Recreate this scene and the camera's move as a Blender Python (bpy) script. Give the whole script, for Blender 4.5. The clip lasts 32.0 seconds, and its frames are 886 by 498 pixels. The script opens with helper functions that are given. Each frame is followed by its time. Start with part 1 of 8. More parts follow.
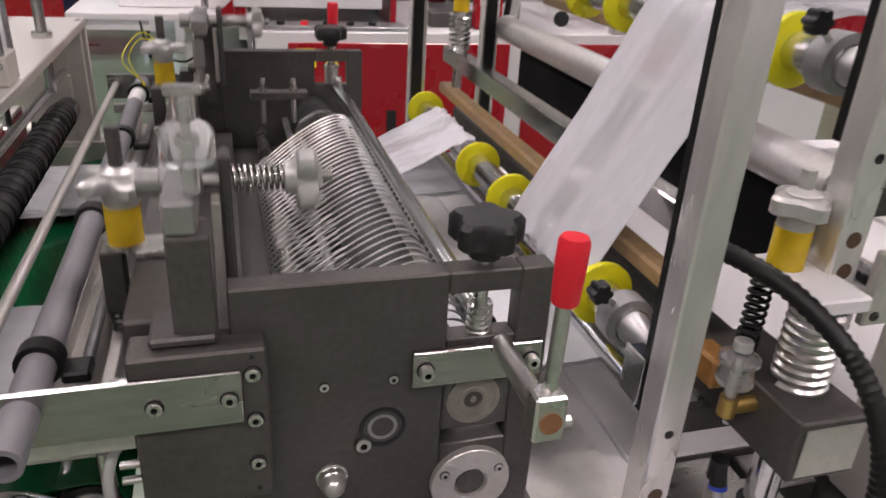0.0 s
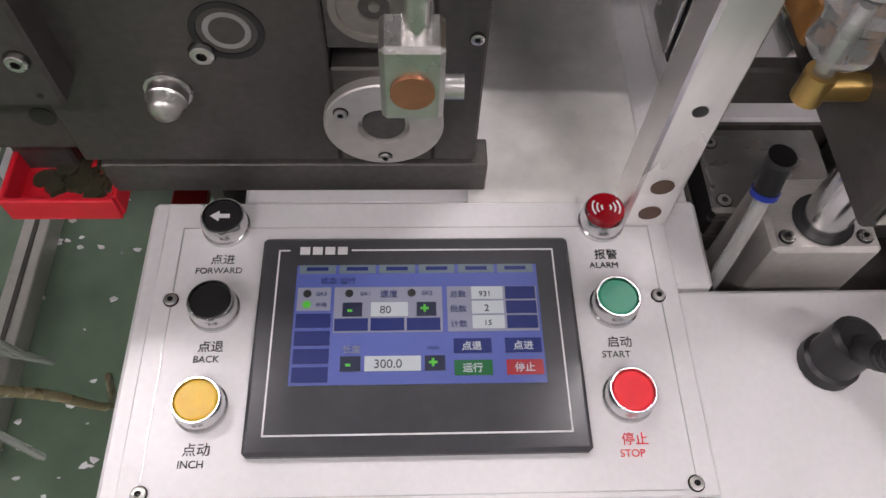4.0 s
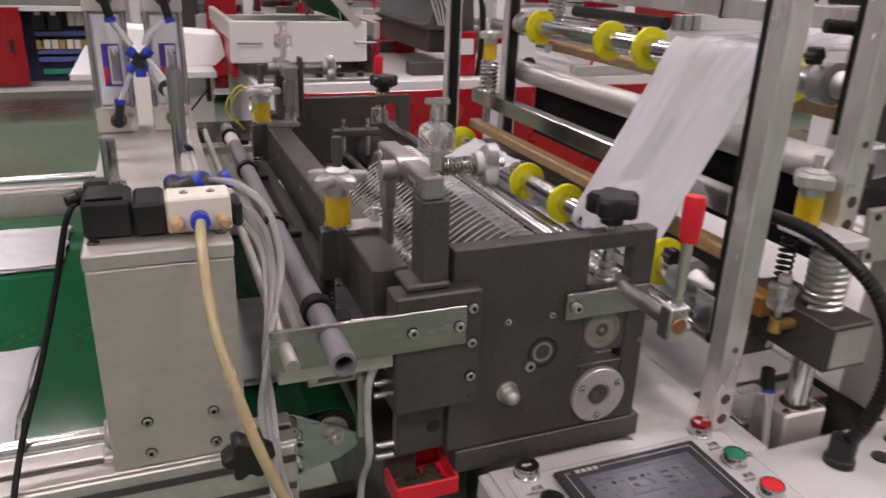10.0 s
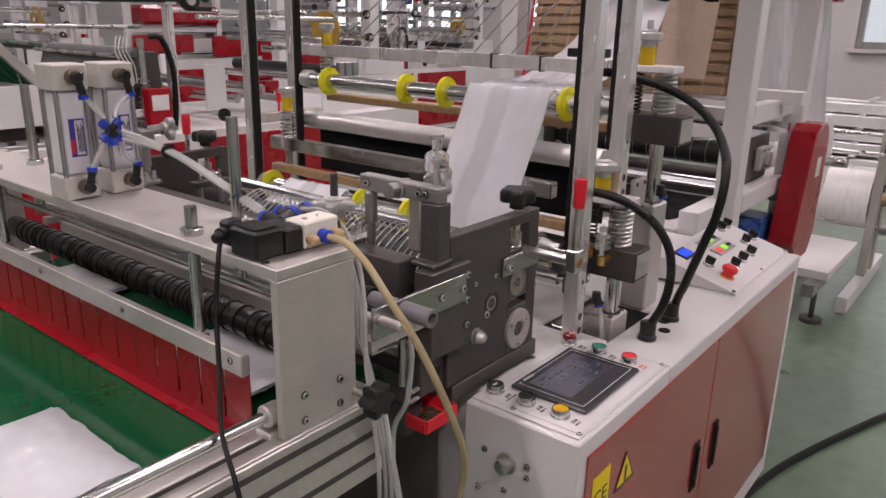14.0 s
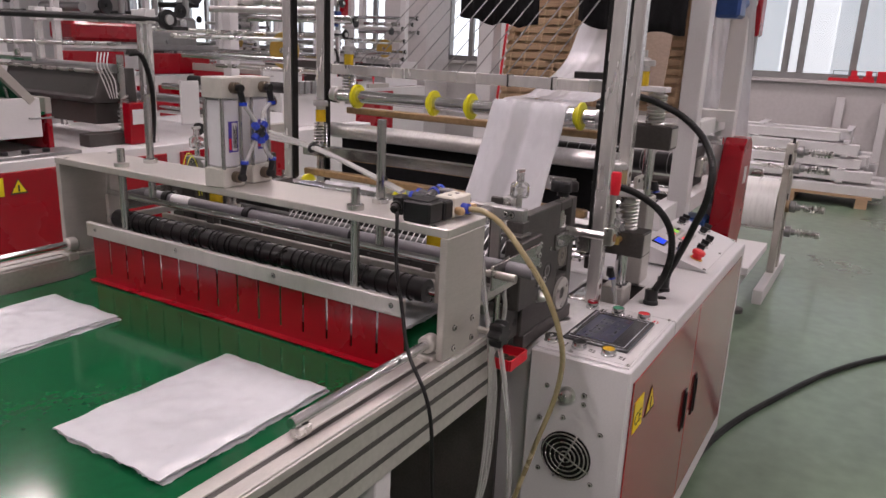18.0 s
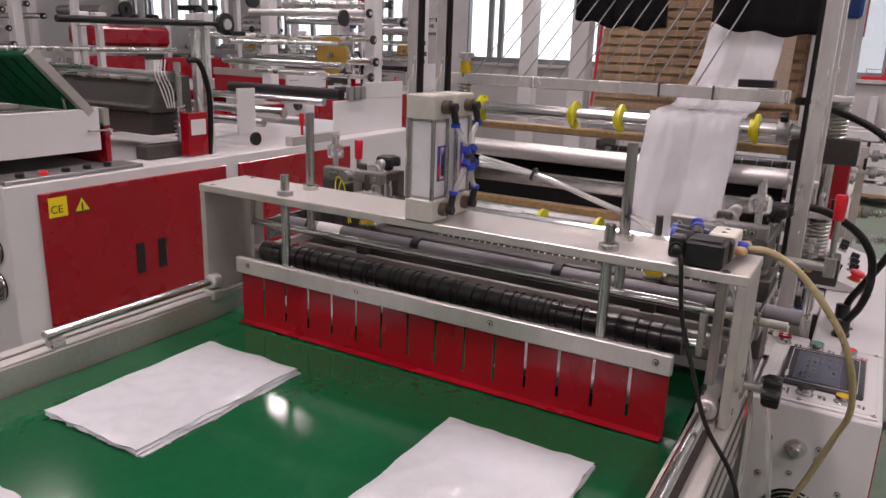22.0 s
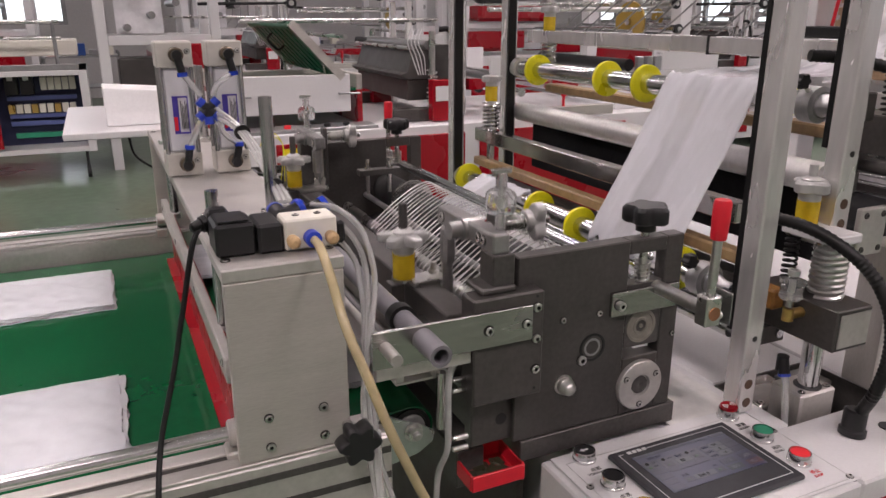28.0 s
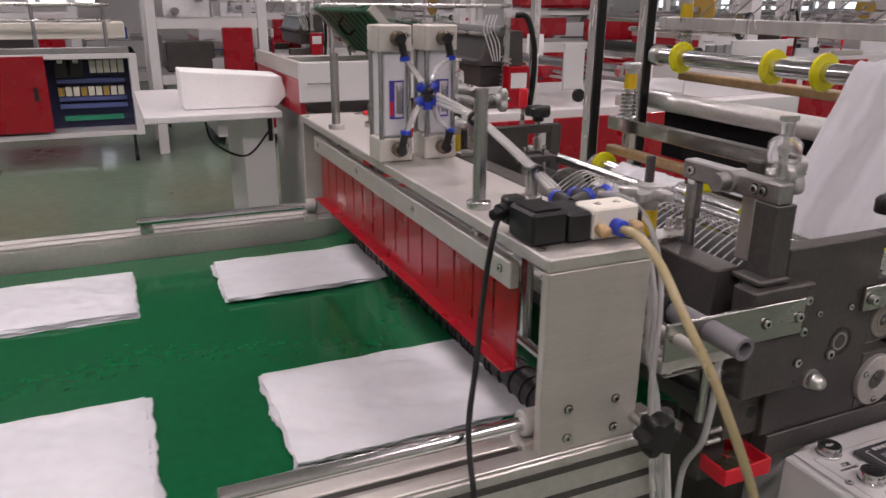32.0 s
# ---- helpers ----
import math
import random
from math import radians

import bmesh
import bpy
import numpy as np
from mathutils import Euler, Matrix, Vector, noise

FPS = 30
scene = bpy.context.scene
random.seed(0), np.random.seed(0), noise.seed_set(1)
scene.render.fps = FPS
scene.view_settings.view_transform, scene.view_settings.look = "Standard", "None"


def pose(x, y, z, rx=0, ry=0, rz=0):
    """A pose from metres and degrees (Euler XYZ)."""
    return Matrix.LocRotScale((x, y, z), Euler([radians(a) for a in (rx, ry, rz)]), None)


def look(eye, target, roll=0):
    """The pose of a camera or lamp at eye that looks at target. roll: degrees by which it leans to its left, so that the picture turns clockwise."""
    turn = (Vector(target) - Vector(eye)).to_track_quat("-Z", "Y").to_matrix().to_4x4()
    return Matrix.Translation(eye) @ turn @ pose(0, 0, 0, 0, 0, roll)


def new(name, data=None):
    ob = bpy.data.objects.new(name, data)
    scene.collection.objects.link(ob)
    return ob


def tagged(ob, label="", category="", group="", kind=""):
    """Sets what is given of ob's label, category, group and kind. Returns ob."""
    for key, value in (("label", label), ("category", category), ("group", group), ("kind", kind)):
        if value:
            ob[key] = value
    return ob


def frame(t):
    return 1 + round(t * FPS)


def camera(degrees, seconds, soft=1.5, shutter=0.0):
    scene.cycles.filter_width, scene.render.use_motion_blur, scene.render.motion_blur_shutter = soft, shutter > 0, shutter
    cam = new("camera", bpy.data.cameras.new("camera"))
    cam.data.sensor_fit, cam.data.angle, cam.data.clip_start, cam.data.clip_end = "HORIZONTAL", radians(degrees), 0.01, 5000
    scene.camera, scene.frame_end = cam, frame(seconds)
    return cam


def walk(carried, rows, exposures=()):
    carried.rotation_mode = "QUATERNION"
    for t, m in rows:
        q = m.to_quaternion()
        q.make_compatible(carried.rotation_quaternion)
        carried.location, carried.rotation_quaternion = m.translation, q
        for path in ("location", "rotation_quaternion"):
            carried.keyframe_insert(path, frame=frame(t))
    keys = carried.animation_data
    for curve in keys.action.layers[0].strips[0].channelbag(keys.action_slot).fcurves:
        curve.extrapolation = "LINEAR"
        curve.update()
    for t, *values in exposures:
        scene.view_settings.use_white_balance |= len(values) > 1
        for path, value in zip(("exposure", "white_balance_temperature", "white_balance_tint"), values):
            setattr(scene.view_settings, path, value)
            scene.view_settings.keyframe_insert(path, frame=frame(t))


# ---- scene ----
cam = camera(61.9, 32.0, shutter=0.4)
PATH = [
    (0, (-0.0033, -0.4537, 1.3406), (0.5275, 1.2772, 0.491), 3.44),
    (0.5, (0.0548, -0.3939, 1.318), (0.4, 1.3039, 0.3188), 3.69),
    (1, (0.1169, -0.3384, 1.289), (0.2611, 1.2388, 0.0677), 3.10),
    (1.5, (0.1262, -0.3211, 1.2598), (0.2119, 1.0789, -0.1659), 2.41),
    (2, (0.151, -0.3082, 1.2397), (0.2323, 0.9055, -0.3478), 2.92),
    (2.5, (0.1711, -0.287, 1.2263), (0.26, 0.7842, -0.4604), 3.90),
    (4.5, (0.2042, -0.2712, 1.2271), (0.2788, 0.7337, -0.5005), 3.20),
    (5, (0.2127, -0.2828, 1.2391), (0.2591, 0.8367, -0.4176), 1.96),
    (5.5, (0.1996, -0.3218, 1.2781), (0.2383, 1.0574, -0.1697), 1.13),
    (6, (0.1378, -0.3955, 1.3233), (0.2168, 1.2129, 0.1372), 1.36),
    (6.5, (0.0711, -0.49, 1.3511), (0.1908, 1.2518, 0.3755), 1.81),
    (7, (-0.0089, -0.5546, 1.3644), (0.1229, 1.2491, 0.5106), 2.45),
    (7.5, (-0.0499, -0.5067, 1.3618), (0.0668, 1.3232, 0.563), 2.65),
    (8, (-0.0709, -0.4456, 1.3571), (0.0511, 1.3903, 0.5733), 2.15),
    (8.5, (-0.1486, -0.4674, 1.3639), (0.0453, 1.3623, 0.5798), 1.55),
    (9, (-0.2105, -0.509, 1.3661), (0.1236, 1.3036, 0.5897), 1.53),
    (9.5, (-0.2564, -0.5499, 1.3657), (0.2546, 1.2292, 0.6081), 1.77),
    (10, (-0.2847, -0.6248, 1.3621), (0.4054, 1.1049, 0.6327), 1.97),
    (10.5, (-0.312, -0.6972, 1.3782), (0.5314, 0.9802, 0.6892), 1.94),
    (11, (-0.3307, -0.7126, 1.3873), (0.6473, 0.9102, 0.7469), 1.99),
    (11.5, (-0.3785, -0.669, 1.3898), (0.732, 0.8799, 0.7834), 1.71),
    (12, (-0.4965, -0.6051, 1.39), (0.7407, 0.8464, 0.7879), 1.41),
    (12.5, (-0.5998, -0.5798, 1.3878), (0.7408, 0.774, 0.7796), 1.31),
    (13, (-0.7025, -0.6156, 1.3786), (0.7151, 0.6582, 0.772), 1.31),
    (13.5, (-0.8152, -0.642, 1.3896), (0.6557, 0.5728, 0.7891), 1.16),
    (14, (-0.8413, -0.6163, 1.3933), (0.6584, 0.5661, 0.7993), 1.24),
    (14.5, (-0.8625, -0.6366, 1.3972), (0.6542, 0.5298, 0.8148), 1.62),
    (17, (-1.1481, -0.5122, 1.3953), (0.5003, 0.4924, 0.8722), 2.76),
    (17.5, (-1.204, -0.5401, 1.3825), (0.4473, 0.4562, 0.8526), 2.69),
    (18, (-1.2768, -0.5368, 1.3924), (0.3834, 0.4429, 0.8596), 2.48),
    (18.5, (-1.3155, -0.4456, 1.4025), (0.3605, 0.5108, 0.8767), 2.34),
    (19, (-1.3353, -0.35, 1.4029), (0.3638, 0.5698, 0.8863), 2.36),
    (19.5, (-1.3464, -0.2862, 1.3983), (0.3669, 0.6069, 0.8814), 2.74),
    (20, (-1.3249, -0.2526, 1.3958), (0.3705, 0.6712, 0.874), 3.00),
    (20.5, (-1.2615, -0.2339, 1.3986), (0.3938, 0.7582, 0.8735), 2.89),
    (21, (-1.2549, -0.195, 1.3977), (0.3803, 0.8293, 0.8712), 2.31),
    (21.5, (-1.3072, -0.1232, 1.3996), (0.3451, 0.8717, 0.8705), 1.94),
    (22, (-1.3146, -0.108, 1.3945), (0.3561, 0.8541, 0.8627), 1.99),
    (22.5, (-1.2525, -0.1766, 1.3955), (0.4154, 0.7877, 0.8586), 2.14),
    (23, (-1.1771, -0.2532, 1.3937), (0.4879, 0.7104, 0.8466), 1.88),
    (23.5, (-1.049, -0.2521, 1.3817), (0.6313, 0.6762, 0.8205), 1.63),
    (24, (-0.9103, -0.2345, 1.3927), (0.782, 0.6642, 0.8196), 1.72),
    (24.5, (-0.7716, -0.2613, 1.3879), (0.8106, 0.814, 0.8048), 1.89),
    (25, (-0.6752, -0.3145, 1.3832), (0.7304, 0.9718, 0.7751), 1.42),
    (25.5, (-0.6773, -0.3704, 1.3633), (0.5947, 1.0293, 0.7128), 0.57),
    (26, (-0.7004, -0.489, 1.365), (0.4519, 0.993, 0.6752), 0.55),
    (26.5, (-0.5469, -0.6081, 1.3621), (0.4381, 0.9947, 0.6835), 0.96),
    (28.5, (-0.4243, -0.6955, 1.3593), (0.3553, 1.0483, 0.7666), -0.54),
    (29, (-0.3894, -0.7087, 1.3618), (0.3696, 1.0502, 0.7872), -1.40),
    (29.5, (-0.3342, -0.7207, 1.3588), (0.3982, 1.0538, 0.7977), -2.50),
    (30, (-0.3163, -0.722, 1.3565), (0.3953, 1.0626, 0.8009), -2.78),
    (30.5, (-0.3391, -0.7038, 1.3589), (0.3654, 1.0796, 0.7901), -2.17),
    (31, (-0.4637, -0.6496, 1.3611), (0.2533, 1.12, 0.7657), -1.09),
    (31.5, (-0.6149, -0.5868, 1.3587), (0.1257, 1.1639, 0.7372), -0.18),
    (32, (-0.7078, -0.5533, 1.3559), (0.0604, 1.1791, 0.7167), 0.49),
]
# seconds, stops, kelvin, tint: the panel's blue glow pulls the picture cooler at first
EXPOSE = [(0, 0.26, 6400, 10), (1, 0.3, 6240, 8), (2, 0.26, 6200, 7), (4.5, 0.22, 6200, 7), (5, 0.22, 6220, 7.5), (6, 0.42, 6400, 9.5), (7, 0.27, 6460, 10.5), (9, 0.13, 6470, 11.5), (12, 0.08, 6490, 14),
          (14, 0.03, 6480, 14), (18, -0.06, 6500, 15), (23, -0.08, 6520, 15), (25, -0.05, 6500, 13), (26, 0.08, 6470, 11.5), (29, 0.05, 6490, 13), (32, -0.02, 6450, 13)]
walk(cam, [(t, look(eye, target, roll)) for t, eye, target, roll in PATH], EXPOSE)

# ---- world and lights ----
FLOOR = 0.08
world = bpy.data.worlds.new("sky")
scene.world = world
world.use_nodes = True
wn = world.node_tree
sky = wn.nodes.new("ShaderNodeTexSky")
sky.sky_type, sky.sun_disc, sky.sun_elevation, sky.sun_rotation = "NISHITA", False, radians(48), radians(120)
wn.links.new(sky.outputs[0], wn.nodes["Background"].inputs[0])
wn.nodes["Background"].inputs[1].default_value = 0.12


def area_lamp(x, y, z, sx, sy, watts, colour=(1, 0.97, 0.93)):
    data = bpy.data.lights.new("ceiling_lamp_light", "AREA")
    data.shape, data.size, data.size_y, data.energy, data.color = "RECTANGLE", sx, sy, watts, colour
    ob = new("ceiling_lamp_light", data)
    ob.location = (x, y, z)
    return ob


LAMPS = [(x, y) for x in (-5.2, -1.8, 1.9, 5.8) for y in (-3.0, 1.6, 6.4)]
for lx, ly in LAMPS:
    area_lamp(lx, ly, 5.15, 1.2, 0.3, 44 if ly > 5 else 80, (1.0, 0.85, 0.86))
sun = bpy.data.lights.new("sun", "SUN")
sun.energy, sun.angle, sun.color = 2.0, radians(3), (1, 0.96, 0.9)
so = new("sun", sun)
so.matrix_world = look((30, 10, 30), (0, 4, 0))


# ---- materials ----
def material(name, colour, rough=0.5, metal=0.0, vary=0.12, scale=8.0, fine=90.0, bump=0.0, stretch=(1, 1, 1),
             transmission=0.0, coat=0.0, emit=0.0, ior=1.45, alpha=1.0, isle=0.0, spec=0.5):
    m = bpy.data.materials.new(name)
    m.use_nodes = True
    nt = m.node_tree
    n, l = nt.nodes, nt.links
    b = n["Principled BSDF"]
    tc = n.new("ShaderNodeTexCoord")
    mp = n.new("ShaderNodeMapping")
    mp.inputs["Scale"].default_value = stretch
    l.new(tc.outputs["Object"], mp.inputs["Vector"])
    big = n.new("ShaderNodeTexNoise")
    big.inputs["Scale"].default_value, big.inputs["Detail"].default_value = scale, 5
    small = n.new("ShaderNodeTexNoise")
    small.inputs["Scale"].default_value, small.inputs["Detail"].default_value = fine, 3
    l.new(mp.outputs[0], big.inputs["Vector"])
    l.new(mp.outputs[0], small.inputs["Vector"])
    mix = n.new("ShaderNodeMath")
    mix.operation = "ADD"
    l.new(big.outputs["Fac"], mix.inputs[0])
    l.new(small.outputs["Fac"], mix.inputs[1])
    ramp = n.new("ShaderNodeMapRange")
    ramp.inputs["From Min"].default_value, ramp.inputs["From Max"].default_value = 0.6, 1.4
    ramp.inputs["To Min"].default_value, ramp.inputs["To Max"].default_value = 1 - vary, 1 + vary
    l.new(mix.outputs[0], ramp.inputs["Value"])
    tint = n.new("ShaderNodeVectorMath")
    tint.operation = "SCALE"
    tint.inputs[0].default_value = colour
    l.new(ramp.outputs[0], tint.inputs["Scale"])
    l.new(tint.outputs[0], b.inputs["Base Color"])
    rr = n.new("ShaderNodeMapRange")
    rr.inputs["From Min"].default_value, rr.inputs["From Max"].default_value = 0.3, 0.7
    rr.inputs["To Min"].default_value, rr.inputs["To Max"].default_value = max(rough * 0.8, 0.02), min(rough * 1.2, 1)
    l.new(big.outputs["Fac"], rr.inputs["Value"])
    l.new(rr.outputs[0], b.inputs["Roughness"])
    b.inputs["Metallic"].default_value = metal
    b.inputs["Transmission Weight"].default_value = transmission
    b.inputs["Coat Weight"].default_value = coat
    b.inputs["Coat Roughness"].default_value = 0.08
    b.inputs["IOR"].default_value = ior
    b.inputs["Alpha"].default_value = alpha
    b.inputs["Specular IOR Level"].default_value = spec
    if emit:
        b.inputs["Emission Color"].default_value = (*colour, 1)
        b.inputs["Emission Strength"].default_value = emit
    if bump:
        bp = n.new("ShaderNodeBump")
        bp.inputs["Strength"].default_value, bp.inputs["Distance"].default_value = bump, 0.002
        l.new(small.outputs["Fac"], bp.inputs["Height"])
        l.new(bp.outputs[0], b.inputs["Normal"])
    return m


WHITE = material("white_powder_coat", (0.64, 0.63, 0.635), 0.36, vary=0.05, scale=5, fine=220, bump=0.06)
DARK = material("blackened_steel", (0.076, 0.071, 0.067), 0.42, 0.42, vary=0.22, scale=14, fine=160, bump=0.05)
DARK2 = material("blackened_steel_worn", (0.095, 0.09, 0.086), 0.45, 0.55, vary=0.25, scale=18, fine=200, bump=0.08)
ARMSTEEL = material("grey_cast_steel", (0.34, 0.335, 0.33), 0.34, 0.85, vary=0.15, scale=10, fine=160, bump=0.06)
ALU = material("brushed_aluminium", (0.50, 0.475, 0.44), 0.48, 0.55, vary=0.12, scale=6, fine=120, stretch=(1, 1, 9), bump=0.05)
ALUX = material("milled_aluminium", (0.58, 0.56, 0.53), 0.42, 0.7, vary=0.12, scale=6, fine=120, stretch=(1, 8, 1), bump=0.05)
CHROME = material("chromed_steel", (0.66, 0.66, 0.66), 0.2, 1.0, vary=0.1, scale=9, fine=140)
STEEL = material("zinc_plated_steel", (0.60, 0.59, 0.57), 0.28, 1.0, vary=0.15, scale=12, fine=150)
POLISH = material("polished_steel_plate", (0.68, 0.665, 0.65), 0.18, 1.0, vary=0.16, scale=9, fine=70)
POSTM = material("bright_square_tube", (0.74, 0.725, 0.71), 0.27, 0.72, vary=0.16, scale=9, fine=70, stretch=(1, 1, 0.2))
WIRE = material("bright_drawn_wire", (0.76, 0.76, 0.75), 0.33, 1.0, vary=0.1, scale=20)
SATIN = material("satin_roller_steel", (0.70, 0.69, 0.68), 0.36, 0.8, vary=0.12, scale=9, fine=120)
TAN = material("sintered_bronze", (0.46, 0.32, 0.17), 0.5, 0.35, vary=0.2, scale=60, fine=300, bump=0.2)
RED = material("red_gloss_paint", (0.29, 0.003, 0.011), 0.28, vary=0.1, scale=4, fine=200, coat=0.22)
REDDOOR = material("red_door_enamel", (0.30, 0.012, 0.014), 0.18, vary=0.08, scale=3, fine=200, coat=0.8)
REDP = material("red_plastic", (0.62, 0.015, 0.03), 0.35, vary=0.08)
GREEN = material("green_belt_pvc", (0.004, 0.086, 0.030), 0.11, vary=0.16, scale=3, fine=60, bump=0.02)
YELLOW = material("yellow_plastic", (0.74, 0.70, 0.01), 0.3, vary=0.08, transmission=0.2)
BLACKP = material("black_plastic", (0.011, 0.011, 0.012), 0.38, vary=0.2)
RUBBER = material("black_rubber", (0.007, 0.007, 0.007), 0.42, vary=0.25, bump=0.1, spec=0.35)
PVC = material("grey_pvc", (0.17, 0.165, 0.18), 0.36, vary=0.1, scale=12)
BLUE = material("blue_plastic", (0.02, 0.05, 0.42), 0.3, vary=0.1)
GREY = material("grey_cast_alloy", (0.50, 0.50, 0.49), 0.34, 0.6, vary=0.15, bump=0.1)
OIL = material("yellow_oil_in_bushing", (0.80, 0.58, 0.03), 0.1, 0.0, vary=0.15, scale=20, transmission=0.45)
BRASS = material("brass", (0.62, 0.42, 0.14), 0.3, 0.9, vary=0.15)
TEFLON = material("brown_ptfe_cloth", (0.30, 0.20, 0.10), 0.35, vary=0.3, scale=10, fine=70)
FILM = material("white_plastic_film", (0.80, 0.79, 0.81), 0.3, vary=0.1, scale=6, fine=30, bump=0.3)
CLEAR = material("clear_acrylic", (0.93, 0.94, 0.94), 0.03, transmission=1.0, vary=0.04)
CUP = material("clear_moulded_plastic", (0.90, 0.91, 0.91), 0.09, transmission=0.86, ior=1.16, vary=0.04, spec=0.7)
HOSE = material("clear_air_hose", (0.95, 0.95, 0.94), 0.03, transmission=0.72, ior=1.22, vary=0.03)
TANHOSE = material("yellowed_air_hose", (0.56, 0.47, 0.27), 0.25, transmission=0.4, vary=0.15)
IVORY = material("ivory_valve_body", (0.68, 0.66, 0.58), 0.4, vary=0.06)
COPPER = material("copper_face", (0.42, 0.2, 0.11), 0.4, 0.8, vary=0.25, scale=40)
BLACKCLOTH = material("black_cloth", (0.010, 0.010, 0.011), 0.9, vary=0.3, spec=0.2)
GLASSRED = material("red_lens", (0.32, 0.004, 0.012), 0.15, transmission=0.3, vary=0.1)
GREENBTN = material("green_button", (0.03, 0.28, 0.16), 0.35)
REDBTN = material("red_button", (0.72, 0.03, 0.04), 0.35)
YELBTN = material("yellow_button", (0.56, 0.34, 0.004), 0.35)
WALL = material("white_wall_paint", (0.50, 0.48, 0.48), 0.8, vary=0.08, scale=1.2, fine=30)
CEIL = material("grey_ceiling_sheet", (0.40, 0.39, 0.39), 0.7, vary=0.1)
FLOORM = material("green_epoxy_floor", (0.122, 0.178, 0.12), 0.33, vary=0.3, scale=1.4, fine=14, coat=0.2, spec=0.85)
GREYM = material("grey_machine_steel", (0.32, 0.32, 0.32), 0.35, 0.7, vary=0.2)
PAPER = material("kraft_paper", (0.46, 0.33, 0.2), 0.7, vary=0.15)
FOAM = material("white_foam", (0.82, 0.82, 0.82), 0.7, vary=0.05, bump=0.2)
INK = material("black_ink", (0.02, 0.02, 0.02), 0.6)
SOCKET = material("shaded_socket_recess", (0.015, 0.014, 0.013), 0.4, 0.3, vary=0.2)
BRUSHED = material("brushed_steel_plate", (0.40, 0.39, 0.375), 0.26, 0.95, vary=0.2, scale=7, fine=60, stretch=(0.5, 1, 4))
RODM = material("hard_chromed_rod", (0.46, 0.455, 0.45), 0.24, 1.0, vary=0.12, scale=9, fine=120, stretch=(1, 1, 0.1))
SIGNY = material("yellow_sticker", (0.80, 0.62, 0.01), 0.4, vary=0.05)
LIGHTPANEL = material("lamp_diffuser", (1, 0.98, 0.95), 0.5, emit=6.0)


# ---- mesh helpers ----
ORIGIN = {}


def add_box(bm, x0, x1, y0, y1, z0, z1, bev=0.0015):
    m = Matrix.Translation(((x0 + x1) / 2, (y0 + y1) / 2, (z0 + z1) / 2)) @ Matrix.Diagonal((abs(x1 - x0), abs(y1 - y0), abs(z1 - z0), 1))
    vs = bmesh.ops.create_cube(bm, size=1.0, matrix=m)["verts"]
    if bev:
        es = list({e for v in vs for e in v.link_edges})
        bmesh.ops.bevel(bm, geom=es, offset=min(bev, 0.3 * min(abs(x1 - x0), abs(y1 - y0), abs(z1 - z0))), segments=1, affect="EDGES")
    return bm


def box(x0, x1, y0, y1, z0, z1, bev=0.0015):
    return add_box(bmesh.new(), x0, x1, y0, y1, z0, z1, bev)


def add_cyl(bm, p0, p1, r, n=20, r2=None, bev=0.0):
    p0, p1 = Vector(p0), Vector(p1)
    d = p1 - p0
    m = Matrix.Translation((p0 + p1) / 2) @ d.to_track_quat("Z", "Y").to_matrix().to_4x4()
    vs = bmesh.ops.create_cone(bm, cap_ends=True, segments=n, radius1=r, radius2=r if r2 is None else r2, depth=d.length, matrix=m)["verts"]
    fs = {f for v in vs for f in v.link_faces}
    for f in fs:
        f.smooth = len(f.verts) == 4
    if bev:
        es = [e for e in {e for v in vs for e in v.link_edges} if any(len(f.verts) > 4 for f in e.link_faces)]
        bmesh.ops.bevel(bm, geom=es, offset=bev, segments=2, affect="EDGES")
    return bm


def cyl(p0, p1, r, n=20, r2=None, bev=0.0):
    return add_cyl(bmesh.new(), p0, p1, r, n, r2, bev)


def add_lathe(bm, base, axis, profile, n=24):
    """profile: pairs of (distance along the axis, radius)."""
    q = Vector(axis).to_track_quat("Z", "Y").to_matrix()
    rings = []
    for h, r in profile:
        rings.append([bm.verts.new(Vector(base) + q @ Vector((r * math.cos(2 * math.pi * i / n), r * math.sin(2 * math.pi * i / n), h))) for i in range(n)])
    for a, b in zip(rings, rings[1:]):
        for i in range(n):
            f = bm.faces.new((a[i], a[(i + 1) % n], b[(i + 1) % n], b[i]))
            f.smooth = True
    if profile[0][1] > 1e-4:
        bm.faces.new(rings[0][::-1])
    if profile[-1][1] > 1e-4:
        bm.faces.new(rings[-1])
    return bm


def lathe(base, axis, profile, n=24):
    return add_lathe(bmesh.new(), base, axis, profile, n)


def spline(points, steps=8):
    pts = [Vector(p) for p in points]
    if len(pts) < 3:
        return pts
    ext = [2 * pts[0] - pts[1]] + pts + [2 * pts[-1] - pts[-2]]
    out = []
    for a, b, c, d in zip(ext, ext[1:], ext[2:], ext[3:]):
        for i in range(steps):
            t = i / steps
            out.append(0.5 * (2 * b + (c - a) * t + (2 * a - 5 * b + 4 * c - d) * t * t + (3 * b - a - 3 * c + d) * t ** 3))
    return out + [pts[-1]]


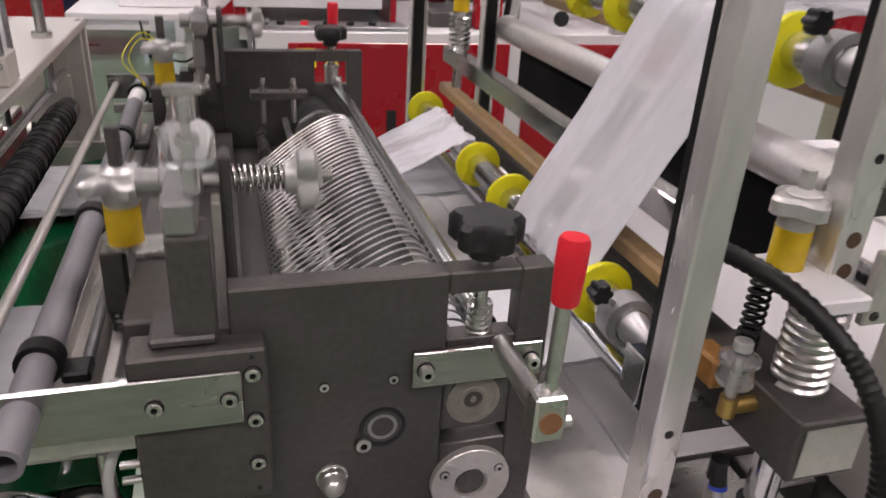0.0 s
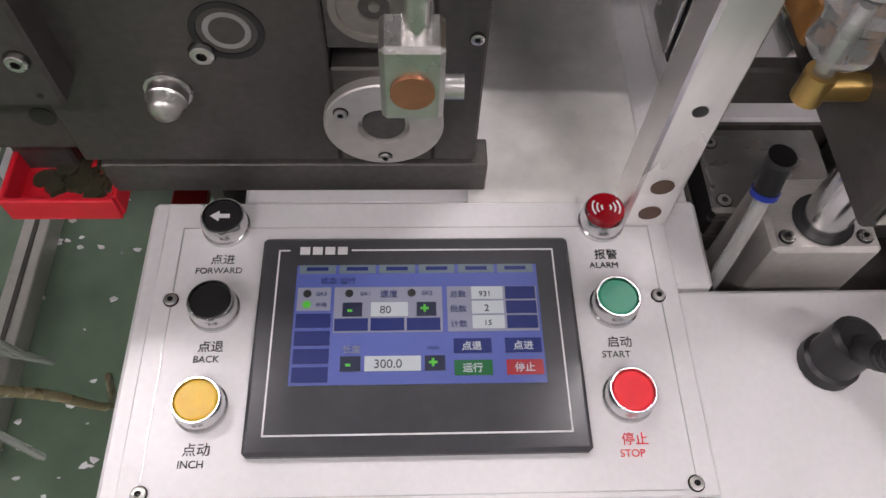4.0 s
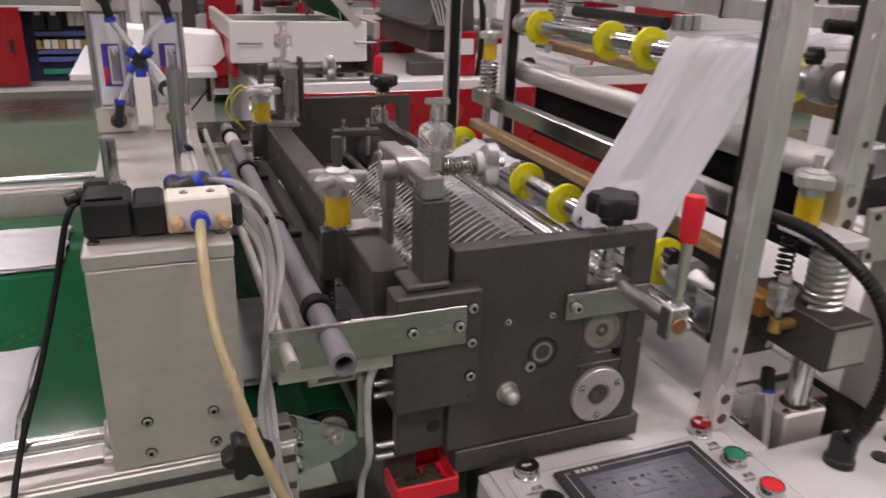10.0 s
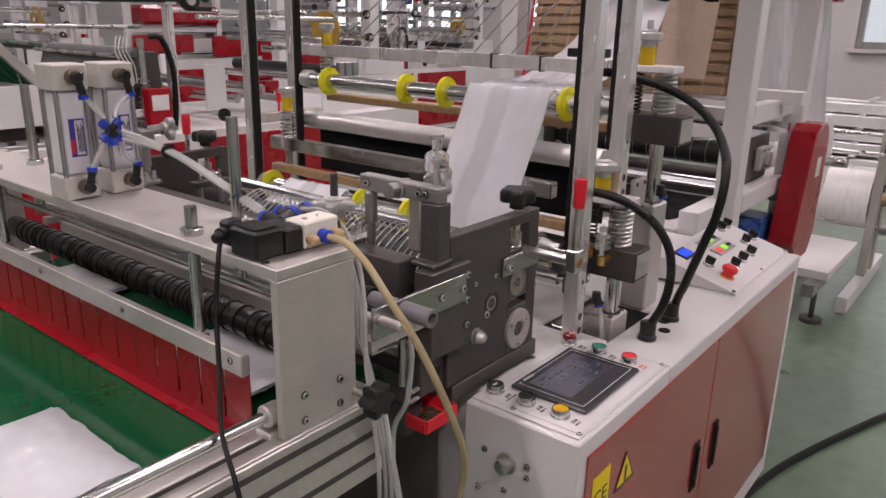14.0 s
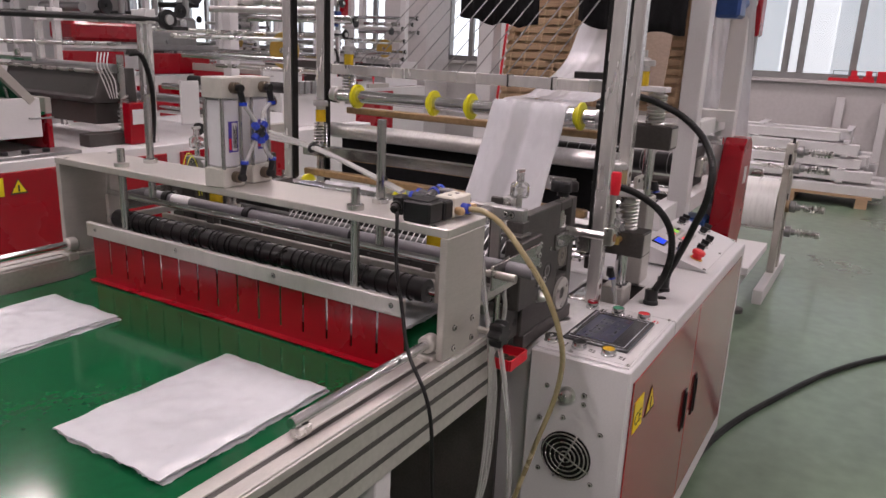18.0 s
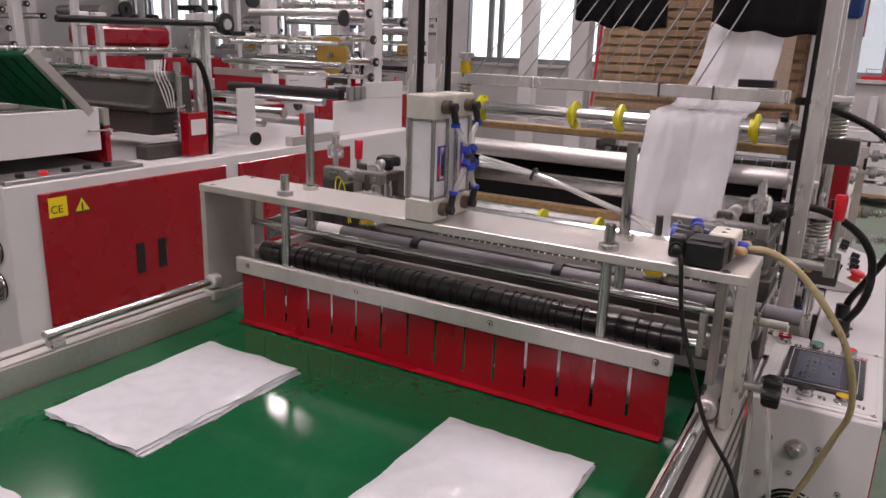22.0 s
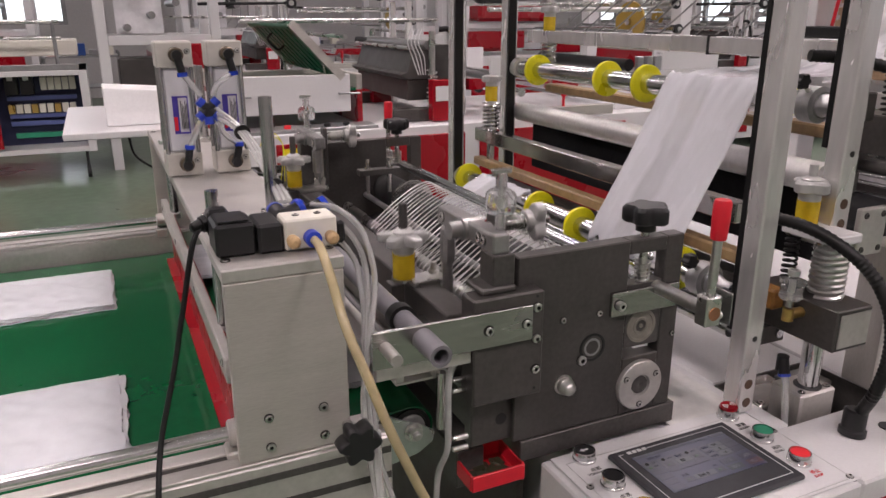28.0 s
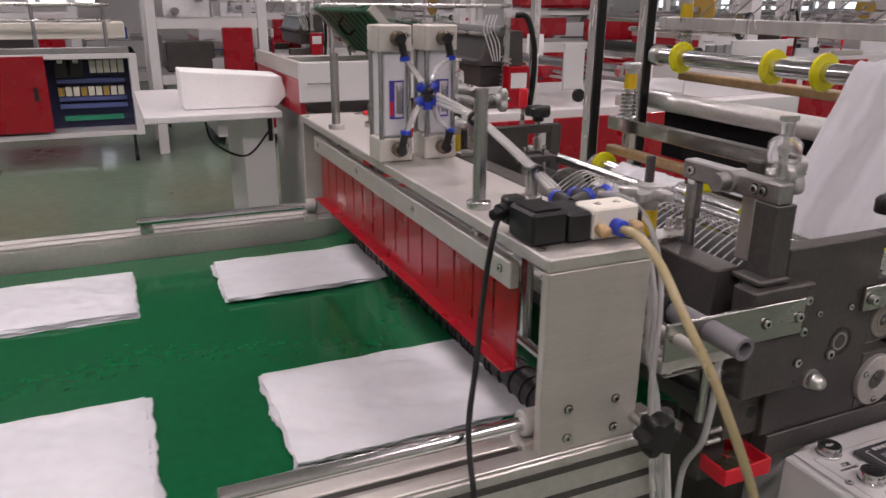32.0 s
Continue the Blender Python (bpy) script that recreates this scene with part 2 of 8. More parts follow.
def add_sweep(bm, pts, radius, n=10):
    """A round tube along the points; radius: one number, or one for each point."""
    rad = radius if isinstance(radius, list) else [radius] * len(pts)
    up, rings = Vector((0.13, 0.31, 0.94)), []
    for i, p in enumerate(pts):
        d = (pts[min(i + 1, len(pts) - 1)] - pts[max(i - 1, 0)]).normalized()
        s = d.cross(up)
        s = s.normalized() if s.length > 1e-4 else d.orthogonal().normalized()
        up = s.cross(d).normalized()
        rings.append([bm.verts.new(p + rad[i] * (math.cos(2 * math.pi * k / n) * s + math.sin(2 * math.pi * k / n) * up)) for k in range(n)])
    for a, b in zip(rings, rings[1:]):
        for k in range(n):
            f = bm.faces.new((a[k], a[(k + 1) % n], b[(k + 1) % n], b[k]))
            f.smooth = True
    bm.faces.new(rings[0][::-1])
    bm.faces.new(rings[-1])
    return bm


def tube(points, r, n=10, steps=8):
    return add_sweep(bmesh.new(), spline(points, steps), r, n)


def ribbed(points, r, pitch=0.006, n=12):
    """A corrugated hose."""
    fine = spline(points, 24)
    out, rad, left, k = [fine[0]], [r], 0.0, 0
    for a, b in zip(fine, fine[1:]):
        left += (b - a).length
        if left >= pitch / 2:
            left, k = 0.0, k + 1
            out.append(b)
            rad.append(r if k % 2 else r * 0.86)
    return add_sweep(bmesh.new(), out, rad, n)


def spring(p0, p1, radius, wire, turns, n=6, per=14):
    p0, p1 = Vector(p0), Vector(p1)
    q = (p1 - p0).to_track_quat("Z", "Y").to_matrix()
    length = (p1 - p0).length
    pts = []
    for i in range(int(turns * per) + 1):
        a = 2 * math.pi * i / per
        pts.append(p0 + q @ Vector((radius * math.cos(a), radius * math.sin(a), length * i / (turns * per))))
    return add_sweep(bmesh.new(), pts, wire, n)


def extrude_outline(points, axis, a, b, bev=0.001):
    """A plate with the outline given in the two other axes, from a to b along axis."""
    bm = bmesh.new()
    put = {"x": lambda u, v, w: (w, u, v), "y": lambda u, v, w: (u, w, v), "z": lambda u, v, w: (u, v, w)}[axis]
    vs = [bm.verts.new(put(u, v, a)) for u, v in points]
    f = bm.faces.new(vs)
    ext = bmesh.ops.extrude_face_region(bm, geom=[f])["geom"]
    off = Vector(put(0, 0, b - a)) if axis != "z" else Vector((0, 0, b - a))
    bmesh.ops.translate(bm, vec=off, verts=[v for v in ext if isinstance(v, bmesh.types.BMVert)])
    bmesh.ops.recalc_face_normals(bm, faces=bm.faces)
    if bev:
        bmesh.ops.bevel(bm, geom=list(bm.edges), offset=bev, segments=1, affect="EDGES")
    return bm


def bolt_head(bm, x, y, z, r=0.0065, way=(0, -1, 0), h=0.006):
    """A socket-head screw with its recess."""
    start, n = len(bm.faces), 14
    add_lathe(bm, (x, y, z), way, [(0, r * 1.2), (0.0006, r * 1.2), (0.0007, r), (h * 0.85, r), (h, r * 0.86), (h, r * 0.46), (h * 0.35, r * 0.42), (h * 0.35, 0.0001)], n)
    bm.faces.ensure_lookup_table()
    # recess and rim ring take the near-black second material: their shade as colour
    for k in list(range(start, start + 2 * n)) + list(range(start + 5 * n, start + 7 * n)):
        bm.faces[k].material_index = 1
    return bm


def mesh_of(name, bm, mat):
    bmesh.ops.recalc_face_normals(bm, faces=bm.faces)
    me = bpy.data.meshes.new(name)
    bm.to_mesh(me)
    bm.free()
    smooth = [p.use_smooth for p in me.polygons]
    if any(smooth):
        me.set_sharp_from_angle(angle=radians(38))
        me.polygons.foreach_set("use_smooth", smooth)
    for m in mat if isinstance(mat, (list, tuple)) else (mat,):
        me.materials.append(m)
    if len(me.materials) == 1 and any(p.material_index for p in me.polygons):
        me.materials.append(SOCKET)
    return me


def thing(name, at, label, category, group="", kind=""):
    ob = new(name)
    ob.empty_display_size = 0.05
    ob.location = at
    ORIGIN[ob] = Vector(at)
    return tagged(ob, label, category, group, kind)


def part(name, bm, mat, parent, label=""):
    """Links a bmesh, given in world coordinates, as one mesh object under a thing or a part."""
    at = ORIGIN[parent]
    bmesh.ops.translate(bm, vec=-at, verts=bm.verts)
    ob = new(name, mesh_of(name, bm, mat))
    ob.parent = parent
    ORIGIN[ob] = at
    return tagged(ob, label)


def solo(name, bm, mat, label, category="", group="", kind=""):
    """A thing of one mesh."""
    bm.verts.ensure_lookup_table()
    co = [v.co for v in bm.verts]
    at = Vector(((min(c.x for c in co) + max(c.x for c in co)) / 2, (min(c.y for c in co) + max(c.y for c in co)) / 2, min(c.z for c in co)))
    bmesh.ops.translate(bm, vec=-at, verts=bm.verts)
    ob = new(name, mesh_of(name, bm, mat))
    ob.location = at
    ORIGIN[ob] = at
    return tagged(ob, label, category, group, kind)


def star(cx, cy, z0, z1, r, n=5, lobe=0.22, axis="z"):
    """A lobed hand knob."""
    pts = [(cx + r * (1 - lobe + lobe * math.cos(n * a)) * math.cos(a), cy + r * (1 - lobe + lobe * math.cos(n * a)) * math.sin(a)) for a in (2 * math.pi * i / 60 for i in range(60))]
    bm = bmesh.new()
    h = z1 - z0
    rows = []
    for dz, s in ((0, 0.9), (0.12 * h, 1.0), (0.8 * h, 1.0), (h, 0.86)):
        q = [(cx + (x - cx) * s, cy + (y - cy) * s) for x, y in pts]
        put = {"z": lambda u, v, w: (u, v, w), "y": lambda u, v, w: (u, w, v), "x": lambda u, v, w: (w, u, v)}[axis]
        rows.append([bm.verts.new(put(x, y, z0 + dz)) for x, y in q])
    for a, b in zip(rows, rows[1:]):
        for i in range(60):
            f = bm.faces.new((a[i], a[(i + 1) % 60], b[(i + 1) % 60], b[i]))
            f.smooth = True
    bm.faces.new(rows[0][::-1])
    bm.faces.new(rows[-1])
    return bm


# ---- hall ----
def hall():
    x0, x1, y0, y1, top = -9.0, 8.0, -6.0, 12.5, 5.4
    solo("floor", box(x0 - 0.2, x1 + 0.2, y0 - 0.2, y1 + 0.2, FLOOR - 0.2, FLOOR, 0), FLOORM, "worn green epoxy factory floor with scuffs", kind="structure")
    solo("ceiling", box(x0 - 0.2, x1 + 0.2, y0 - 0.2, y1 + 0.2, top, top + 0.2, 0), CEIL, "grey sheet ceiling of the hall", kind="structure")
    solo("wall_south", box(x0, x1, y0 - 0.2, y0, FLOOR, top, 0), WALL, "plain white hall wall", kind="structure")
    solo("wall_west", box(x0 - 0.2, x0, y0, y1, FLOOR, top, 0), WALL, "plain white hall wall", kind="structure")
    north = bmesh.new()
    for a, b, c, d in ((x0, -3.2, FLOOR, top), (-0.72, x1, FLOOR, top), (-3.2, -0.72, FLOOR, 1.2), (-3.2, -0.72, 3.3, top)):
        add_box(north, a, b, y1, y1 + 0.2, c, d, 0)
    solo("wall_north", north, WALL, "white hall wall with one window", kind="structure")
    w = thing("window_6", (-1.96, y1, 1.2), "large window in the far wall, daylight outside", "window", kind="structure")
    fr = bmesh.new()
    for a in (-3.2, -2.4, -1.6, -0.79):
        add_box(fr, a, a + 0.07, y1 + 0.05, y1 + 0.12, 1.2, 3.3, 0.004)
    for a, b in ((-3.129, -2.401), (-2.329, -1.601), (-1.529, -0.791)):
        for zz in (1.2, 1.83, 3.23):
            add_box(fr, a, b, y1 + 0.055, y1 + 0.115, zz, zz + 0.06, 0.004)
    part("window_frame", fr, GREYM, w)
    # the wall with windows, at the far right end
    gaps = [(-5.2, -2.4), (-1.9, 1.0), (2.2, 5.05), (5.9, 8.9), (9.6, 12.0)]
    sill, head = 1.19, 3.4
    bm = bmesh.new()
    add_box(bm, x1, x1 + 0.25, y0, y1, FLOOR, sill, 0)
    add_box(bm, x1, x1 + 0.25, y0, y1, head, top, 0)
    edge = y0
    for a, b in gaps:
        add_box(bm, x1, x1 + 0.25, edge, a, sill, head, 0)
        edge = b
    add_box(bm, x1, x1 + 0.25, edge, y1, sill, head, 0)
    solo("wall_east", bm, WALL, "white wall with large windows", kind="structure")
    for k, (a, b) in enumerate(gaps):
        w = thing("window_%d" % (k + 1), (x1, (a + b) / 2, sill), "large window with grey aluminium frame, daylight outside", "window", kind="structure")
        fr = bmesh.new()
        n = 4
        add_box(fr, x1 + 0.04, x1 + 0.12, a, a + 0.06, sill, head, 0.004)
        add_box(fr, x1 + 0.04, x1 + 0.12, b - 0.06, b, sill, head, 0.004)
        for v in (0.135, 0.19, 0.37, 0.62, 0.68, 0.86):
            add_box(fr, x1 + 0.045, x1 + 0.11, b - (b - a) * v - 0.035, b - (b - a) * v + 0.035, sill + 0.0705, head - 0.0705, 0.004)
        for zz in (sill + 0.035, head - 0.035):
            add_box(fr, x1 + 0.043, x1 + 0.115, a + 0.061, b - 0.061, zz - 0.035, zz + 0.035, 0.004)
        part("window_frame", fr, GREYM, w)
        part("window_sill", box(x1 - 0.06, x1 + 0.03, a - 0.05, b + 0.05, sill - 0.04, sill, 0.004), WALL, w)
        for i in range(n):
            pane = part("pane", box(x1 + 0.075, x1 + 0.081, a + (b - a) * i / n, a + (b - a) * (i + 1) / n, sill, head, 0), CLEAR, w)
            pane.visible_shadow = False
    out = material("bright_overcast_outside", (0.92, 0.96, 1.0), 0.9, emit=1.75, vary=0.1, scale=0.4, fine=2)
    solo("backdrop", box(x1 + 6.0, x1 + 6.1, y0 - 14, y1 + 14, -1, 14, 0), out, "bright overcast daylight outside the windows", kind="structure")
    # facade and its windows emit: daylight on the building is put into their glow
    pale = material("glowing_facade", (0.78, 0.79, 0.80), 0.8, emit=0.98, vary=0.06, scale=0.6)
    dim = material("glowing_glazing", (0.60, 0.63, 0.65), 0.3, emit=0.85, vary=0.1, scale=2)
    fac = thing("opposite_building", (x1 + 5.0, 0, -1), "pale building across the yard, its daylight put in as glow", "building", kind="structure")
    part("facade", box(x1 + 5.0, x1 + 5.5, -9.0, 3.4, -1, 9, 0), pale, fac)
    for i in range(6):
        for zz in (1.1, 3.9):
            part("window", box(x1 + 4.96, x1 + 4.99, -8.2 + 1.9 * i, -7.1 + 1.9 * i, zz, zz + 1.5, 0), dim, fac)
    # the far wall's window behind its plastic curtain
    solo("backdrop", box(x0 - 2, x1 + 2, y1 + 3.0, y1 + 3.1, -1, 8, 0), out, "bright overcast daylight behind the far wall", kind="structure")


hall()
for lx, ly in LAMPS:
    lamp = thing("ceiling_lamp", (lx, ly, 5.17), "white rectangular ceiling lamp, switched on", "lamp", group="ceiling lamps")
    part("housing", box(lx - 0.62, lx + 0.62, ly - 0.27, ly + 0.27, 5.19, 5.4, 0.01), WHITE, lamp)
    part("diffuser", box(lx - 0.6, lx + 0.6, ly - 0.25, ly + 0.25, 5.175, 5.188, 0.003), LIGHTPANEL, lamp)


# ---- the machine's cabinet ----
def sticker_ce(parent, x, y, z, w, h):
    s = part("warning_sticker", box(x, x + w, y - 0.001, y, z, z + h, 0), SIGNY, parent, "yellow sticker with two black letters")
    text = bpy.data.curves.new("marking", "FONT")
    text.body, text.size, text.extrude = "CE", h * 0.56, 0.0002
    ob = new("marking", text)
    ob.data.materials.append(INK)
    ob.parent = s
    ob.matrix_basis = Matrix.Translation(Vector((x + w * 0.08, y - 0.0014, z + h * 0.2)) - ORIGIN[parent]) @ pose(0, 0, 0, 90, 0, 0)
    return s


def sticker_triangle(parent, x, y, z, s):
    bm = bmesh.new()
    for k, (sc, dy) in enumerate(((1.0, 0.0008), (0.8, 0.0014))):
        vs = [bm.verts.new((x + s * sc * u, y - dy, z + s * 0.43 + s * sc * v)) for u, v in ((-0.5, -0.43), (0.5, -0.43), (0, 0.43))]
        f = bm.faces.new(vs)
        f.material_index = k
    add_box(bm, x - s * 0.05, x + s * 0.05, y - 0.0022, y - 0.0018, z + s * 0.12, z + s * 0.5, 0)
    for f in bm.faces:
        if len(f.verts) == 4:
            f.material_index = 0
    return part("warning_sticker", bm, [INK, SIGNY], parent, "yellow triangular warning sticker with black rim")


def cabinet():
    c = thing("machine_cabinet", (0.64, 0.4, FLOOR), "white steel machine cabinet with red doors and a control deck", "machine cabinet")
    for a in ((0.022, 0.36, -0.195, 0.012, 0.14, 0.806), (0.362, 1.25, -0.195, -0.058, 0.14, 0.806), (0.362, 0.392, -0.056, 0.012, 0.14, 0.806),
              (0.60, 1.25, -0.056, 1.06, 0.14, 0.80), (0.08, 0.391, 0.014, 1.06, 0.14, 0.798), (0.3915, 0.598, 0.09, 1.06, 0.14, 0.798)):
        part("housing", box(*a, 0.003), WHITE, c)
    # the well's floor and sides are dark: its inner shade is put into colour
    part("pit_floor", box(0.393, 0.599, -0.057, 0.089, 0.70, 0.72, 0.001), DARK, c, "well in the deck, coloured dark for its shade")
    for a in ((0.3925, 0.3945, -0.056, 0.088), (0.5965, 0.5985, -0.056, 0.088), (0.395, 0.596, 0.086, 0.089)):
        part("pit_shade_side", box(*a, 0.721, 0.797, 0), DARK, c)
    part("pit_rail", box(0.52, 0.59, 0.03, 0.085, 0.721, 0.79, 0.002), ARMSTEEL, c, "grey steel rail inside the deck well")
    pb = part("guide_block", box(0.409, 0.503, 0.009, 0.085, 0.721, 0.796, 0.003), BRUSHED, c, "milled steel guide block inside the deck well")
    for x, y in ((0.418, 0.018), (0.494, 0.018), (0.418, 0.07)):
        part("screw", bolt_head(bmesh.new(), x, y, 0.796, 0.005, (0, 0, 1), 0.0015), STEEL, pb)
    for a, b in ((0.05, 0.6135), (0.6175, 1.20)):
        d = part("door", box(a, b, -0.1985, -0.1955, 0.21, 0.775, 0.0012), REDDOOR, c, "glossy red steel door")
        x = b - 0.05 if a < 0.3 else a + 0.06
        h = part("handle", box(x - 0.012, x + 0.012, -0.2015, -0.199, 0.44, 0.56, 0.001), BLACKP, d, "black recessed pull handle")
        part("handle_lip", box(x - 0.006, x + 0.006, -0.206, -0.202, 0.45, 0.55, 0.002), RUBBER, d)
    d1 = [o for o in c.children if o.name.startswith("door")][0]
    sticker_ce(d1, 0.07, -0.1988, 0.655, 0.06, 0.07)
    sticker_triangle(d1, 0.19, -0.1988, 0.655, 0.075)
    # end face: fan, knob, screws
    fan = part("fan_grille", bmesh.new(), STEEL, c, "round bright wire fan guard")
    me = bmesh.new()
    for r in (0.012, 0.022, 0.032, 0.042, 0.05):
        pts = [Vector((0.0165, -0.083 + r * math.cos(a), 0.592 + r * math.sin(a))) for a in (2 * math.pi * i / 28 for i in range(29))]
        add_sweep(me, pts, 0.0016, 5)
    for a in (0.4, 1.97, 3.54, 5.11):
        add_cyl(me, (0.017, -0.083, 0.592), (0.017, -0.083 + 0.056 * math.cos(a), 0.592 + 0.056 * math.sin(a)), 0.0018, 6)
    bmesh.ops.translate(me, vec=-ORIGIN[c], verts=me.verts)
    me.to_mesh(fan.data)
    part("fan_disc", cyl((0.0215, -0.083, 0.592), (0.0195, -0.083, 0.592), 0.054, 28), RUBBER, c)
    part("knob", lathe((0.0215, -0.074, 0.727), (-1, 0, 0), [(0, 0.018), (0.004, 0.018), (0.006, 0.013), (0.02, 0.012), (0.023, 0.008)], 20), STEEL, c, "round steel knob")
    for yy, zz in ((-0.11, 0.735), (-0.11, 0.715), (-0.03, 0.735), (-0.07, 0.675), (-0.15, 0.66), (-0.02, 0.66), (-0.025, 0.545), (-0.14, 0.545)):
        part("screw", bolt_head(bmesh.new(), 0.0215, yy, zz, 0.0045, (-1, 0, 0), 0.003), STEEL, c)
    for x in (0.1, 0.62, 1.18):
        for y in (-0.15, 1.0):
            part("foot", lathe((x, y, FLOOR), (0, 0, 1), [(0, 0.03), (0.012, 0.03), (0.014, 0.012), (0.065, 0.012)], 14), STEEL, c)
    for x in (0.49, 0.535):
        part("cable_hole", cyl((x + 0.02, -0.1 if x > 0.5 else -0.12, 0.8065), (x + 0.02, -0.1 if x > 0.5 else -0.12, 0.808), 0.012, 18), BLACKP, c)
    part("screw", bolt_head(bmesh.new(), 0.356, -0.181, 0.806, 0.006, (0, 0, 1), 0.003), STEEL, c)
    part("deck_plate", box(0.2335, 0.36, 0.0085, 0.98, 0.8062, 0.8078, 0.0005), POLISHW, c, "bright galvanised deck sheet")
    return c


POLISHW = material("galvanised_sheet", (0.66, 0.65, 0.63), 0.34, 0.3, vary=0.18, scale=11, fine=50)
cabinet()


BEZEL = material("dark_screen_glass", (0.05, 0.051, 0.056), 0.2, vary=0.12, scale=20)


def screen_ink(name, colour, rough, emit, vary=0.05):
    """A lit field of a flat display: dark glass that glows."""
    m = material(name, tuple(0.3 * c for c in colour), 0.12, vary=vary)
    b = m.node_tree.nodes["Principled BSDF"]
    b.inputs["Emission Color"].default_value = (*colour, 1)
    b.inputs["Emission Strength"].default_value = emit
    nt = m.node_tree
    facing = nt.nodes.new("ShaderNodeLayerWeight")
    ramp = nt.nodes.new("ShaderNodeMapRange")
    ramp.inputs["From Min"].default_value, ramp.inputs["From Max"].default_value = 0.17, 0.38
    ramp.inputs["To Min"].default_value, ramp.inputs["To Max"].default_value = 0.04, 0.85
    nt.links.new(facing.outputs["Facing"], ramp.inputs["Value"])
    gloss = nt.nodes.new("ShaderNodeBsdfGlossy")
    gloss.inputs["Color"].default_value, gloss.inputs["Roughness"].default_value = (0.34, 0.345, 0.37, 1), 0.33
    mix = nt.nodes.new("ShaderNodeMixShader")
    nt.links.new(ramp.outputs[0], mix.inputs[0])
    nt.links.new(b.outputs[0], mix.inputs[1])
    nt.links.new(gloss.outputs[0], mix.inputs[2])
    nt.links.new(mix.outputs[0], nt.nodes["Material Output"].inputs[0])
    return m


CAPTIONS = {"FORWARD": "点进", "BACK": "点退", "INCH": "点动", "ALARM": "报警", "START": "启动", "STOP": "停止"}


def panel():
    """The operator panel with buttons and a touch screen, lying on the deck."""
    p = thing("control_panel", (0.2, -0.085, 0.806), "white steel operator panel with push buttons and black touch screen", "control panel")
    z = 0.8065
    part("panel_plate", box(0.034, 0.366, -0.188, 0.008, z, z + 0.003, 0.001), WHITE, p)
    z += 0.003
    rim = bmesh.new()
    for a, b, c, d in ((0.046, 0.354, -0.012, -0.0115), (0.046, 0.354, -0.1845, -0.184), (0.046, 0.0465, -0.184, -0.012), (0.3535, 0.354, -0.184, -0.012)):
        add_box(rim, a, b, c, d, z, z + 0.0006, 0)
    part("rim_line", rim, GREY, p)
    for x, y in ((0.046, -0.064), (0.352, -0.064), (0.047, -0.181), (0.353, -0.181)):
        part("screw", bolt_head(bmesh.new(), x, y, z, 0.004, (0, 0, 1), 0.0025), STEEL, p)
    # touch screen
    s = part("touch_screen", box(0.1005, 0.2965, -0.1635, -0.0235, z, z + 0.0075, 0.003), BEZEL, p, "black framed touch screen showing a blue menu")
    zt = z + 0.0076
    line = bmesh.new()
    for a, b, c, d in ((0.111, 0.118, -0.034, -0.033), (0.157, 0.286, -0.034, -0.033), (0.111, 0.286, -0.153, -0.152), (0.111, 0.112, -0.153, -0.033), (0.285, 0.286, -0.153, -0.033)):
        add_box(line, a, b, c, d, zt, zt + 0.0003, 0)
    part("frame_line", line, WHITE, s)

    def words(body, x, y, size, mat, zz, label="", bold=0.0):
        cu = bpy.data.curves.new("lettering", "FONT")
        cu.body, cu.size, cu.extrude, cu.offset = body, size, 0.0002, bold
        ob = new("lettering", cu)
        cu.materials.append(mat)
        ob.parent = s if zz > z + 0.005 else p
        ob.matrix_basis = Matrix.Translation(Vector((x, y, zz)) - ORIGIN[p])
        return ob


    def bar(x, y, w, h, mat, zz, name="marking"):
        return part(name, box(x, x + w, y, y + h, zz, zz + 0.0003, 0), mat, s if zz > z + 0.005 else p)

    blue = screen_ink("display_blue", (0.20, 0.25, 0.74), 0.25, emit=0.13, vary=0.05)
    navy = screen_ink("display_navy", (0.04, 0.06, 0.30), 0.25, emit=0.11, vary=0.05)
    pale = screen_ink("display_white", (0.85, 0.88, 0.92), 0.25, emit=0.2, vary=0.02)
    grey = screen_ink("display_grey", (0.52, 0.52, 0.66), 0.25, emit=0.14, vary=0.02)
    tab = screen_ink("display_tab", (0.34, 0.42, 0.48), 0.25, emit=0.11)
    key = screen_ink("display_key", (0.06, 0.07, 0.14), 0.25, emit=0.05)
    dgreen = screen_ink("display_green", (0.05, 0.30, 0.10), 0.25, emit=0.08)
    dred = screen_ink("display_red", (0.75, 0.08, 0.10), 0.25, emit=0.1)
    bright = screen_ink("display_lime", (0.2, 0.9, 0.1), 0.25, emit=0.18)
    sx0, sx1, sy0, sy1 = 0.1235, 0.274, -0.1235, -0.0445
    bar(sx0, sy0, sx1 - sx0, sy1 - sy0, blue, zt, "display")
    z2, z3, z4 = zt + 0.0004, zt + 0.0008, zt + 0.0012
    W, Hh = sx1 - sx0, sy1 - sy0

    def r(u0, u1, v0, v1, mat, zz=None, name="display_field"):
        return bar(sx0 + u0 * W, sy1 - v1 * Hh, (u1 - u0) * W, (v1 - v0) * Hh, mat, z2 if zz is None else zz, name)

    for i in range(6):
        r(0.01 + 0.165 * i, 0.16 + 0.165 * i, 0.0, 0.075, tab)
        r(0.04 + 0.165 * i, 0.13 + 0.165 * i, 0.022, 0.055, navy, z3, "marking")

    def say(body, u, v, size, mat, bold=0.0):
        return words(body, sx0 + u * W, sy1 - v * Hh, size, mat, z4, bold=bold)

    say("状态 运行", 0.1, 0.17, 0.0052, navy)
    r(0.01, 0.145, 0.20, 0.40, grey)
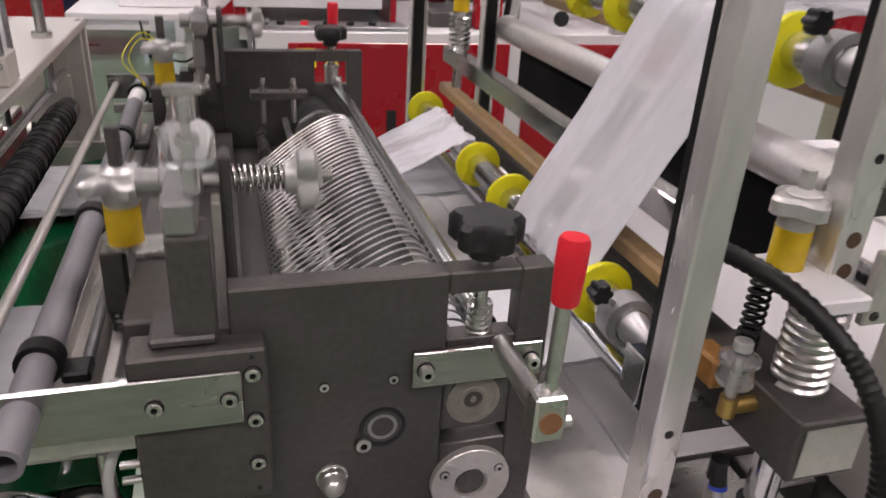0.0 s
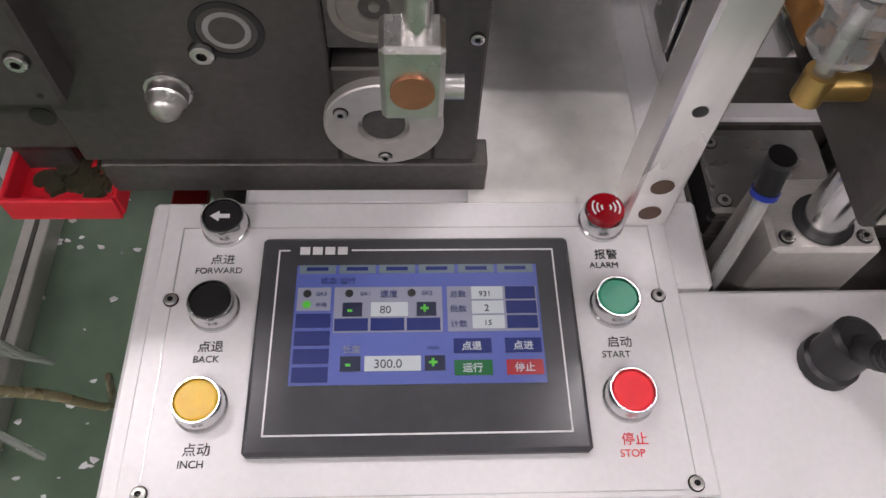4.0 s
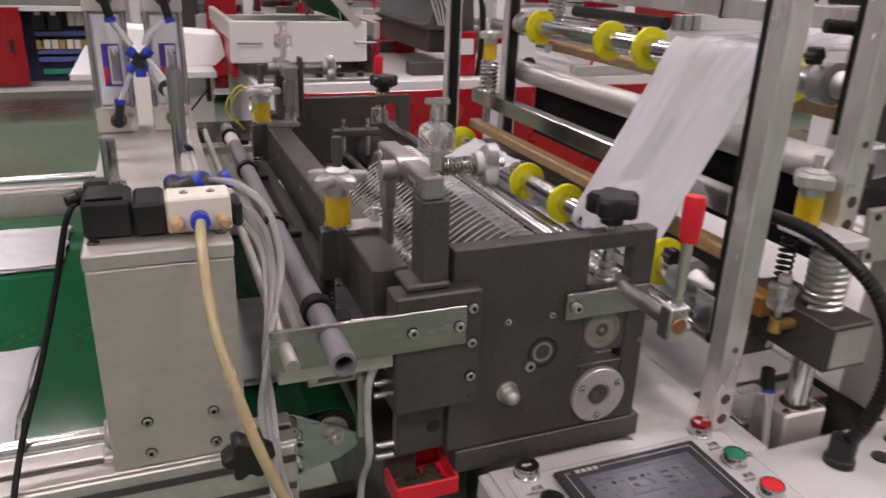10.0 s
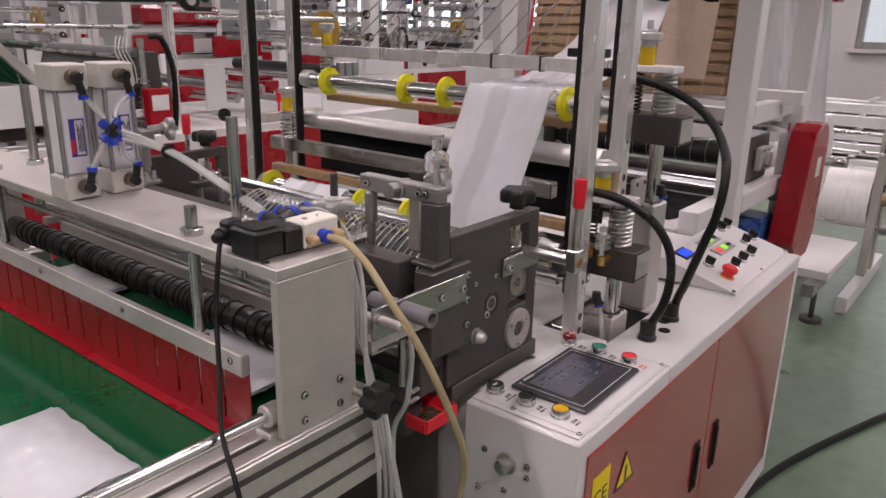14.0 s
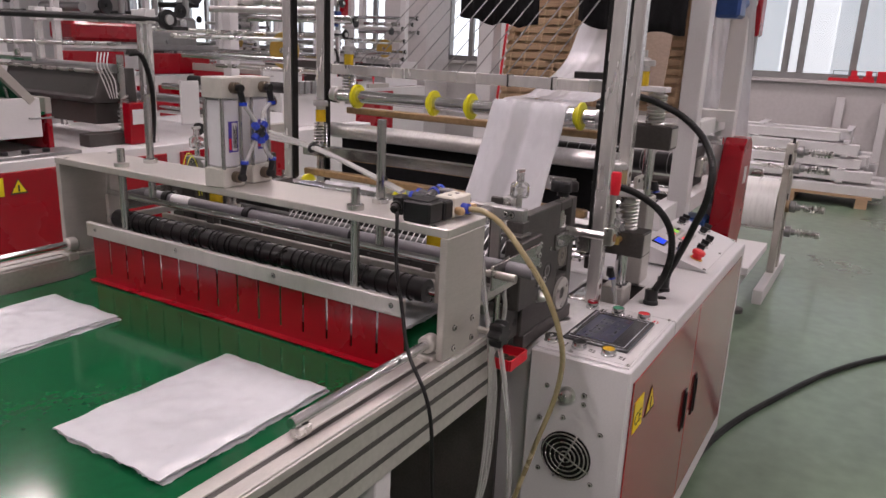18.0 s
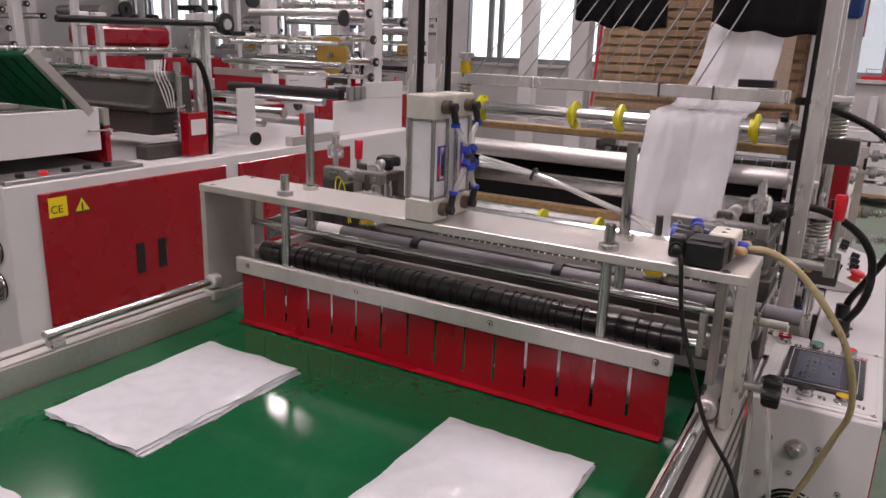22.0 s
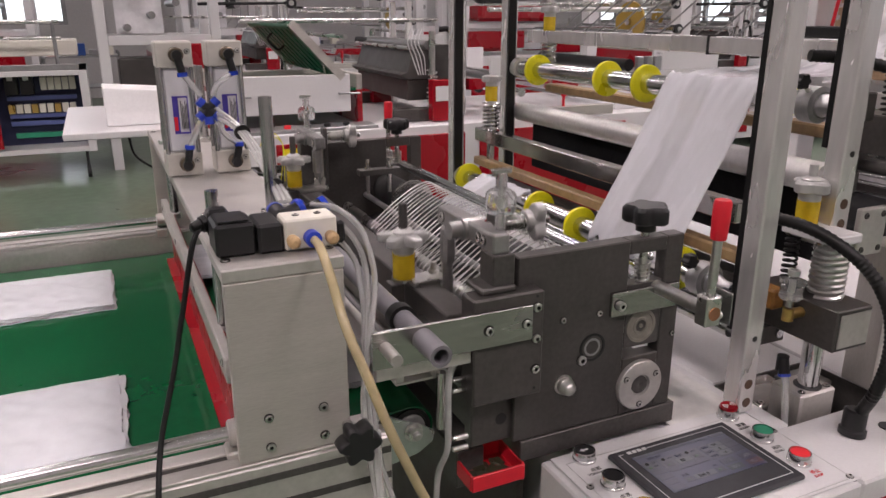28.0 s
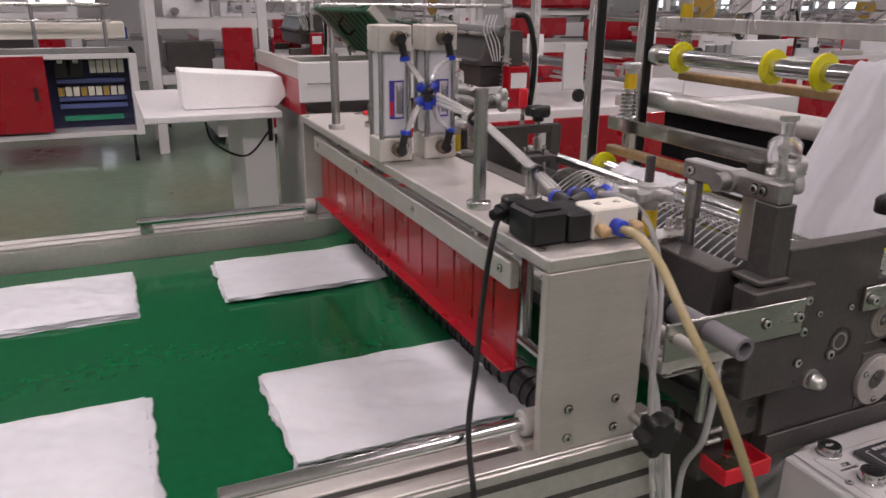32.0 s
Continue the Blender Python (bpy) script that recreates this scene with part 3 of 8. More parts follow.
    for i in range(4):
        r(0.01, 0.15, 0.425 + 0.145 * i, 0.545 + 0.145 * i, navy)
    r(0.16, 0.60, 0.20, 0.585, grey)
    r(0.62, 0.99, 0.20, 0.585, grey)
    for i in range(3):
        r(0.165 + 0.145 * i, 0.30 + 0.145 * i, 0.47, 0.575, navy, z3)
        r(0.72, 0.85, 0.205 + 0.125 * i, 0.315 + 0.125 * i, pale, z3)
        r(0.86, 0.985, 0.205 + 0.125 * i, 0.315 + 0.125 * i, navy, z3)
    for k, body in enumerate(("总数", "批数", "计数")):
        say(body, 0.63, 0.295 + 0.127 * k, 0.0052, navy)
    for body, u, v in (("GK3", 0.085, 0.275), ("光电", 0.085, 0.37), ("GK1", 0.265, 0.275), ("GK2", 0.515, 0.275)):
        say(body, u, v, 0.0036, navy)
    say("速度", 0.345, 0.29, 0.0056, navy)
    say("长度", 0.2, 0.75, 0.0056, grey)
    say("mm", 0.535, 0.735, 0.0046, navy)
    r(0.31, 0.46, 0.335, 0.455, pale, z3)
    r(0.29, 0.51, 0.78, 0.90, pale, z3)
    for u, v in ((0.195, 0.335), (0.495, 0.335), (0.195, 0.78), (0.525, 0.78)):
        r(u, u + 0.08, v, v + 0.12, key, z3)
    r(0.64, 0.79, 0.645, 0.765, navy, z3)
    r(0.845, 0.99, 0.645, 0.765, navy, z3)
    r(0.64, 0.79, 0.82, 0.94, dgreen, z3)
    r(0.845, 0.99, 0.82, 0.94, dred, z3)
    for body, u, v in (("点退", 0.672, 0.735), ("点进", 0.877, 0.735), ("运行", 0.672, 0.91), ("停止", 0.877, 0.91)):
        say(body, u, v, 0.006, pale, 0.0001)
    for u in (0.05, 0.22, 0.475):
        part("indicator", cyl((sx0 + u * W, sy1 - 0.255 * Hh, z3), (sx0 + u * W, sy1 - 0.255 * Hh, z3 + 0.0004), 0.0026, 14), INK, s)
    part("indicator", cyl((sx0 + 0.05 * W, sy1 - 0.35 * Hh, z3), (sx0 + 0.05 * W, sy1 - 0.35 * Hh, z3 + 0.0004), 0.0026, 14), bright, s)
    for k in range(4):
        bar(0.1245 + 0.0079 * k, -0.0366, 0.0062, 0.0055, WHITE, zt + 0.0002, "maker_mark")
    for body, u, v, size in (("80", 0.345, 0.43, 0.0072), ("300.0", 0.325, 0.875, 0.0076), ("931", 0.75, 0.29, 0.0052), ("2", 0.77, 0.42, 0.0064), ("15", 0.765, 0.54, 0.0052)):
        say(body, u, v, size, INK)
    for body, u, v in (("-", 0.216, 0.43), ("+", 0.51, 0.43), ("-", 0.216, 0.875), ("+", 0.54, 0.875)):
        say(body, u, v, 0.009, bright, 0.0004)
    # buttons
    for x, y, mat, what, cap in ((0.074, -0.011, BLACKP, "black push button with a white arrow", "FORWARD"), (0.074, -0.071, BLACKP, "black push button", "BACK"), (0.074, -0.133, YELBTN, "yellow push button", "INCH"),
                                 (0.322, -0.009, GLASSRED, "red alarm lamp", "ALARM"), (0.322, -0.071, GREENBTN, "green push button", "START"), (0.322, -0.131, REDBTN, "red push button", "STOP")):
        b = part("push_button", lathe((x, y, z), (0, 0, 1), [(0, 0.0155), (0.003, 0.0155), (0.004, 0.0145), (0.013, 0.0143), (0.0145, 0.0135), (0.0145, 0.0128), (0.012, 0.0126), (0.012, 0.0001)], 28), CHROME, p, what)
        top = 0.019 if mat is GLASSRED else 0.0137
        part("cap", lathe((x, y, z + 0.0121), (0, 0, 1), [(0, 0.0124), (top - 0.0131, 0.0124), (top - 0.0121, 0.0112), (top - 0.0121, 0.0001)], 24), mat, b)
        if cap == "FORWARD":
            bm = bmesh.new()
            for dx, w, h in ((-0.001, 0.011, 0.003),):
                add_box(bm, x + dx - 0.002, x + dx - 0.002 + w * 0.7, y - h / 2, y + h / 2, z + 0.0139, z + 0.0142, 0)
            vs = [bm.verts.new((x - 0.008, y, z + 0.0141)), bm.verts.new((x - 0.002, y - 0.004, z + 0.0141)), bm.verts.new((x - 0.002, y + 0.004, z + 0.0141))]
            bm.faces.new(vs)
            part("arrow_mark", bm, WHITE, b)
        if cap == "ALARM":
            bm = bmesh.new()
            for rr in (0.003, 0.006, 0.009):
                for a0 in (-0.6, math.pi - 0.6):
                    add_sweep(bm, [Vector((x + rr * math.cos(a0 + 0.15 * q), y + rr * math.sin(a0 + 0.15 * q), z + 0.0192)) for q in range(9)], 0.0006, 5)
            part("alarm_mark", bm, WHITE, b)
        m = REDBTN if cap == "STOP" else INK
        words(cap, x - 0.0022 * len(cap) * 1.05, y - 0.0345, 0.006, m, z + 0.0003)
        words(CAPTIONS[cap], x - 0.0074, y - 0.0272, 0.0078, m, z + 0.0003)
    return p


panel()


def console():
    """The low sloping heater console at the end of the deck."""
    c = thing("heater_console", (1.03, -0.08, 0.806), "white sloping control console with dials and a red mushroom switch", "control panel")
    x0, x1, ya, yb, za, zb = 0.808, 1.247, -0.163, 0.013, 0.8065, 0.86
    part("housing", extrude_outline([(ya - 0.006, za), (yb + 0.02, za), (yb + 0.02, zb - 0.002), (yb, zb - 0.002), (ya, za + 0.001)], "x", x0 + 0.003, x1 - 0.003, 0.001), WHITE, c)
    n = Vector((0, -(zb - za - 0.004), yb - ya)).normalized()

    def put(bm, x, y, h=0.0):
        """Lays a bmesh built round the origin onto the slope above (x, y)."""
        z = za + 0.003 + (zb - za - 0.004) * (y - ya) / (yb - ya)
        bm.transform(Matrix.Translation(Vector((x, y, z)) + n * h) @ Matrix(((1, 0, 0, 0), (0, n.z, n.y, 0), (0, -n.y, n.z, 0), (0, 0, 0, 1))))
        return bm

    part("face_plate", put(box(-0.2195, 0.2195, -0.0915, 0.0915, -0.0015, 0.0015, 0.0006), (x0 + x1) / 2, (ya + yb) / 2), WHITE, c, "white enamelled face plate")
    lit = material("lcd_blue", (0.01, 0.05, 0.85), 0.2, emit=1.2)
    part("display_bezel", put(box(-0.03, 0.03, -0.02, 0.02, 0.002, 0.005, 0.001), 0.889, -0.008), BLACKP, c)
    part("display", put(box(-0.023, 0.023, -0.013, 0.013, 0.0052, 0.006, 0), 0.889, -0.008), lit, c, "small blue lit display")
    red = material("digit_red", (0.9, 0.05, 0.05), 0.3, emit=0.8)
    lime = material("digit_green", (0.3, 0.8, 0.05), 0.3, emit=0.6)
    for x, y in ((1.04, -0.012), (1.04, -0.052)):
        b = part("temperature_controller", put(box(-0.055, 0.055, -0.016, 0.016, 0.002, 0.006, 0.001), x, y), GREY, c, "grey temperature controller with lit digits")
        part("digits", put(box(-0.045, -0.02, -0.009, 0.009, 0.0062, 0.0068, 0), x, y), red, b)
        part("digits", put(box(-0.005, 0.018, -0.009, 0.009, 0.0062, 0.0068, 0), x, y), lime, b)
        for k in range(3):
            part("key", put(box(0.026 + 0.009 * k, 0.032 + 0.009 * k, -0.005, 0.005, 0.0062, 0.0075, 0), x, y), BLACKP, b)
    for x, y in ((0.891, -0.068), (0.96, -0.108), (1.02, -0.107), (1.09, -0.106), (1.155, -0.072), (1.21, -0.073), (1.21, 0.0), (1.165, 0.0)):
        s = part("selector_switch", put(lathe((0, 0, 0.002), (0, 0, 1), [(0, 0.0145), (0.003, 0.0145), (0.004, 0.012), (0.008, 0.0115)], 20), x, y), CHROME, c, "black selector switch on a bright collar")
        part("pointer", put(add_cyl(box(-0.0035, 0.0035, -0.0115, 0.0115, 0.0105, 0.026, 0.001), (0, 0, 0.0102), (0, 0, 0.014), 0.0112, 18), x, y), BLACKP, s)
    e = part("emergency_stop", put(lathe((0, 0, 0.002), (0, 0, 1), [(0, 0.0145), (0.014, 0.0125), (0.015, 0.018), (0.023, 0.019), (0.027, 0.015), (0.028, 0.0001)], 24), 0.881, -0.118), REDBTN, c, "red mushroom emergency switch")
    part("switch_collar", put(lathe((0, 0, 0.0018), (0, 0, 1), [(0, 0.018), (0.002, 0.018)], 20), 0.881, -0.118), YELBTN, e)
    for x, y in ((0.818, -0.156), (1.237, -0.156), (1.237, 0.006), (0.818, 0.006), (1.03, -0.156)):
        part("screw", put(bolt_head(bmesh.new(), 0, 0, 0.0016, 0.004, (0, 0, 1), 0.0025), x, y), STEEL, c)


console()


# ---- sealing and cutting unit ----
DULL = material("oily_grey_steel", (0.26, 0.24, 0.21), 0.5, 0.5, vary=0.25, scale=40)


def side_plate(y, near):
    """The thick dark side plate that carries the rollers, with its slot, bearings and adjusters."""
    s = -1 if near else 1
    p = thing("side_plate", (0.12, y, 0.806), "dark blackened steel side plate with bearings, bolts and adjusting screw", "machine plate", group="side plates of the sealing unit")
    y0, y1 = (y, y + 0.022)
    bm = bmesh.new()
    add_box(bm, -0.014, 0.15, y0, y1, 0.838, 1.086, 0.0015)
    add_box(bm, 0.15, 0.209, y0, y1, 1.067, 1.086, 0.0015)
    add_box(bm, 0.209, 0.237, y0, y1, 0.838, 1.086, 0.0015)
    add_box(bm, 0.15, 0.209, y0, y1, 0.838, 0.922, 0.0015)
    part("plate", bm, DARK, p)
    part("base_block", box(-0.004, 0.2455, y0 - 0.003, y1 - 0.003, 0.808, 0.8375, 0.001), DARK2, p)
    f = y if near else y1
    # sliding bearing block in the slot
    part("sliding_block", box(0.1505, 0.2085, y0 + 0.001, y1 - 0.001, 0.936, 1.026, 0.001), DARK2, p)
    part("bearing", lathe((0.177, f, 0.965), (0, s, 0), [(-0.004, 0.0235), (0.0006, 0.0235), (0.0006, 0.0195), (-0.0004, 0.019), (-0.0004, 0.0125), (0.0004, 0.012), (0.0004, 0.0085), (-0.002, 0.008), (-0.002, 0.003), (0.0004, 0.0028), (0.0004, 0.0001)], 32), DULL, p, "dull grey bearing disc")
    part("bearing", lathe((0.1, f, 0.949), (0, s, 0), [(-0.004, 0.0195), (0.0008, 0.0195), (0.0008, 0.016), (-0.001, 0.0155), (-0.001, 0.0001)], 28), BLACKP, p)
    part("shaft_end", lathe((0.1, f - s * 0.0005, 0.949), (0, s, 0), [(0, 0.0125), (0.0006, 0.0125), (0.0006, 0.0095), (0.0002, 0.009), (0.0002, 0.0001)], 28), GREYM, p)
    part("washer_screw", bolt_head(bmesh.new(), 0.084, f, 0.934, 0.0065, (0, s, 0), 0.004), STEEL, p)
    part("dome_nut", lathe((0.058, f, 0.905), (0, s, 0), [(0, 0.0135), (0.002, 0.0135), (0.0025, 0.0115), (0.009, 0.0115), (0.0105, 0.0102), (0.016, 0.009), (0.0195, 0.006), (0.021, 0.0001)], 20), STEEL, p)
    fl = part("flange", lathe((0.179, f, 0.88), (0, s, 0), [(0, 0.036), (0.006, 0.036), (0.007, 0.035), (0.007, 0.0155), (0.003, 0.0145), (0.003, 0.0001)], 40), ALUX, p, "round bright flange with three screws")
    part("shaft", lathe((0.179, f + s * 0.003, 0.88), (0, s, 0), [(0, 0.013), (0.002, 0.013), (0.002, 0.003), (0.0, 0.0001)], 24), DARK2, fl)
    for a in (90 + 180, 90 + 180 + 118, 90 + 180 - 118):
        part("screw", bolt_head(bmesh.new(), 0.179 + 0.028 * math.cos(radians(a)), f + s * 0.007, 0.88 + 0.028 * math.sin(radians(a)), 0.0038, (0, s, 0), 0.0025), STEEL, fl)
    for x, z in ((0.053, 0.995), (0.108, 0.995), (0.231, 0.945)):
        part("screw", bolt_head(bmesh.new(), x, f, z, 0.0038, (0, s, 0), 0.002), STEEL, p)
    # cover strip with two bolts
    st = part("cover_strip", box(0.122, 0.231, min(f, f + s * 0.007), max(f, f + s * 0.007), 0.988, 1.021, 0.001), BRUSHED, p, "polished steel strip")
    for x in (0.132, 0.221):
        part("bolt", bolt_head(bmesh.new(), x, f + s * 0.007, 1.005, 0.006, (0, s, 0), 0.009), STEEL, st)
    # adjusting screw with its knob and spring
    ym = (y0 + y1) / 2
    k = part("adjusting_knob", star(0.18, ym, 1.105, 1.128, 0.031, 5, 0.13), BLACKP, p, "black lobed hand knob")
    part("knob_neck", cyl((0.18, ym, 1.094), (0.18, ym, 1.106), 0.013, 18), BLACKP, k)
    part("spindle", cyl((0.18, ym, 1.02), (0.18, ym, 1.094), 0.0055, 14), STEEL, p)
    part("spring", spring((0.18, ym, 1.027), (0.18, ym, 1.054), 0.0095, 0.0014, 5), STEEL, p)
    # clamping lever
    ylev = f + s * 0.094
    part("lever_shaft", cyl((0.196, f, 1.018), (0.196, ylev, 1.018), 0.009, 18), STEEL, p)
    lv = part("lever_block", box(0.184, 0.208, ylev - 0.01, ylev + 0.01, 1.001, 1.039, 0.002), STEEL, p)
    part("clamp_screw", cyl((0.208, ylev, 1.01), (0.216, ylev, 1.01), 0.005, 12), STEEL, lv)
    part("shaft_face", cyl((0.196, ylev + s * 0.01, 1.018), (0.196, ylev + s * 0.0115, 1.018), 0.0085, 18), COPPER, lv)
    part("lever_rod", cyl((0.1975, ylev, 1.037), (0.199, ylev, 1.115), 0.0056, 14), STEEL, lv)
    part("grip", lathe((0.199, ylev, 1.108), (0.02, 0, 1), [(0, 0.0088), (0.002, 0.0096), (0.026, 0.0106), (0.044, 0.0106), (0.0475, 0.009), (0.0475, 0.0001)], 20), REDP, lv, "bright red plastic lever grip")
    # bolted block that carries the cutter head
    bl = part("bearing_block", box(-0.083, 0.0105, y0 - 0.022 if near else y0 + 0.004, y0 + 0.012 if near else y1 + 0.022, 0.915, 1.05, 0.002), DARK, p)
    part("guide_pad", box(-0.068, -0.022, y0 - 0.012 if near else y0, y0 + 0.032 if near else y1 + 0.012, 1.0505, 1.058, 0.002), DARK2, p)
    fb = y0 - 0.022 if near else y1 + 0.022
    for z in (1.03, 0.99, 0.95):
        part("bolt", bolt_head(bmesh.new(), 0.0, fb, z, 0.0055, (0, s, 0), 0.004), STEEL, bl)
    for z in (1.044, 0.924):
        part("pin_hole", cyl((0.0, fb + s * 0.0004, z), (0.0, fb - s * 0.002, z), 0.002, 10), BLACKP, bl)
    for x, z in ((-0.088, 1.02), (-0.088, 0.995), (-0.088, 0.945), (-0.088, 0.93)):
        part("stud", cyl((-0.083, y0 + (0.0 if near else 0.02), z), (x - 0.012, y0 + (0.0 if near else 0.02), z), 0.0033, 10), STEEL, bl)
    return p


side_plate(0.022, True)
side_plate(0.905, False)


def bracket(y, near):
    s = -1 if near else 1
    b = thing("pipe_bracket", (-0.11, y, 0.99), "polished steel bracket plate holding a grey pipe and rod", "bracket", group="pipe brackets")
    bm = bmesh.new()
    add_box(bm, -0.207, -0.008, min(y, y + s * 0.005), max(y, y + s * 0.005), 0.992, 1.036, 0.001)
    part("plate", bm, BRUSHED, b)
    part("lower_bar", box(-0.2, -0.0835, min(y - s * 0.006, y - s * 0.018), max(y - s * 0.006, y - s * 0.018), 0.972, 0.987, 0.001), ALUX, b, "bright bar below the plate")
    for x in (-0.067, -0.017):
        part("bolt", bolt_head(bmesh.new(), x, y + s * 0.005, 1.014, 0.0055, (0, s, 0), 0.004), STEEL, b)
    return b


bracket(-0.0005, True)
bracket(0.951, False)

gp = thing("grey_pipe", (-0.149, 0.45, 1.012), "grey plastic pipe with black clips across the machine", "pipe")
bmp = lathe((-0.149, -0.055, 1.02), (0, 1, 0), [(0.03, 0.0085), (0, 0.0085), (0, 0.0125), (1.03, 0.0125)], 24)
part("pipe", bmp, PVC, gp)
part("bore", cyl((-0.149, -0.03, 1.02), (-0.149, -0.02, 1.02), 0.0084, 18), RUBBER, gp)
for y in (0.06, 0.33, 0.62, 0.88):
    part("clip", lathe((-0.149, y - 0.008, 1.02), (0, 1, 0), [(0, 0.0126), (0, 0.017), (0.016, 0.017), (0.016, 0.0126)], 18), RUBBER, gp, "black rubber clip")
    part("clip_tail", box(-0.135, -0.115, y - 0.012, y + 0.012, 1.004, 1.014, 0.002), RUBBER, gp)
part("label_band", cyl((-0.149, 0.80, 1.02), (-0.149, 0.86, 1.02), 0.0128, 24), WHITE, gp, "white paper band")
solo("guide_rod", add_cyl(cyl((-0.193, -0.042, 1.018), (-0.193, 0.955, 1.018), 0.0055, 14), (-0.193, -0.042, 1.018), (-0.193, 0.01, 1.018), 0.0068, 14), ALUX, "thin grey metal rod beside the pipe", "rod")
pc = thing("pipe_channel", (-0.138, 0.475, 0.945), "bright aluminium channel below the grey pipe", "channel")
part("web", box(-0.166, -0.109, 0.036, 0.945, 0.945, 0.948, 0.0005), ALUX, pc)
for x in (-0.166, -0.12):
    part("flange", box(x, x + 0.011, 0.036, 0.945, 0.9481, 0.97, 0.001), ALUX, pc)
part("inner_rod", cyl((-0.138, 0.04, 0.958), (-0.138, 0.94, 0.958), 0.0055, 12), GREYM, pc)


def cutter_head():
    """The sealing head that rides up and down on its posts: beam, posts, knobs, lubricators."""
    h = thing("cutter_head", (-0.06, 0.47, 1.06), "dark steel sealing head with beam, posts, hand knobs and lubricators", "machine part")
    part("beam", box(-0.0905, -0.05, 0.056, 0.775, 0.982, 1.0545, 0.002), DARK, h, "long dark steel beam")
    part("front_bar", box(-0.116, -0.098, 0.2, 0.75, 0.966, 0.996, 0.002), DARK2, h, "dark steel bar in front of the beam")
    for i in range(5):
        part("screw", bolt_head(bmesh.new(), -0.0905, 0.24 + 0.1 * i, 1.03, 0.003, (-1, 0, 0), 0.002), STEEL, h)
    for y, near in ((0.033, True), (0.916, False)):
        part("post", box(-0.051, -0.022, y - 0.017, y + 0.017, 1.0, 1.1375, 0.0015), DARK2, h)
        s = 1 if near else -1
        ya, yb = sorted((y - s * 0.016, y + s * 0.14))
        a = part("arm", box(-0.051, -0.029, ya, yb, 1.138, 1.162, 0.002), ARMSTEEL, h, "grey steel clamp arm")
        yc = y + s * 0.122
        part("arm_foot", add_cyl(box(-0.053, -0.035, yc - 0.009, yc + 0.009, 1.085, 1.1375, 0.004), (-0.044, yc, 1.045), (-0.044, yc, 1.088), 0.007, 14), ARMSTEEL, h, "grey cast foot below the arm")
        for z in (0.018, 0.006):
            part("bolt", bolt_head(bmesh.new(), -0.051, y + s * (0.002 + 1.0 * z), 1.15, 0.0055, (-1, 0, 0), 0.003), STEEL, a)
        part("bolt", bolt_head(bmesh.new(), -0.051, y + s * 0.124, 1.15, 0.0055, (-1, 0, 0), 0.003), STEEL, a)
        lu = part("lubricator", lathe((-0.0315, y + s * 0.004, 1.162), (0, 0, 1), [(0, 0.006), (0.018, 0.006), (0.02, 0.016), (0.024, 0.018), (0.042, 0.018), (0.046, 0.015), (0.05, 0.007), (0.066, 0.007), (0.068, 0.0001)], 22), CUP, h, "clear plastic drip lubricator")
        part("stem", lathe((-0.0315, y + s * 0.004, 1.164), (0, 0, 1), [(0, 0.004), (0.03, 0.004), (0.03, 0.007), (0.036, 0.007), (0.036, 0.003), (0.062, 0.003)], 12), STEEL, lu)
        part("cap", box(-0.0435, -0.0195, y + s * 0.004 - 0.004, y + s * 0.004 + 0.004, 1.228, 1.234, 0.001), STEEL, lu)
        part("spindle", cyl((-0.07, y + s * 0.06, 1.15), (0.07, y + s * 0.06, 1.15), 0.005, 12), STEEL, h)
        part("spring_seat", lathe((-0.072, y + s * 0.06, 1.15), (1, 0, 0), [(0, 0.011), (0.016, 0.011), (0.017, 0.014), (0.042, 0.014), (0.046, 0.01)], 18), ARMSTEEL, h)
        part("spring_plate", box(-0.014, -0.0055, y + s * 0.06 - 0.013, y + s * 0.06 + 0.013, 1.045, 1.172, 0.003), DARK2, h, "dark upright plate behind the spring")
        part("side_bar", box(-0.0215, -0.0145, y + s * 0.055 - 0.01, y + s * 0.055 + 0.01, 1.05, 1.137, 0.001), ALUX, h, "bright upright bar beside the post")
        part("spring", spring((-0.005, y + s * 0.06, 1.15), (0.034, y + s * 0.06, 1.15), 0.009, 0.0015, 9), STEEL, h)
        w = part("hand_nut", star(y + s * 0.06, 1.15, 0.042, 0.058, 0.027, 3, 0.24, "x"), GREY, h, "grey cast wing knob")
        part("nut_hub", lathe((0.034, y + s * 0.06, 1.15), (1, 0, 0), [(0, 0.013), (0.01, 0.015), (0.024, 0.013), (0.028, 0.008)], 18), GREY, w)
    for y in (0.18, 0.778):
        # bushing with amber oil, grey star knob and spring below
        k = part("star_knob", star(-0.097, y, 1.114, 1.127, 0.036, 5, 0.27), GREY, h, "grey cast star knob")
        part("hub", lathe((-0.097, y, 1.1), (0, 0, 1), [(0, 0.014), (0.012, 0.016), (0.03, 0.014), (0.034, 0.008)], 18), GREY, k)
        bu = part("bushing", lathe((-0.097, y, 1.066), (0, 0, 1), [(0, 0.0152), (0.034, 0.0152)], 22), OIL, h, "clear bushing full of amber oil")
        part("core", cyl((-0.097, y, 1.0665), (-0.097, y, 1.0995), 0.0065, 14), BRASS, bu)
        part("bushing_rim", lathe((-0.097, y, 1.062), (0, 0, 1), [(0, 0.0165), (0.004, 0.0165)], 22), STEEL, h)
        part("threaded_stud", ribbed([(-0.097, y, 1.1), (-0.097, y, 1.134), (-0.097, y, 1.168)], 0.0065, 0.004, 12), DARK2, h)
        part("support_plate", box(-0.09, -0.03, y - 0.018, y + 0.018, 1.055, 1.062, 0.001), STEEL, h)
        part("black_block", box(-0.119, -0.1005, y - 0.012, y + 0.012, 1.0, 1.06, 0.001), DARK, h)
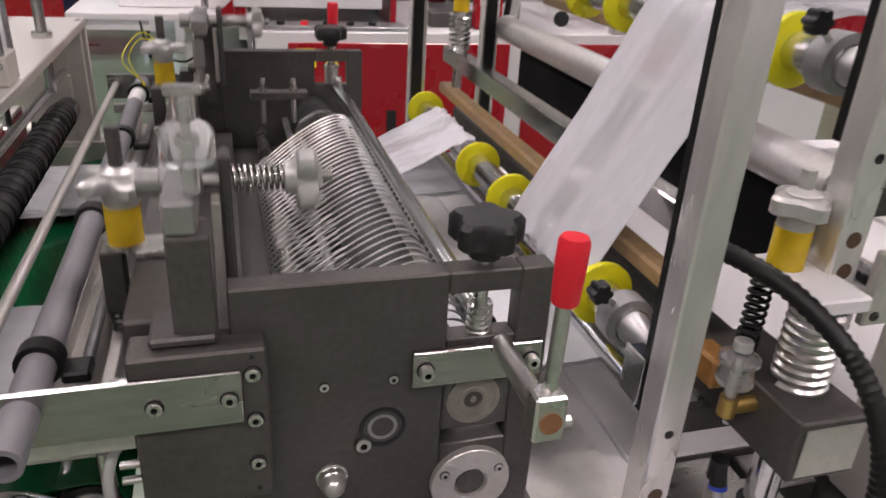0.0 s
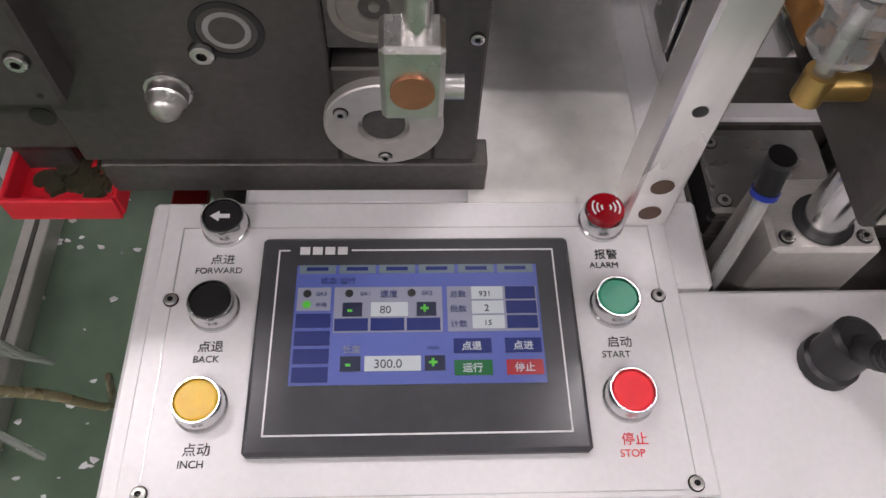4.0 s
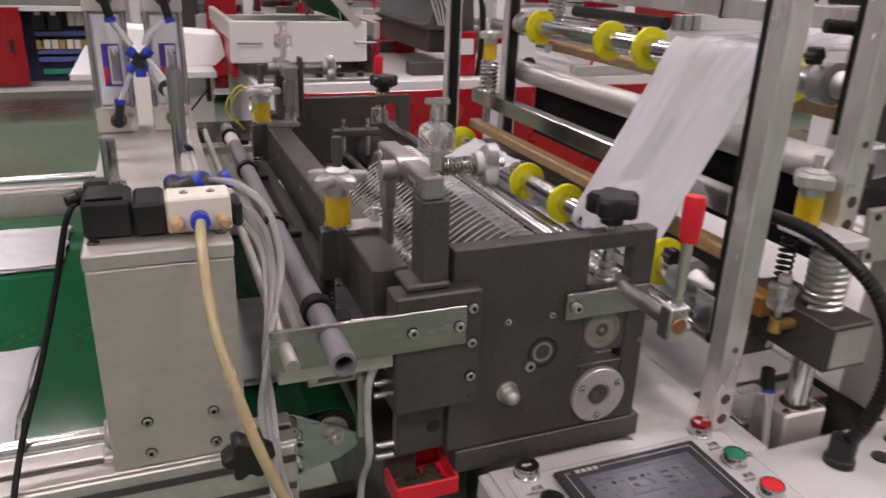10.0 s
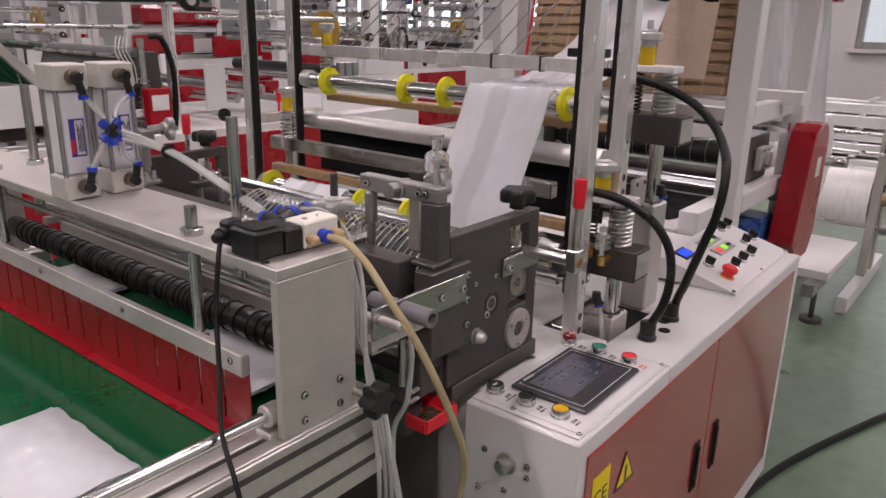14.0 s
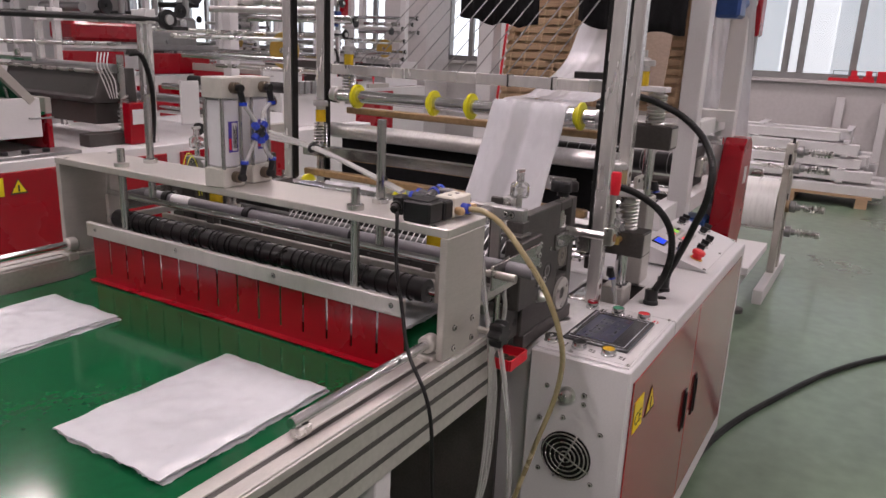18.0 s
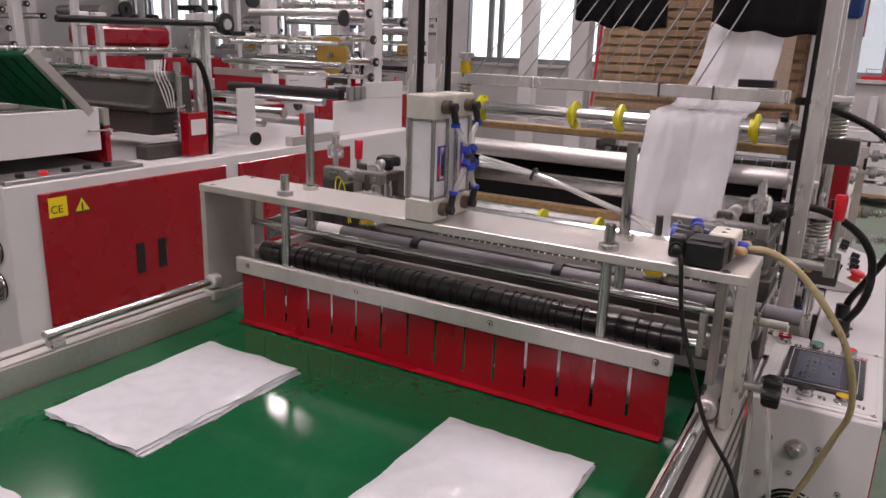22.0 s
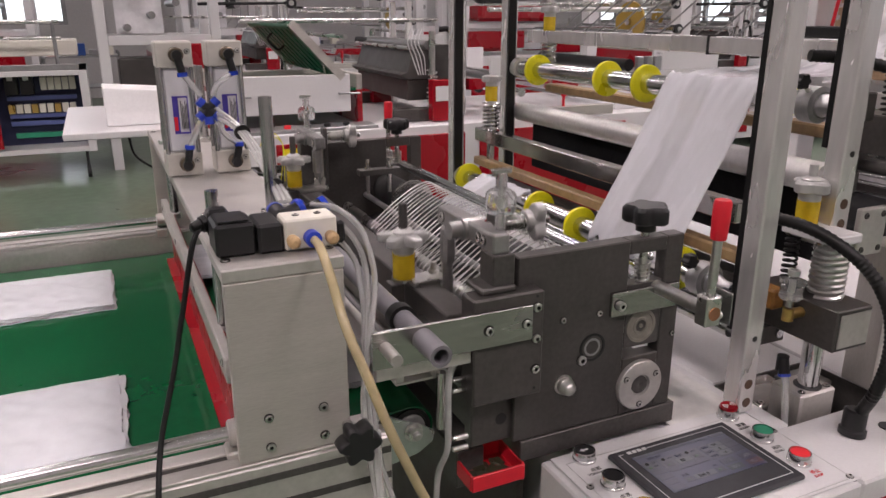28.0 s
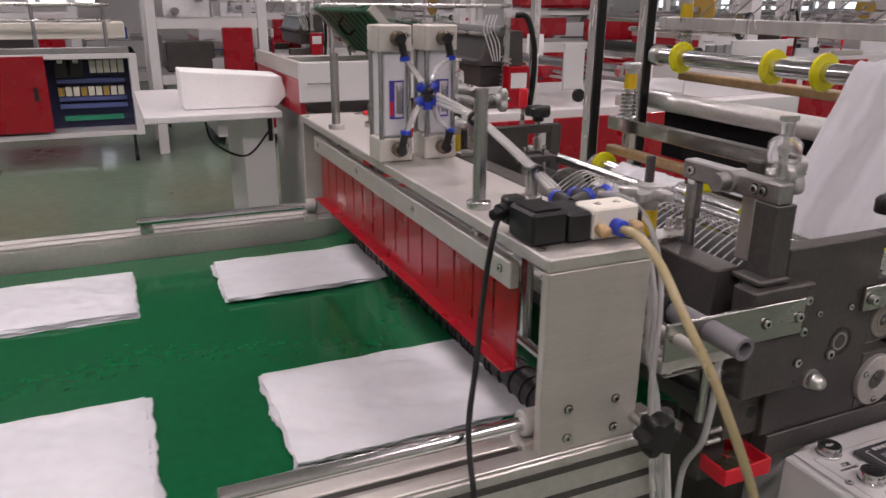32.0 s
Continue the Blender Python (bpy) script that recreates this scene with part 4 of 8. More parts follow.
        part("spring", spring((-0.111, y, 0.955), (-0.111, y, 0.998), 0.0072, 0.0015, 7), RUBBER, h)
        for dx in (0.0, 0.016):
            part("bolt", lathe((-0.05 + dx, y + 0.008, 1.062), (0, 0, 1), [(0, 0.0065), (0.005, 0.0065), (0.005, 0.0045), (0.016, 0.0045), (0.017, 0.003)], 12), STEEL, h)
    return h


HEAD = cutter_head()


DRUM = material("dark_rubber_drum", (0.03, 0.03, 0.03), 0.55, vary=0.3, scale=20)


def wires():
    """Flat wire loops bent round two rods over the draw roller."""
    r = thing("draw_roller", (0.11, 0.38, 0.95), "dark rubber roller under a row of bright wire loops", "roller")
    part("drum", cyl((0.148, 0.046, 0.972), (0.148, 0.9, 0.972), 0.034, 32), DRUM, r)
    part("bed_plate", box(-0.062, -0.002, 0.046, 0.9, 0.936, 0.942, 0.001), DARK2, r, "dark steel ledge beside the wire loops")
    part("under_tray", box(-0.03, 0.2, 0.046, 0.9, 0.905, 0.912, 0.001), DARK2, r)
    ring = lathe((0.14, 0.722, 0.98), (0, 1, 0), [(0, 0.034), (0, 0.046), (0.008, 0.046), (0.008, 0.034)], 36)
    part("flange_ring", ring, STEEL, r)
    for i in range(42):
        y = 0.056 + 0.0157 * i
        e = 0.0012 * math.sin(i * 2.3)
        bm = tube([(0.158, y + 0.034, 0.962), (0.11, y + 0.022, 0.938), (0.068, y + 0.008, 0.925), (0.046, y + 0.002, 0.921), (0.032, y, 0.929), (0.033, y, 0.944), (0.053, y, 0.961), (0.09, y + e, 0.99), (0.13, y + e, 1.015), (0.16, y, 1.025), (0.178, y, 1.018), (0.187, y, 1.0)], 0.0013, 6, 4)
        part("guide_wire", bm, WIRE, r, "" if i else "thin bright bent wire loop")
    part("cross_rod", cyl((0.05, 0.046, 0.938), (0.05, 0.9, 0.938), 0.0105, 18), STEEL, r, "bright rod inside the wire loops")
    part("cross_rod", cyl((0.094, 0.046, 0.962), (0.094, 0.9, 0.962), 0.006, 16), GREYM, r)
    return r


wires()
solo("press_roller", cyl((0.19, 0.046, 1.022), (0.19, 0.902, 1.022), 0.011, 20), CHROME, "polished slim steel roller", "roller")
hb = thing("roller_holder", (0.07, 0.75, 1.04), "small dark holder with two adjusting screws", "bracket")
part("bar", box(0.03, 0.12, 0.738, 0.763, 1.04, 1.052, 0.001), DARK2, hb)
for x in (0.05, 0.098):
    part("screw", lathe((x, 0.75, 1.052), (0, 0, 1), [(0, 0.007), (0.005, 0.007), (0.005, 0.004), (0.02, 0.004)], 10), STEEL, hb)
    part("leg", cyl((x, 0.75, 1.0), (x, 0.75, 1.04), 0.004, 10), STEEL, hb)


def ringed_roller(x, z, y0, y1, rr, rings, name, label, ring_r, gap=0.0):
    r = thing(name, (x, (y0 + y1) / 2, z - rr), label, "roller", group="rollers with yellow rings")
    part("tube", cyl((x, y0, z), (x, y1, z), rr, 28), CHROME, r)
    for k, y in enumerate(rings):
        bm = lathe((x, y - 0.0055, z), (0, 1, 0), [(0, rr + 0.0004), (0, ring_r - 0.0015), (0.0015, ring_r + 0.001), (0.0085, ring_r + 0.001), (0.01, ring_r - 0.0015), (0.011, rr + 0.004), (0.02, rr + 0.0035), (0.02, rr + 0.0004)], 36)
        part("ring", bm, YELLOW, r, "yellow plastic collar ring" if k == 0 else "")
    hub = part("end_hub", lathe((x, y0 + 0.03, z), (0, -1, 0), [(0, rr + 0.001), (0, rr + 0.008), (0.024, rr + 0.008), (0.026, rr), (0.05, rr * 0.6), (0.07, rr * 0.55)], 28), GREYM, r)
    part("clamp_knob", star(x - 0.034, z + 0.034, y0 + 0.008, y0 + 0.024, 0.012, 6, 0.12, "y"), BLACKP, hub, "small black knob")
    part("knob_stem", cyl((x - 0.03, y0 + 0.015, z + 0.03), (x, y0 + 0.015, z + 0.005), 0.0035, 8), STEEL, hub)
    part("end_hub", lathe((x, y1 - 0.02, z), (0, 1, 0), [(0, rr + 0.001), (0, rr + 0.006), (0.02, rr + 0.006), (0.022, rr * 0.6), (0.05, rr * 0.6)], 28), STEEL, r)
    return r


ringed_roller(0.503, 1.234, 0.055, 0.92, 0.0185, (0.13, 0.444, 0.564, 0.83), "guide_roller", "chromed guide roller with four yellow rings", 0.034)
ringed_roller(0.36, 0.977, 0.085, 0.935, 0.0185, (0.157, 0.43, 0.575, 0.90), "guide_roller", "chromed guide roller with yellow rings, film running over it", 0.034)
for x, z, rr, lab in ((0.525, 1.126, 0.0235, "thick chromed roller below the yellow rings"), (0.44, 0.905, 0.016, "chromed idle roller behind the side plate"), (0.372, 0.912, 0.012, "slim chromed roller near the deck"), (0.66, 0.99, 0.018, "chromed roller behind the posts")):
    solo("steel_roller", add_cyl(cyl((x, 0.05, z), (x, 0.94, z), rr, 26), (x, 0.02, z), (x, 0.97, z), rr * 0.45, 14), SATIN if rr > 0.02 else CHROME, lab, "roller", group="plain rollers")


DARKHOLE = material("rusty_hole", (0.10, 0.06, 0.04), 0.5, 0.3, vary=0.3, scale=40)


def post(x, y, base, name="frame_post", w=0.03, front=False):
    p = thing(name, (x, y, base), "square polished steel post with a black edge strip", "post", group="square frame posts")
    part("bar", box(x - w / 2, x + w / 2, y - w / 2, y + w / 2, base, 2.35, 0.002), POSTM, p)
    ys = y - w / 2 - 0.009 if front else y + w / 2 + 0.0005
    xs = (x - 0.0145, x + 0.006) if front else (x - 0.0145, x + 0.0145)
    part("edge_strip", box(xs[0], xs[1], ys, ys + 0.008, base + 0.12, 2.34, 0.0005), RUBBER, p, "black strip behind the post")
    for z in (base + 0.016, base + 0.045, base + 0.115):
        part("hole", cyl((x, y - w / 2 - 0.0004, z), (x, y - w / 2 + 0.003, z), 0.0075 if z < base + 0.1 else 0.0045, 14), DARKHOLE if z < base + 0.1 else BLACKP, p)
    return p


POST1 = post(0.35, 0.002, 0.812)
POST2 = post(0.484, 0.0, 1.062)
part("foot_plate", box(0.45, 0.505, -0.019, 0.02, 1.05, 1.0618, 0.001), ALUX, POST2)
POST3 = post(0.352, 0.955, 0.806, front=True)
POST4 = post(0.495, 0.955, 0.806, front=True)


def roller_arm(p, x0, x1, y, z, h=0.03):
    part("roller_arm", box(x0, x1, y - 0.006, y + 0.006, z - h / 2, z + h / 2, 0.002), DARK, p, "dark steel arm carrying a roller end")


roller_arm(POST2, 0.4865, 0.56, 0.022, 1.234, 0.04)
roller_arm(POST2, 0.4865, 0.55, 0.022, 1.126)
rb = part("bearing_block", box(0.335, 0.372, 0.018, 0.054, 0.942, 0.982, 0.002), material("blue_black_steel", (0.02, 0.022, 0.035), 0.3, 0.4, vary=0.2), POST1, "blue-black bearing block")
part("block_plate", box(0.332, 0.3345, 0.0185, 0.05, 0.938, 0.986, 0.0005), STEEL, rb)
roller_arm(POST1, 0.36, 0.454, 0.03, 0.905)
roller_arm(POST4, 0.511, 0.56, 0.945, 1.234, 0.04)
roller_arm(POST4, 0.511, 0.55, 0.945, 1.13)

# flat bars and strips across the machine
solo("cross_bar", box(0.585, 0.615, 0.08, 1.02, 1.29, 1.32, 0.002), POSTM, "square steel cross bar with cable ties", "bar")
solo("cross_bar", box(0.406, 0.432, 0.1, 0.96, 1.058, 1.09, 0.002), POLISH, "square steel cross bar below the film", "bar")
solo("teflon_bar", box(0.398, 0.424, 0.06, 0.95, 1.0, 1.02, 0.003), TEFLON, "sealing bar wrapped in brown cloth", "bar", group="cloth wrapped bars")
solo("cross_bar", box(0.43, 0.47, 0.06, 0.95, 0.94, 0.97, 0.003), DARK2, "dark steel bar below the sealing bar", "bar")
solo("teflon_bar", box(0.60, 0.64, 0.06, 0.95, 1.17, 1.19, 0.003), TEFLON, "sealing bar wrapped in brown cloth", "bar", group="cloth wrapped bars")
solo("black_curtain", box(0.556, 0.562, 0.06, 0.93, 0.985, 1.112, 0.001), BLACKCLOTH, "black felt strip below the roller", "strip")


def film_web(points, y0, y1, name, label, seed=0, n=44):
    """A film running over the rollers: points are (x, z) along its way."""
    bm = bmesh.new()
    path = spline([(x, 0, z) for x, z in points], 14)
    rows = []
    for i, p in enumerate(path):
        row = []
        for k in range(n + 1):
            u = k / n
            w = 0.005 * noise.noise(Vector((u * 4 + seed, i * 0.05, seed))) + 0.005 * noise.noise(Vector((u * 11 - 0.07 * i, i * 0.09, seed + 3)))
            w += 0.0042 * abs(noise.noise(Vector((u * 15 + 0.11 * i, i * 0.16, seed + 8))))
            v = 0.003 * noise.noise(Vector((i * 0.11, u, seed + 5)))
            row.append(bm.verts.new((p.x + w, y0 + (y1 - y0) * u + v, p.z + w)))
        rows.append(row)
    for a, b in zip(rows, rows[1:]):
        for k in range(n):
            f = bm.faces.new((a[k], a[k + 1], b[k + 1], b[k]))
            f.smooth = True
    ob = solo(name, bm, FILMW, label, "plastic film")
    md = ob.modifiers.new("thickness", "SOLIDIFY")
    md.thickness = 0.0006
    return ob


def film_material():
    m = material("white_bag_film", (0.76, 0.77, 0.80), 0.26, vary=0.07, scale=7, fine=40, bump=0.25, stretch=(1, 2.5, 1))
    nt = m.node_tree
    b = nt.nodes["Principled BSDF"]
    out = nt.nodes["Material Output"]
    tr = nt.nodes.new("ShaderNodeBsdfTranslucent")
    tr.inputs[0].default_value = (0.78, 0.78, 0.81, 1)
    mx = nt.nodes.new("ShaderNodeMixShader")
    mx.inputs[0].default_value = 0.35
    nt.links.new(b.outputs[0], mx.inputs[1])
    nt.links.new(tr.outputs[0], mx.inputs[2])
    clear = nt.nodes.new("ShaderNodeBsdfTransparent")
    tc = nt.nodes.new("ShaderNodeTexCoord")
    sep = nt.nodes.new("ShaderNodeSeparateXYZ")
    nt.links.new(tc.outputs["Object"], sep.inputs[0])
    wob = nt.nodes.new("ShaderNodeTexNoise")
    wob.inputs["Scale"].default_value = 9
    nt.links.new(tc.outputs["Object"], wob.inputs["Vector"])
    add = nt.nodes.new("ShaderNodeMath")
    add.operation = "MULTIPLY_ADD"
    add.inputs[1].default_value, add.inputs[2].default_value = 0.03, -0.03
    nt.links.new(wob.outputs["Fac"], add.inputs[0])
    off = nt.nodes.new("ShaderNodeMath")
    off.operation = "ADD"
    nt.links.new(sep.outputs[1], off.inputs[0])
    nt.links.new(add.outputs[0], off.inputs[1])
    ab = nt.nodes.new("ShaderNodeMath")
    ab.operation = "ABSOLUTE"
    nt.links.new(off.outputs[0], ab.inputs[0])
    band = nt.nodes.new("ShaderNodeMapRange")
    band.inputs["From Min"].default_value, band.inputs["From Max"].default_value = 0.018, 0.03
    band.inputs["To Min"].default_value, band.inputs["To Max"].default_value = 0.46, 0.2
    nt.links.new(ab.outputs[0], band.inputs["Value"])
    see = nt.nodes.new("ShaderNodeMixShader")
    nt.links.new(band.outputs[0], see.inputs[0])
    nt.links.new(mx.outputs[0], see.inputs[1])
    nt.links.new(clear.outputs[0], see.inputs[2])
    nt.links.new(see.outputs[0], out.inputs[0])
    return m


FILMW = film_material()
film_web([(0.62, 1.262), (0.53, 1.256), (0.503, 1.255), (0.487, 1.249), (0.43, 1.14), (0.345, 0.995), (0.345, 0.965), (0.36, 0.956)], 0.162, 0.372, "film_web", "white plastic film running down from roller to roller", 1)
film_web([(0.381, 0.979), (0.374, 0.993), (0.36, 0.9975), (0.345, 0.992), (0.31, 0.974), (0.26, 0.95), (0.21, 0.93)], 0.63, 0.83, "film_web", "white plastic film lying over the roller", 4)


def lift_column(x, y, zbase, zsock, zblk, blkh):
    c = thing("lift_column", (x, y, zbase), "chromed lifting column with dark steel block and return spring", "machine part", group="lifting columns")
    part("socket", add_cyl(box(x - 0.036, x + 0.034, y - 0.022, y + 0.034, zbase, zsock, 0.003), (x, y, zsock), (x, y, zsock + 0.001), 0.02, 24), ALUX, c, "milled aluminium socket block")
    part("bore", cyl((x, y, zsock + 0.001), (x, y, zsock + 0.002), 0.0195, 24), BLACKP, c)
    for dx in (-0.026, 0.024):
        part("socket_screw", bolt_head(bmesh.new(), x + dx, y - 0.012, zsock, 0.0045, (0, 0, 1), 0.0025), STEEL, c)
    part("column", cyl((x, y, zbase), (x, y, zblk), 0.0145, 24), CHROME, c)
    part("block", box(x - 0.04, x + 0.028, y - 0.058, y + 0.085, zblk, zblk + blkh, 0.002), DARK, c, "dark steel block")
    part("name_plate", box(x - 0.034, x + 0.024, y - 0.0595, y - 0.0585, zblk + 0.006, zblk + blkh - 0.006, 0), ALUX, c)
    part("spring", spring((x - 0.002, y - 0.005, zblk + blkh), (x - 0.002, y - 0.005, zblk + blkh + 0.078), 0.0205, 0.0042, 9), STEEL, c, "bright coil spring")
    part("spring", spring((x - 0.02, y + 0.045, zblk + blkh), (x - 0.02, y + 0.045, zblk + blkh + 0.08), 0.009, 0.002, 10), RUBBER, c, "thin black coil spring")
    part("guide_pin", cyl((x - 0.002, y - 0.005, zblk + blkh), (x - 0.002, y - 0.005, zblk + blkh + 0.085), 0.013, 16), STEEL, c)
    part("cap", box(x - 0.03, x + 0.022, y - 0.03, y + 0.06, zblk + blkh + 0.08, zblk + blkh + 0.094, 0.002), WHITE, c)
    bu = part("bushing", lathe((x - 0.012, y + 0.035, zblk + blkh + 0.094), (0, 0, 1), [(0, 0.0155), (0.036, 0.0155)], 20), OIL, c, "clear bushing full of amber oil")
    part("core", cyl((x - 0.012, y + 0.035, zblk + blkh + 0.0945), (x - 0.012, y + 0.035, zblk + blkh + 0.1295), 0.0065, 14), BRASS, bu)
    k = part("star_knob", star(x - 0.012, y + 0.035, zblk + blkh + 0.142, zblk + blkh + 0.158, 0.028, 4, 0.15), GREY, c, "grey cast knob")
    part("hub", lathe((x - 0.012, y + 0.035, zblk + blkh + 0.13), (0, 0, 1), [(0, 0.015), (0.03, 0.015), (0.034, 0.006), (0.05, 0.006)], 16), GREY, k)
    return c


lift_column(0.456, -0.026, 0.72, 0.838, 0.922, 0.06)
lift_column(0.618, -0.02, 0.806, 1.036, 1.162, 0.058)


def lubricator(x, y, z):
    lu = thing("oil_cup", (x, y, z), "clear plastic oil cup on a brass elbow", "oil cup", group="oil cups")
    part("elbow", add_cyl(cyl((x, y, z), (x + 0.026, y, z), 0.0075, 14), (x, y, z - 0.008), (x, y, z + 0.01), 0.008, 14), BRASS, lu, "dull brass elbow")
    part("thread_tape", cyl((x + 0.0262, y, z), (x + 0.0285, y, z), 0.0068, 14), FILM, lu)
    part("cup", lathe((x, y, z + 0.01), (0, 0, 1), [(0, 0.005), (0.012, 0.006), (0.014, 0.014), (0.017, 0.016), (0.024, 0.0145), (0.034, 0.0145), (0.037, 0.017), (0.041, 0.017), (0.044, 0.006), (0.056, 0.0055)], 22), CUP, lu)
    part("stem", cyl((x, y, z + 0.012), (x, y, z + 0.05), 0.004, 10), STEEL, lu)
    part("cap", cyl((x, y, z + 0.058), (x, y, z + 0.066), 0.008, 12), GREY, lu)


lubricator(0.391, -0.027, 0.962)
solo("bakelite_block", box(0.395, 0.42, 0.004, 0.044, 0.955, 0.985, 0.003), material("amber_bakelite", (0.27, 0.13, 0.035), 0.35, vary=0.3, scale=50), "brown insulating block behind the oil cup", "block")


def elbow_fitting(x, y, z, way, name="air_fitting"):
    """A black push-in elbow with its blue collar."""
    f = thing(name, (x, y, z), "black push-in air fitting with blue collar", "air fitting", group="push-in air fittings")
    part("body", add_cyl(cyl((x, y, z), (x, y, z + 0.022), 0.0085, 14), (x, y, z + 0.018), (x + way[0] * 0.022, y + way[1] * 0.022, z + 0.018 + way[2] * 0.022), 0.008, 14), BLACKP, f)
    e = Vector((x, y, z + 0.018)) + 0.022 * Vector(way)
    part("collar", cyl(e, e + 0.004 * Vector(way), 0.0088, 14), BLUE, f)
    return f


elbow_fitting(0.411, -0.014, 0.868, (-0.05, -0.3, -0.95))
solo("clear_air_hose", tube([(0.41, -0.022, 0.866), (0.407, -0.03, 0.84), (0.402, -0.04, 0.79), (0.4, -0.044, 0.723)], 0.005, 10), HOSE, "clear air hose dropping into the deck well", "hose", group="clear air hoses")
elbow_fitting(0.585, -0.05, 1.06, (0, -0.3, -0.9))
vb = thing("valve_plate", (0.55, -0.03, 1.0), "pale milled mounting plate with screws", "machine part")
part("plate", box(0.505, 0.56, -0.03, -0.02, 1.03, 1.10, 0.002), ALUX, vb)
for x, z in ((0.515, 1.04), (0.515, 1.09), (0.55, 1.09), (0.55, 1.04)):
    part("screw", bolt_head(bmesh.new(), x, -0.03, z, 0.004, (0, -1, 0), 0.002), DARK2, vb)

ha = thing("cable_conduit", (0.449, -0.11, 0.806), "black corrugated conduit rising from the deck", "conduit", group="black conduits")
part("hose", ribbed([(0.449, -0.11, 0.80), (0.457, -0.109, 0.828), (0.449, -0.12, 0.85), (0.441, -0.135, 0.88), (0.438, -0.145, 0.92), (0.438, -0.146, 0.96), (0.435, -0.138, 1.0), (0.432, -0.115, 1.035), (0.424, -0.085, 1.06), (0.405, -0.045, 1.083), (0.385, -0.005, 1.093), (0.374, 0.04, 1.09)], 0.0089), RUBBER, ha)
part("gland", lathe((0.449, -0.11, 0.806), (0.08, 0.03, 1), [(0, 0.018), (0.008, 0.018), (0.01, 0.0155), (0.035, 0.0155), (0.037, 0.012)], 18), BLACKP, ha)
hb2 = thing("cable_conduit", (0.573, -0.106, 0.806), "black corrugated conduit rising from the deck", "conduit", group="black conduits")
part("hose", ribbed([(0.573, -0.106, 0.80), (0.576, -0.114, 0.85), (0.56, -0.131, 0.89), (0.538, -0.148, 0.93), (0.518, -0.165, 0.97), (0.502, -0.18, 1.01), (0.493, -0.195, 1.05), (0.492, -0.203, 1.1), (0.505, -0.2, 1.14), (0.528, -0.187, 1.17), (0.558, -0.154, 1.21), (0.582, -0.1, 1.248), (0.572, -0.04, 1.276), (0.536, 0.004, 1.292), (0.49, 0.03, 1.302), (0.45, 0.05, 1.305)], 0.0089), RUBBER, hb2)
part("gland", lathe((0.573, -0.106, 0.806), (0.12, 0.03, 1), [(0, 0.018), (0.008, 0.018), (0.01, 0.0155), (0.035, 0.0155), (0.037, 0.012)], 18), BLACKP, hb2)


for k in range(2):
    solo("yellow_wire", tube([(-0.13, 0.80 + 0.012 * k, 1.05), (-0.15 - 0.01 * k, 0.81, 1.09), (-0.13, 0.82 + 0.01 * k, 1.12 + 0.008 * k), (-0.105, 0.83, 1.1), (-0.11 - 0.008 * k, 0.81, 1.03)], 0.001, 6), YELLOW, "thin yellow wire looped at the sealing head", "wire", group="yellow wires")

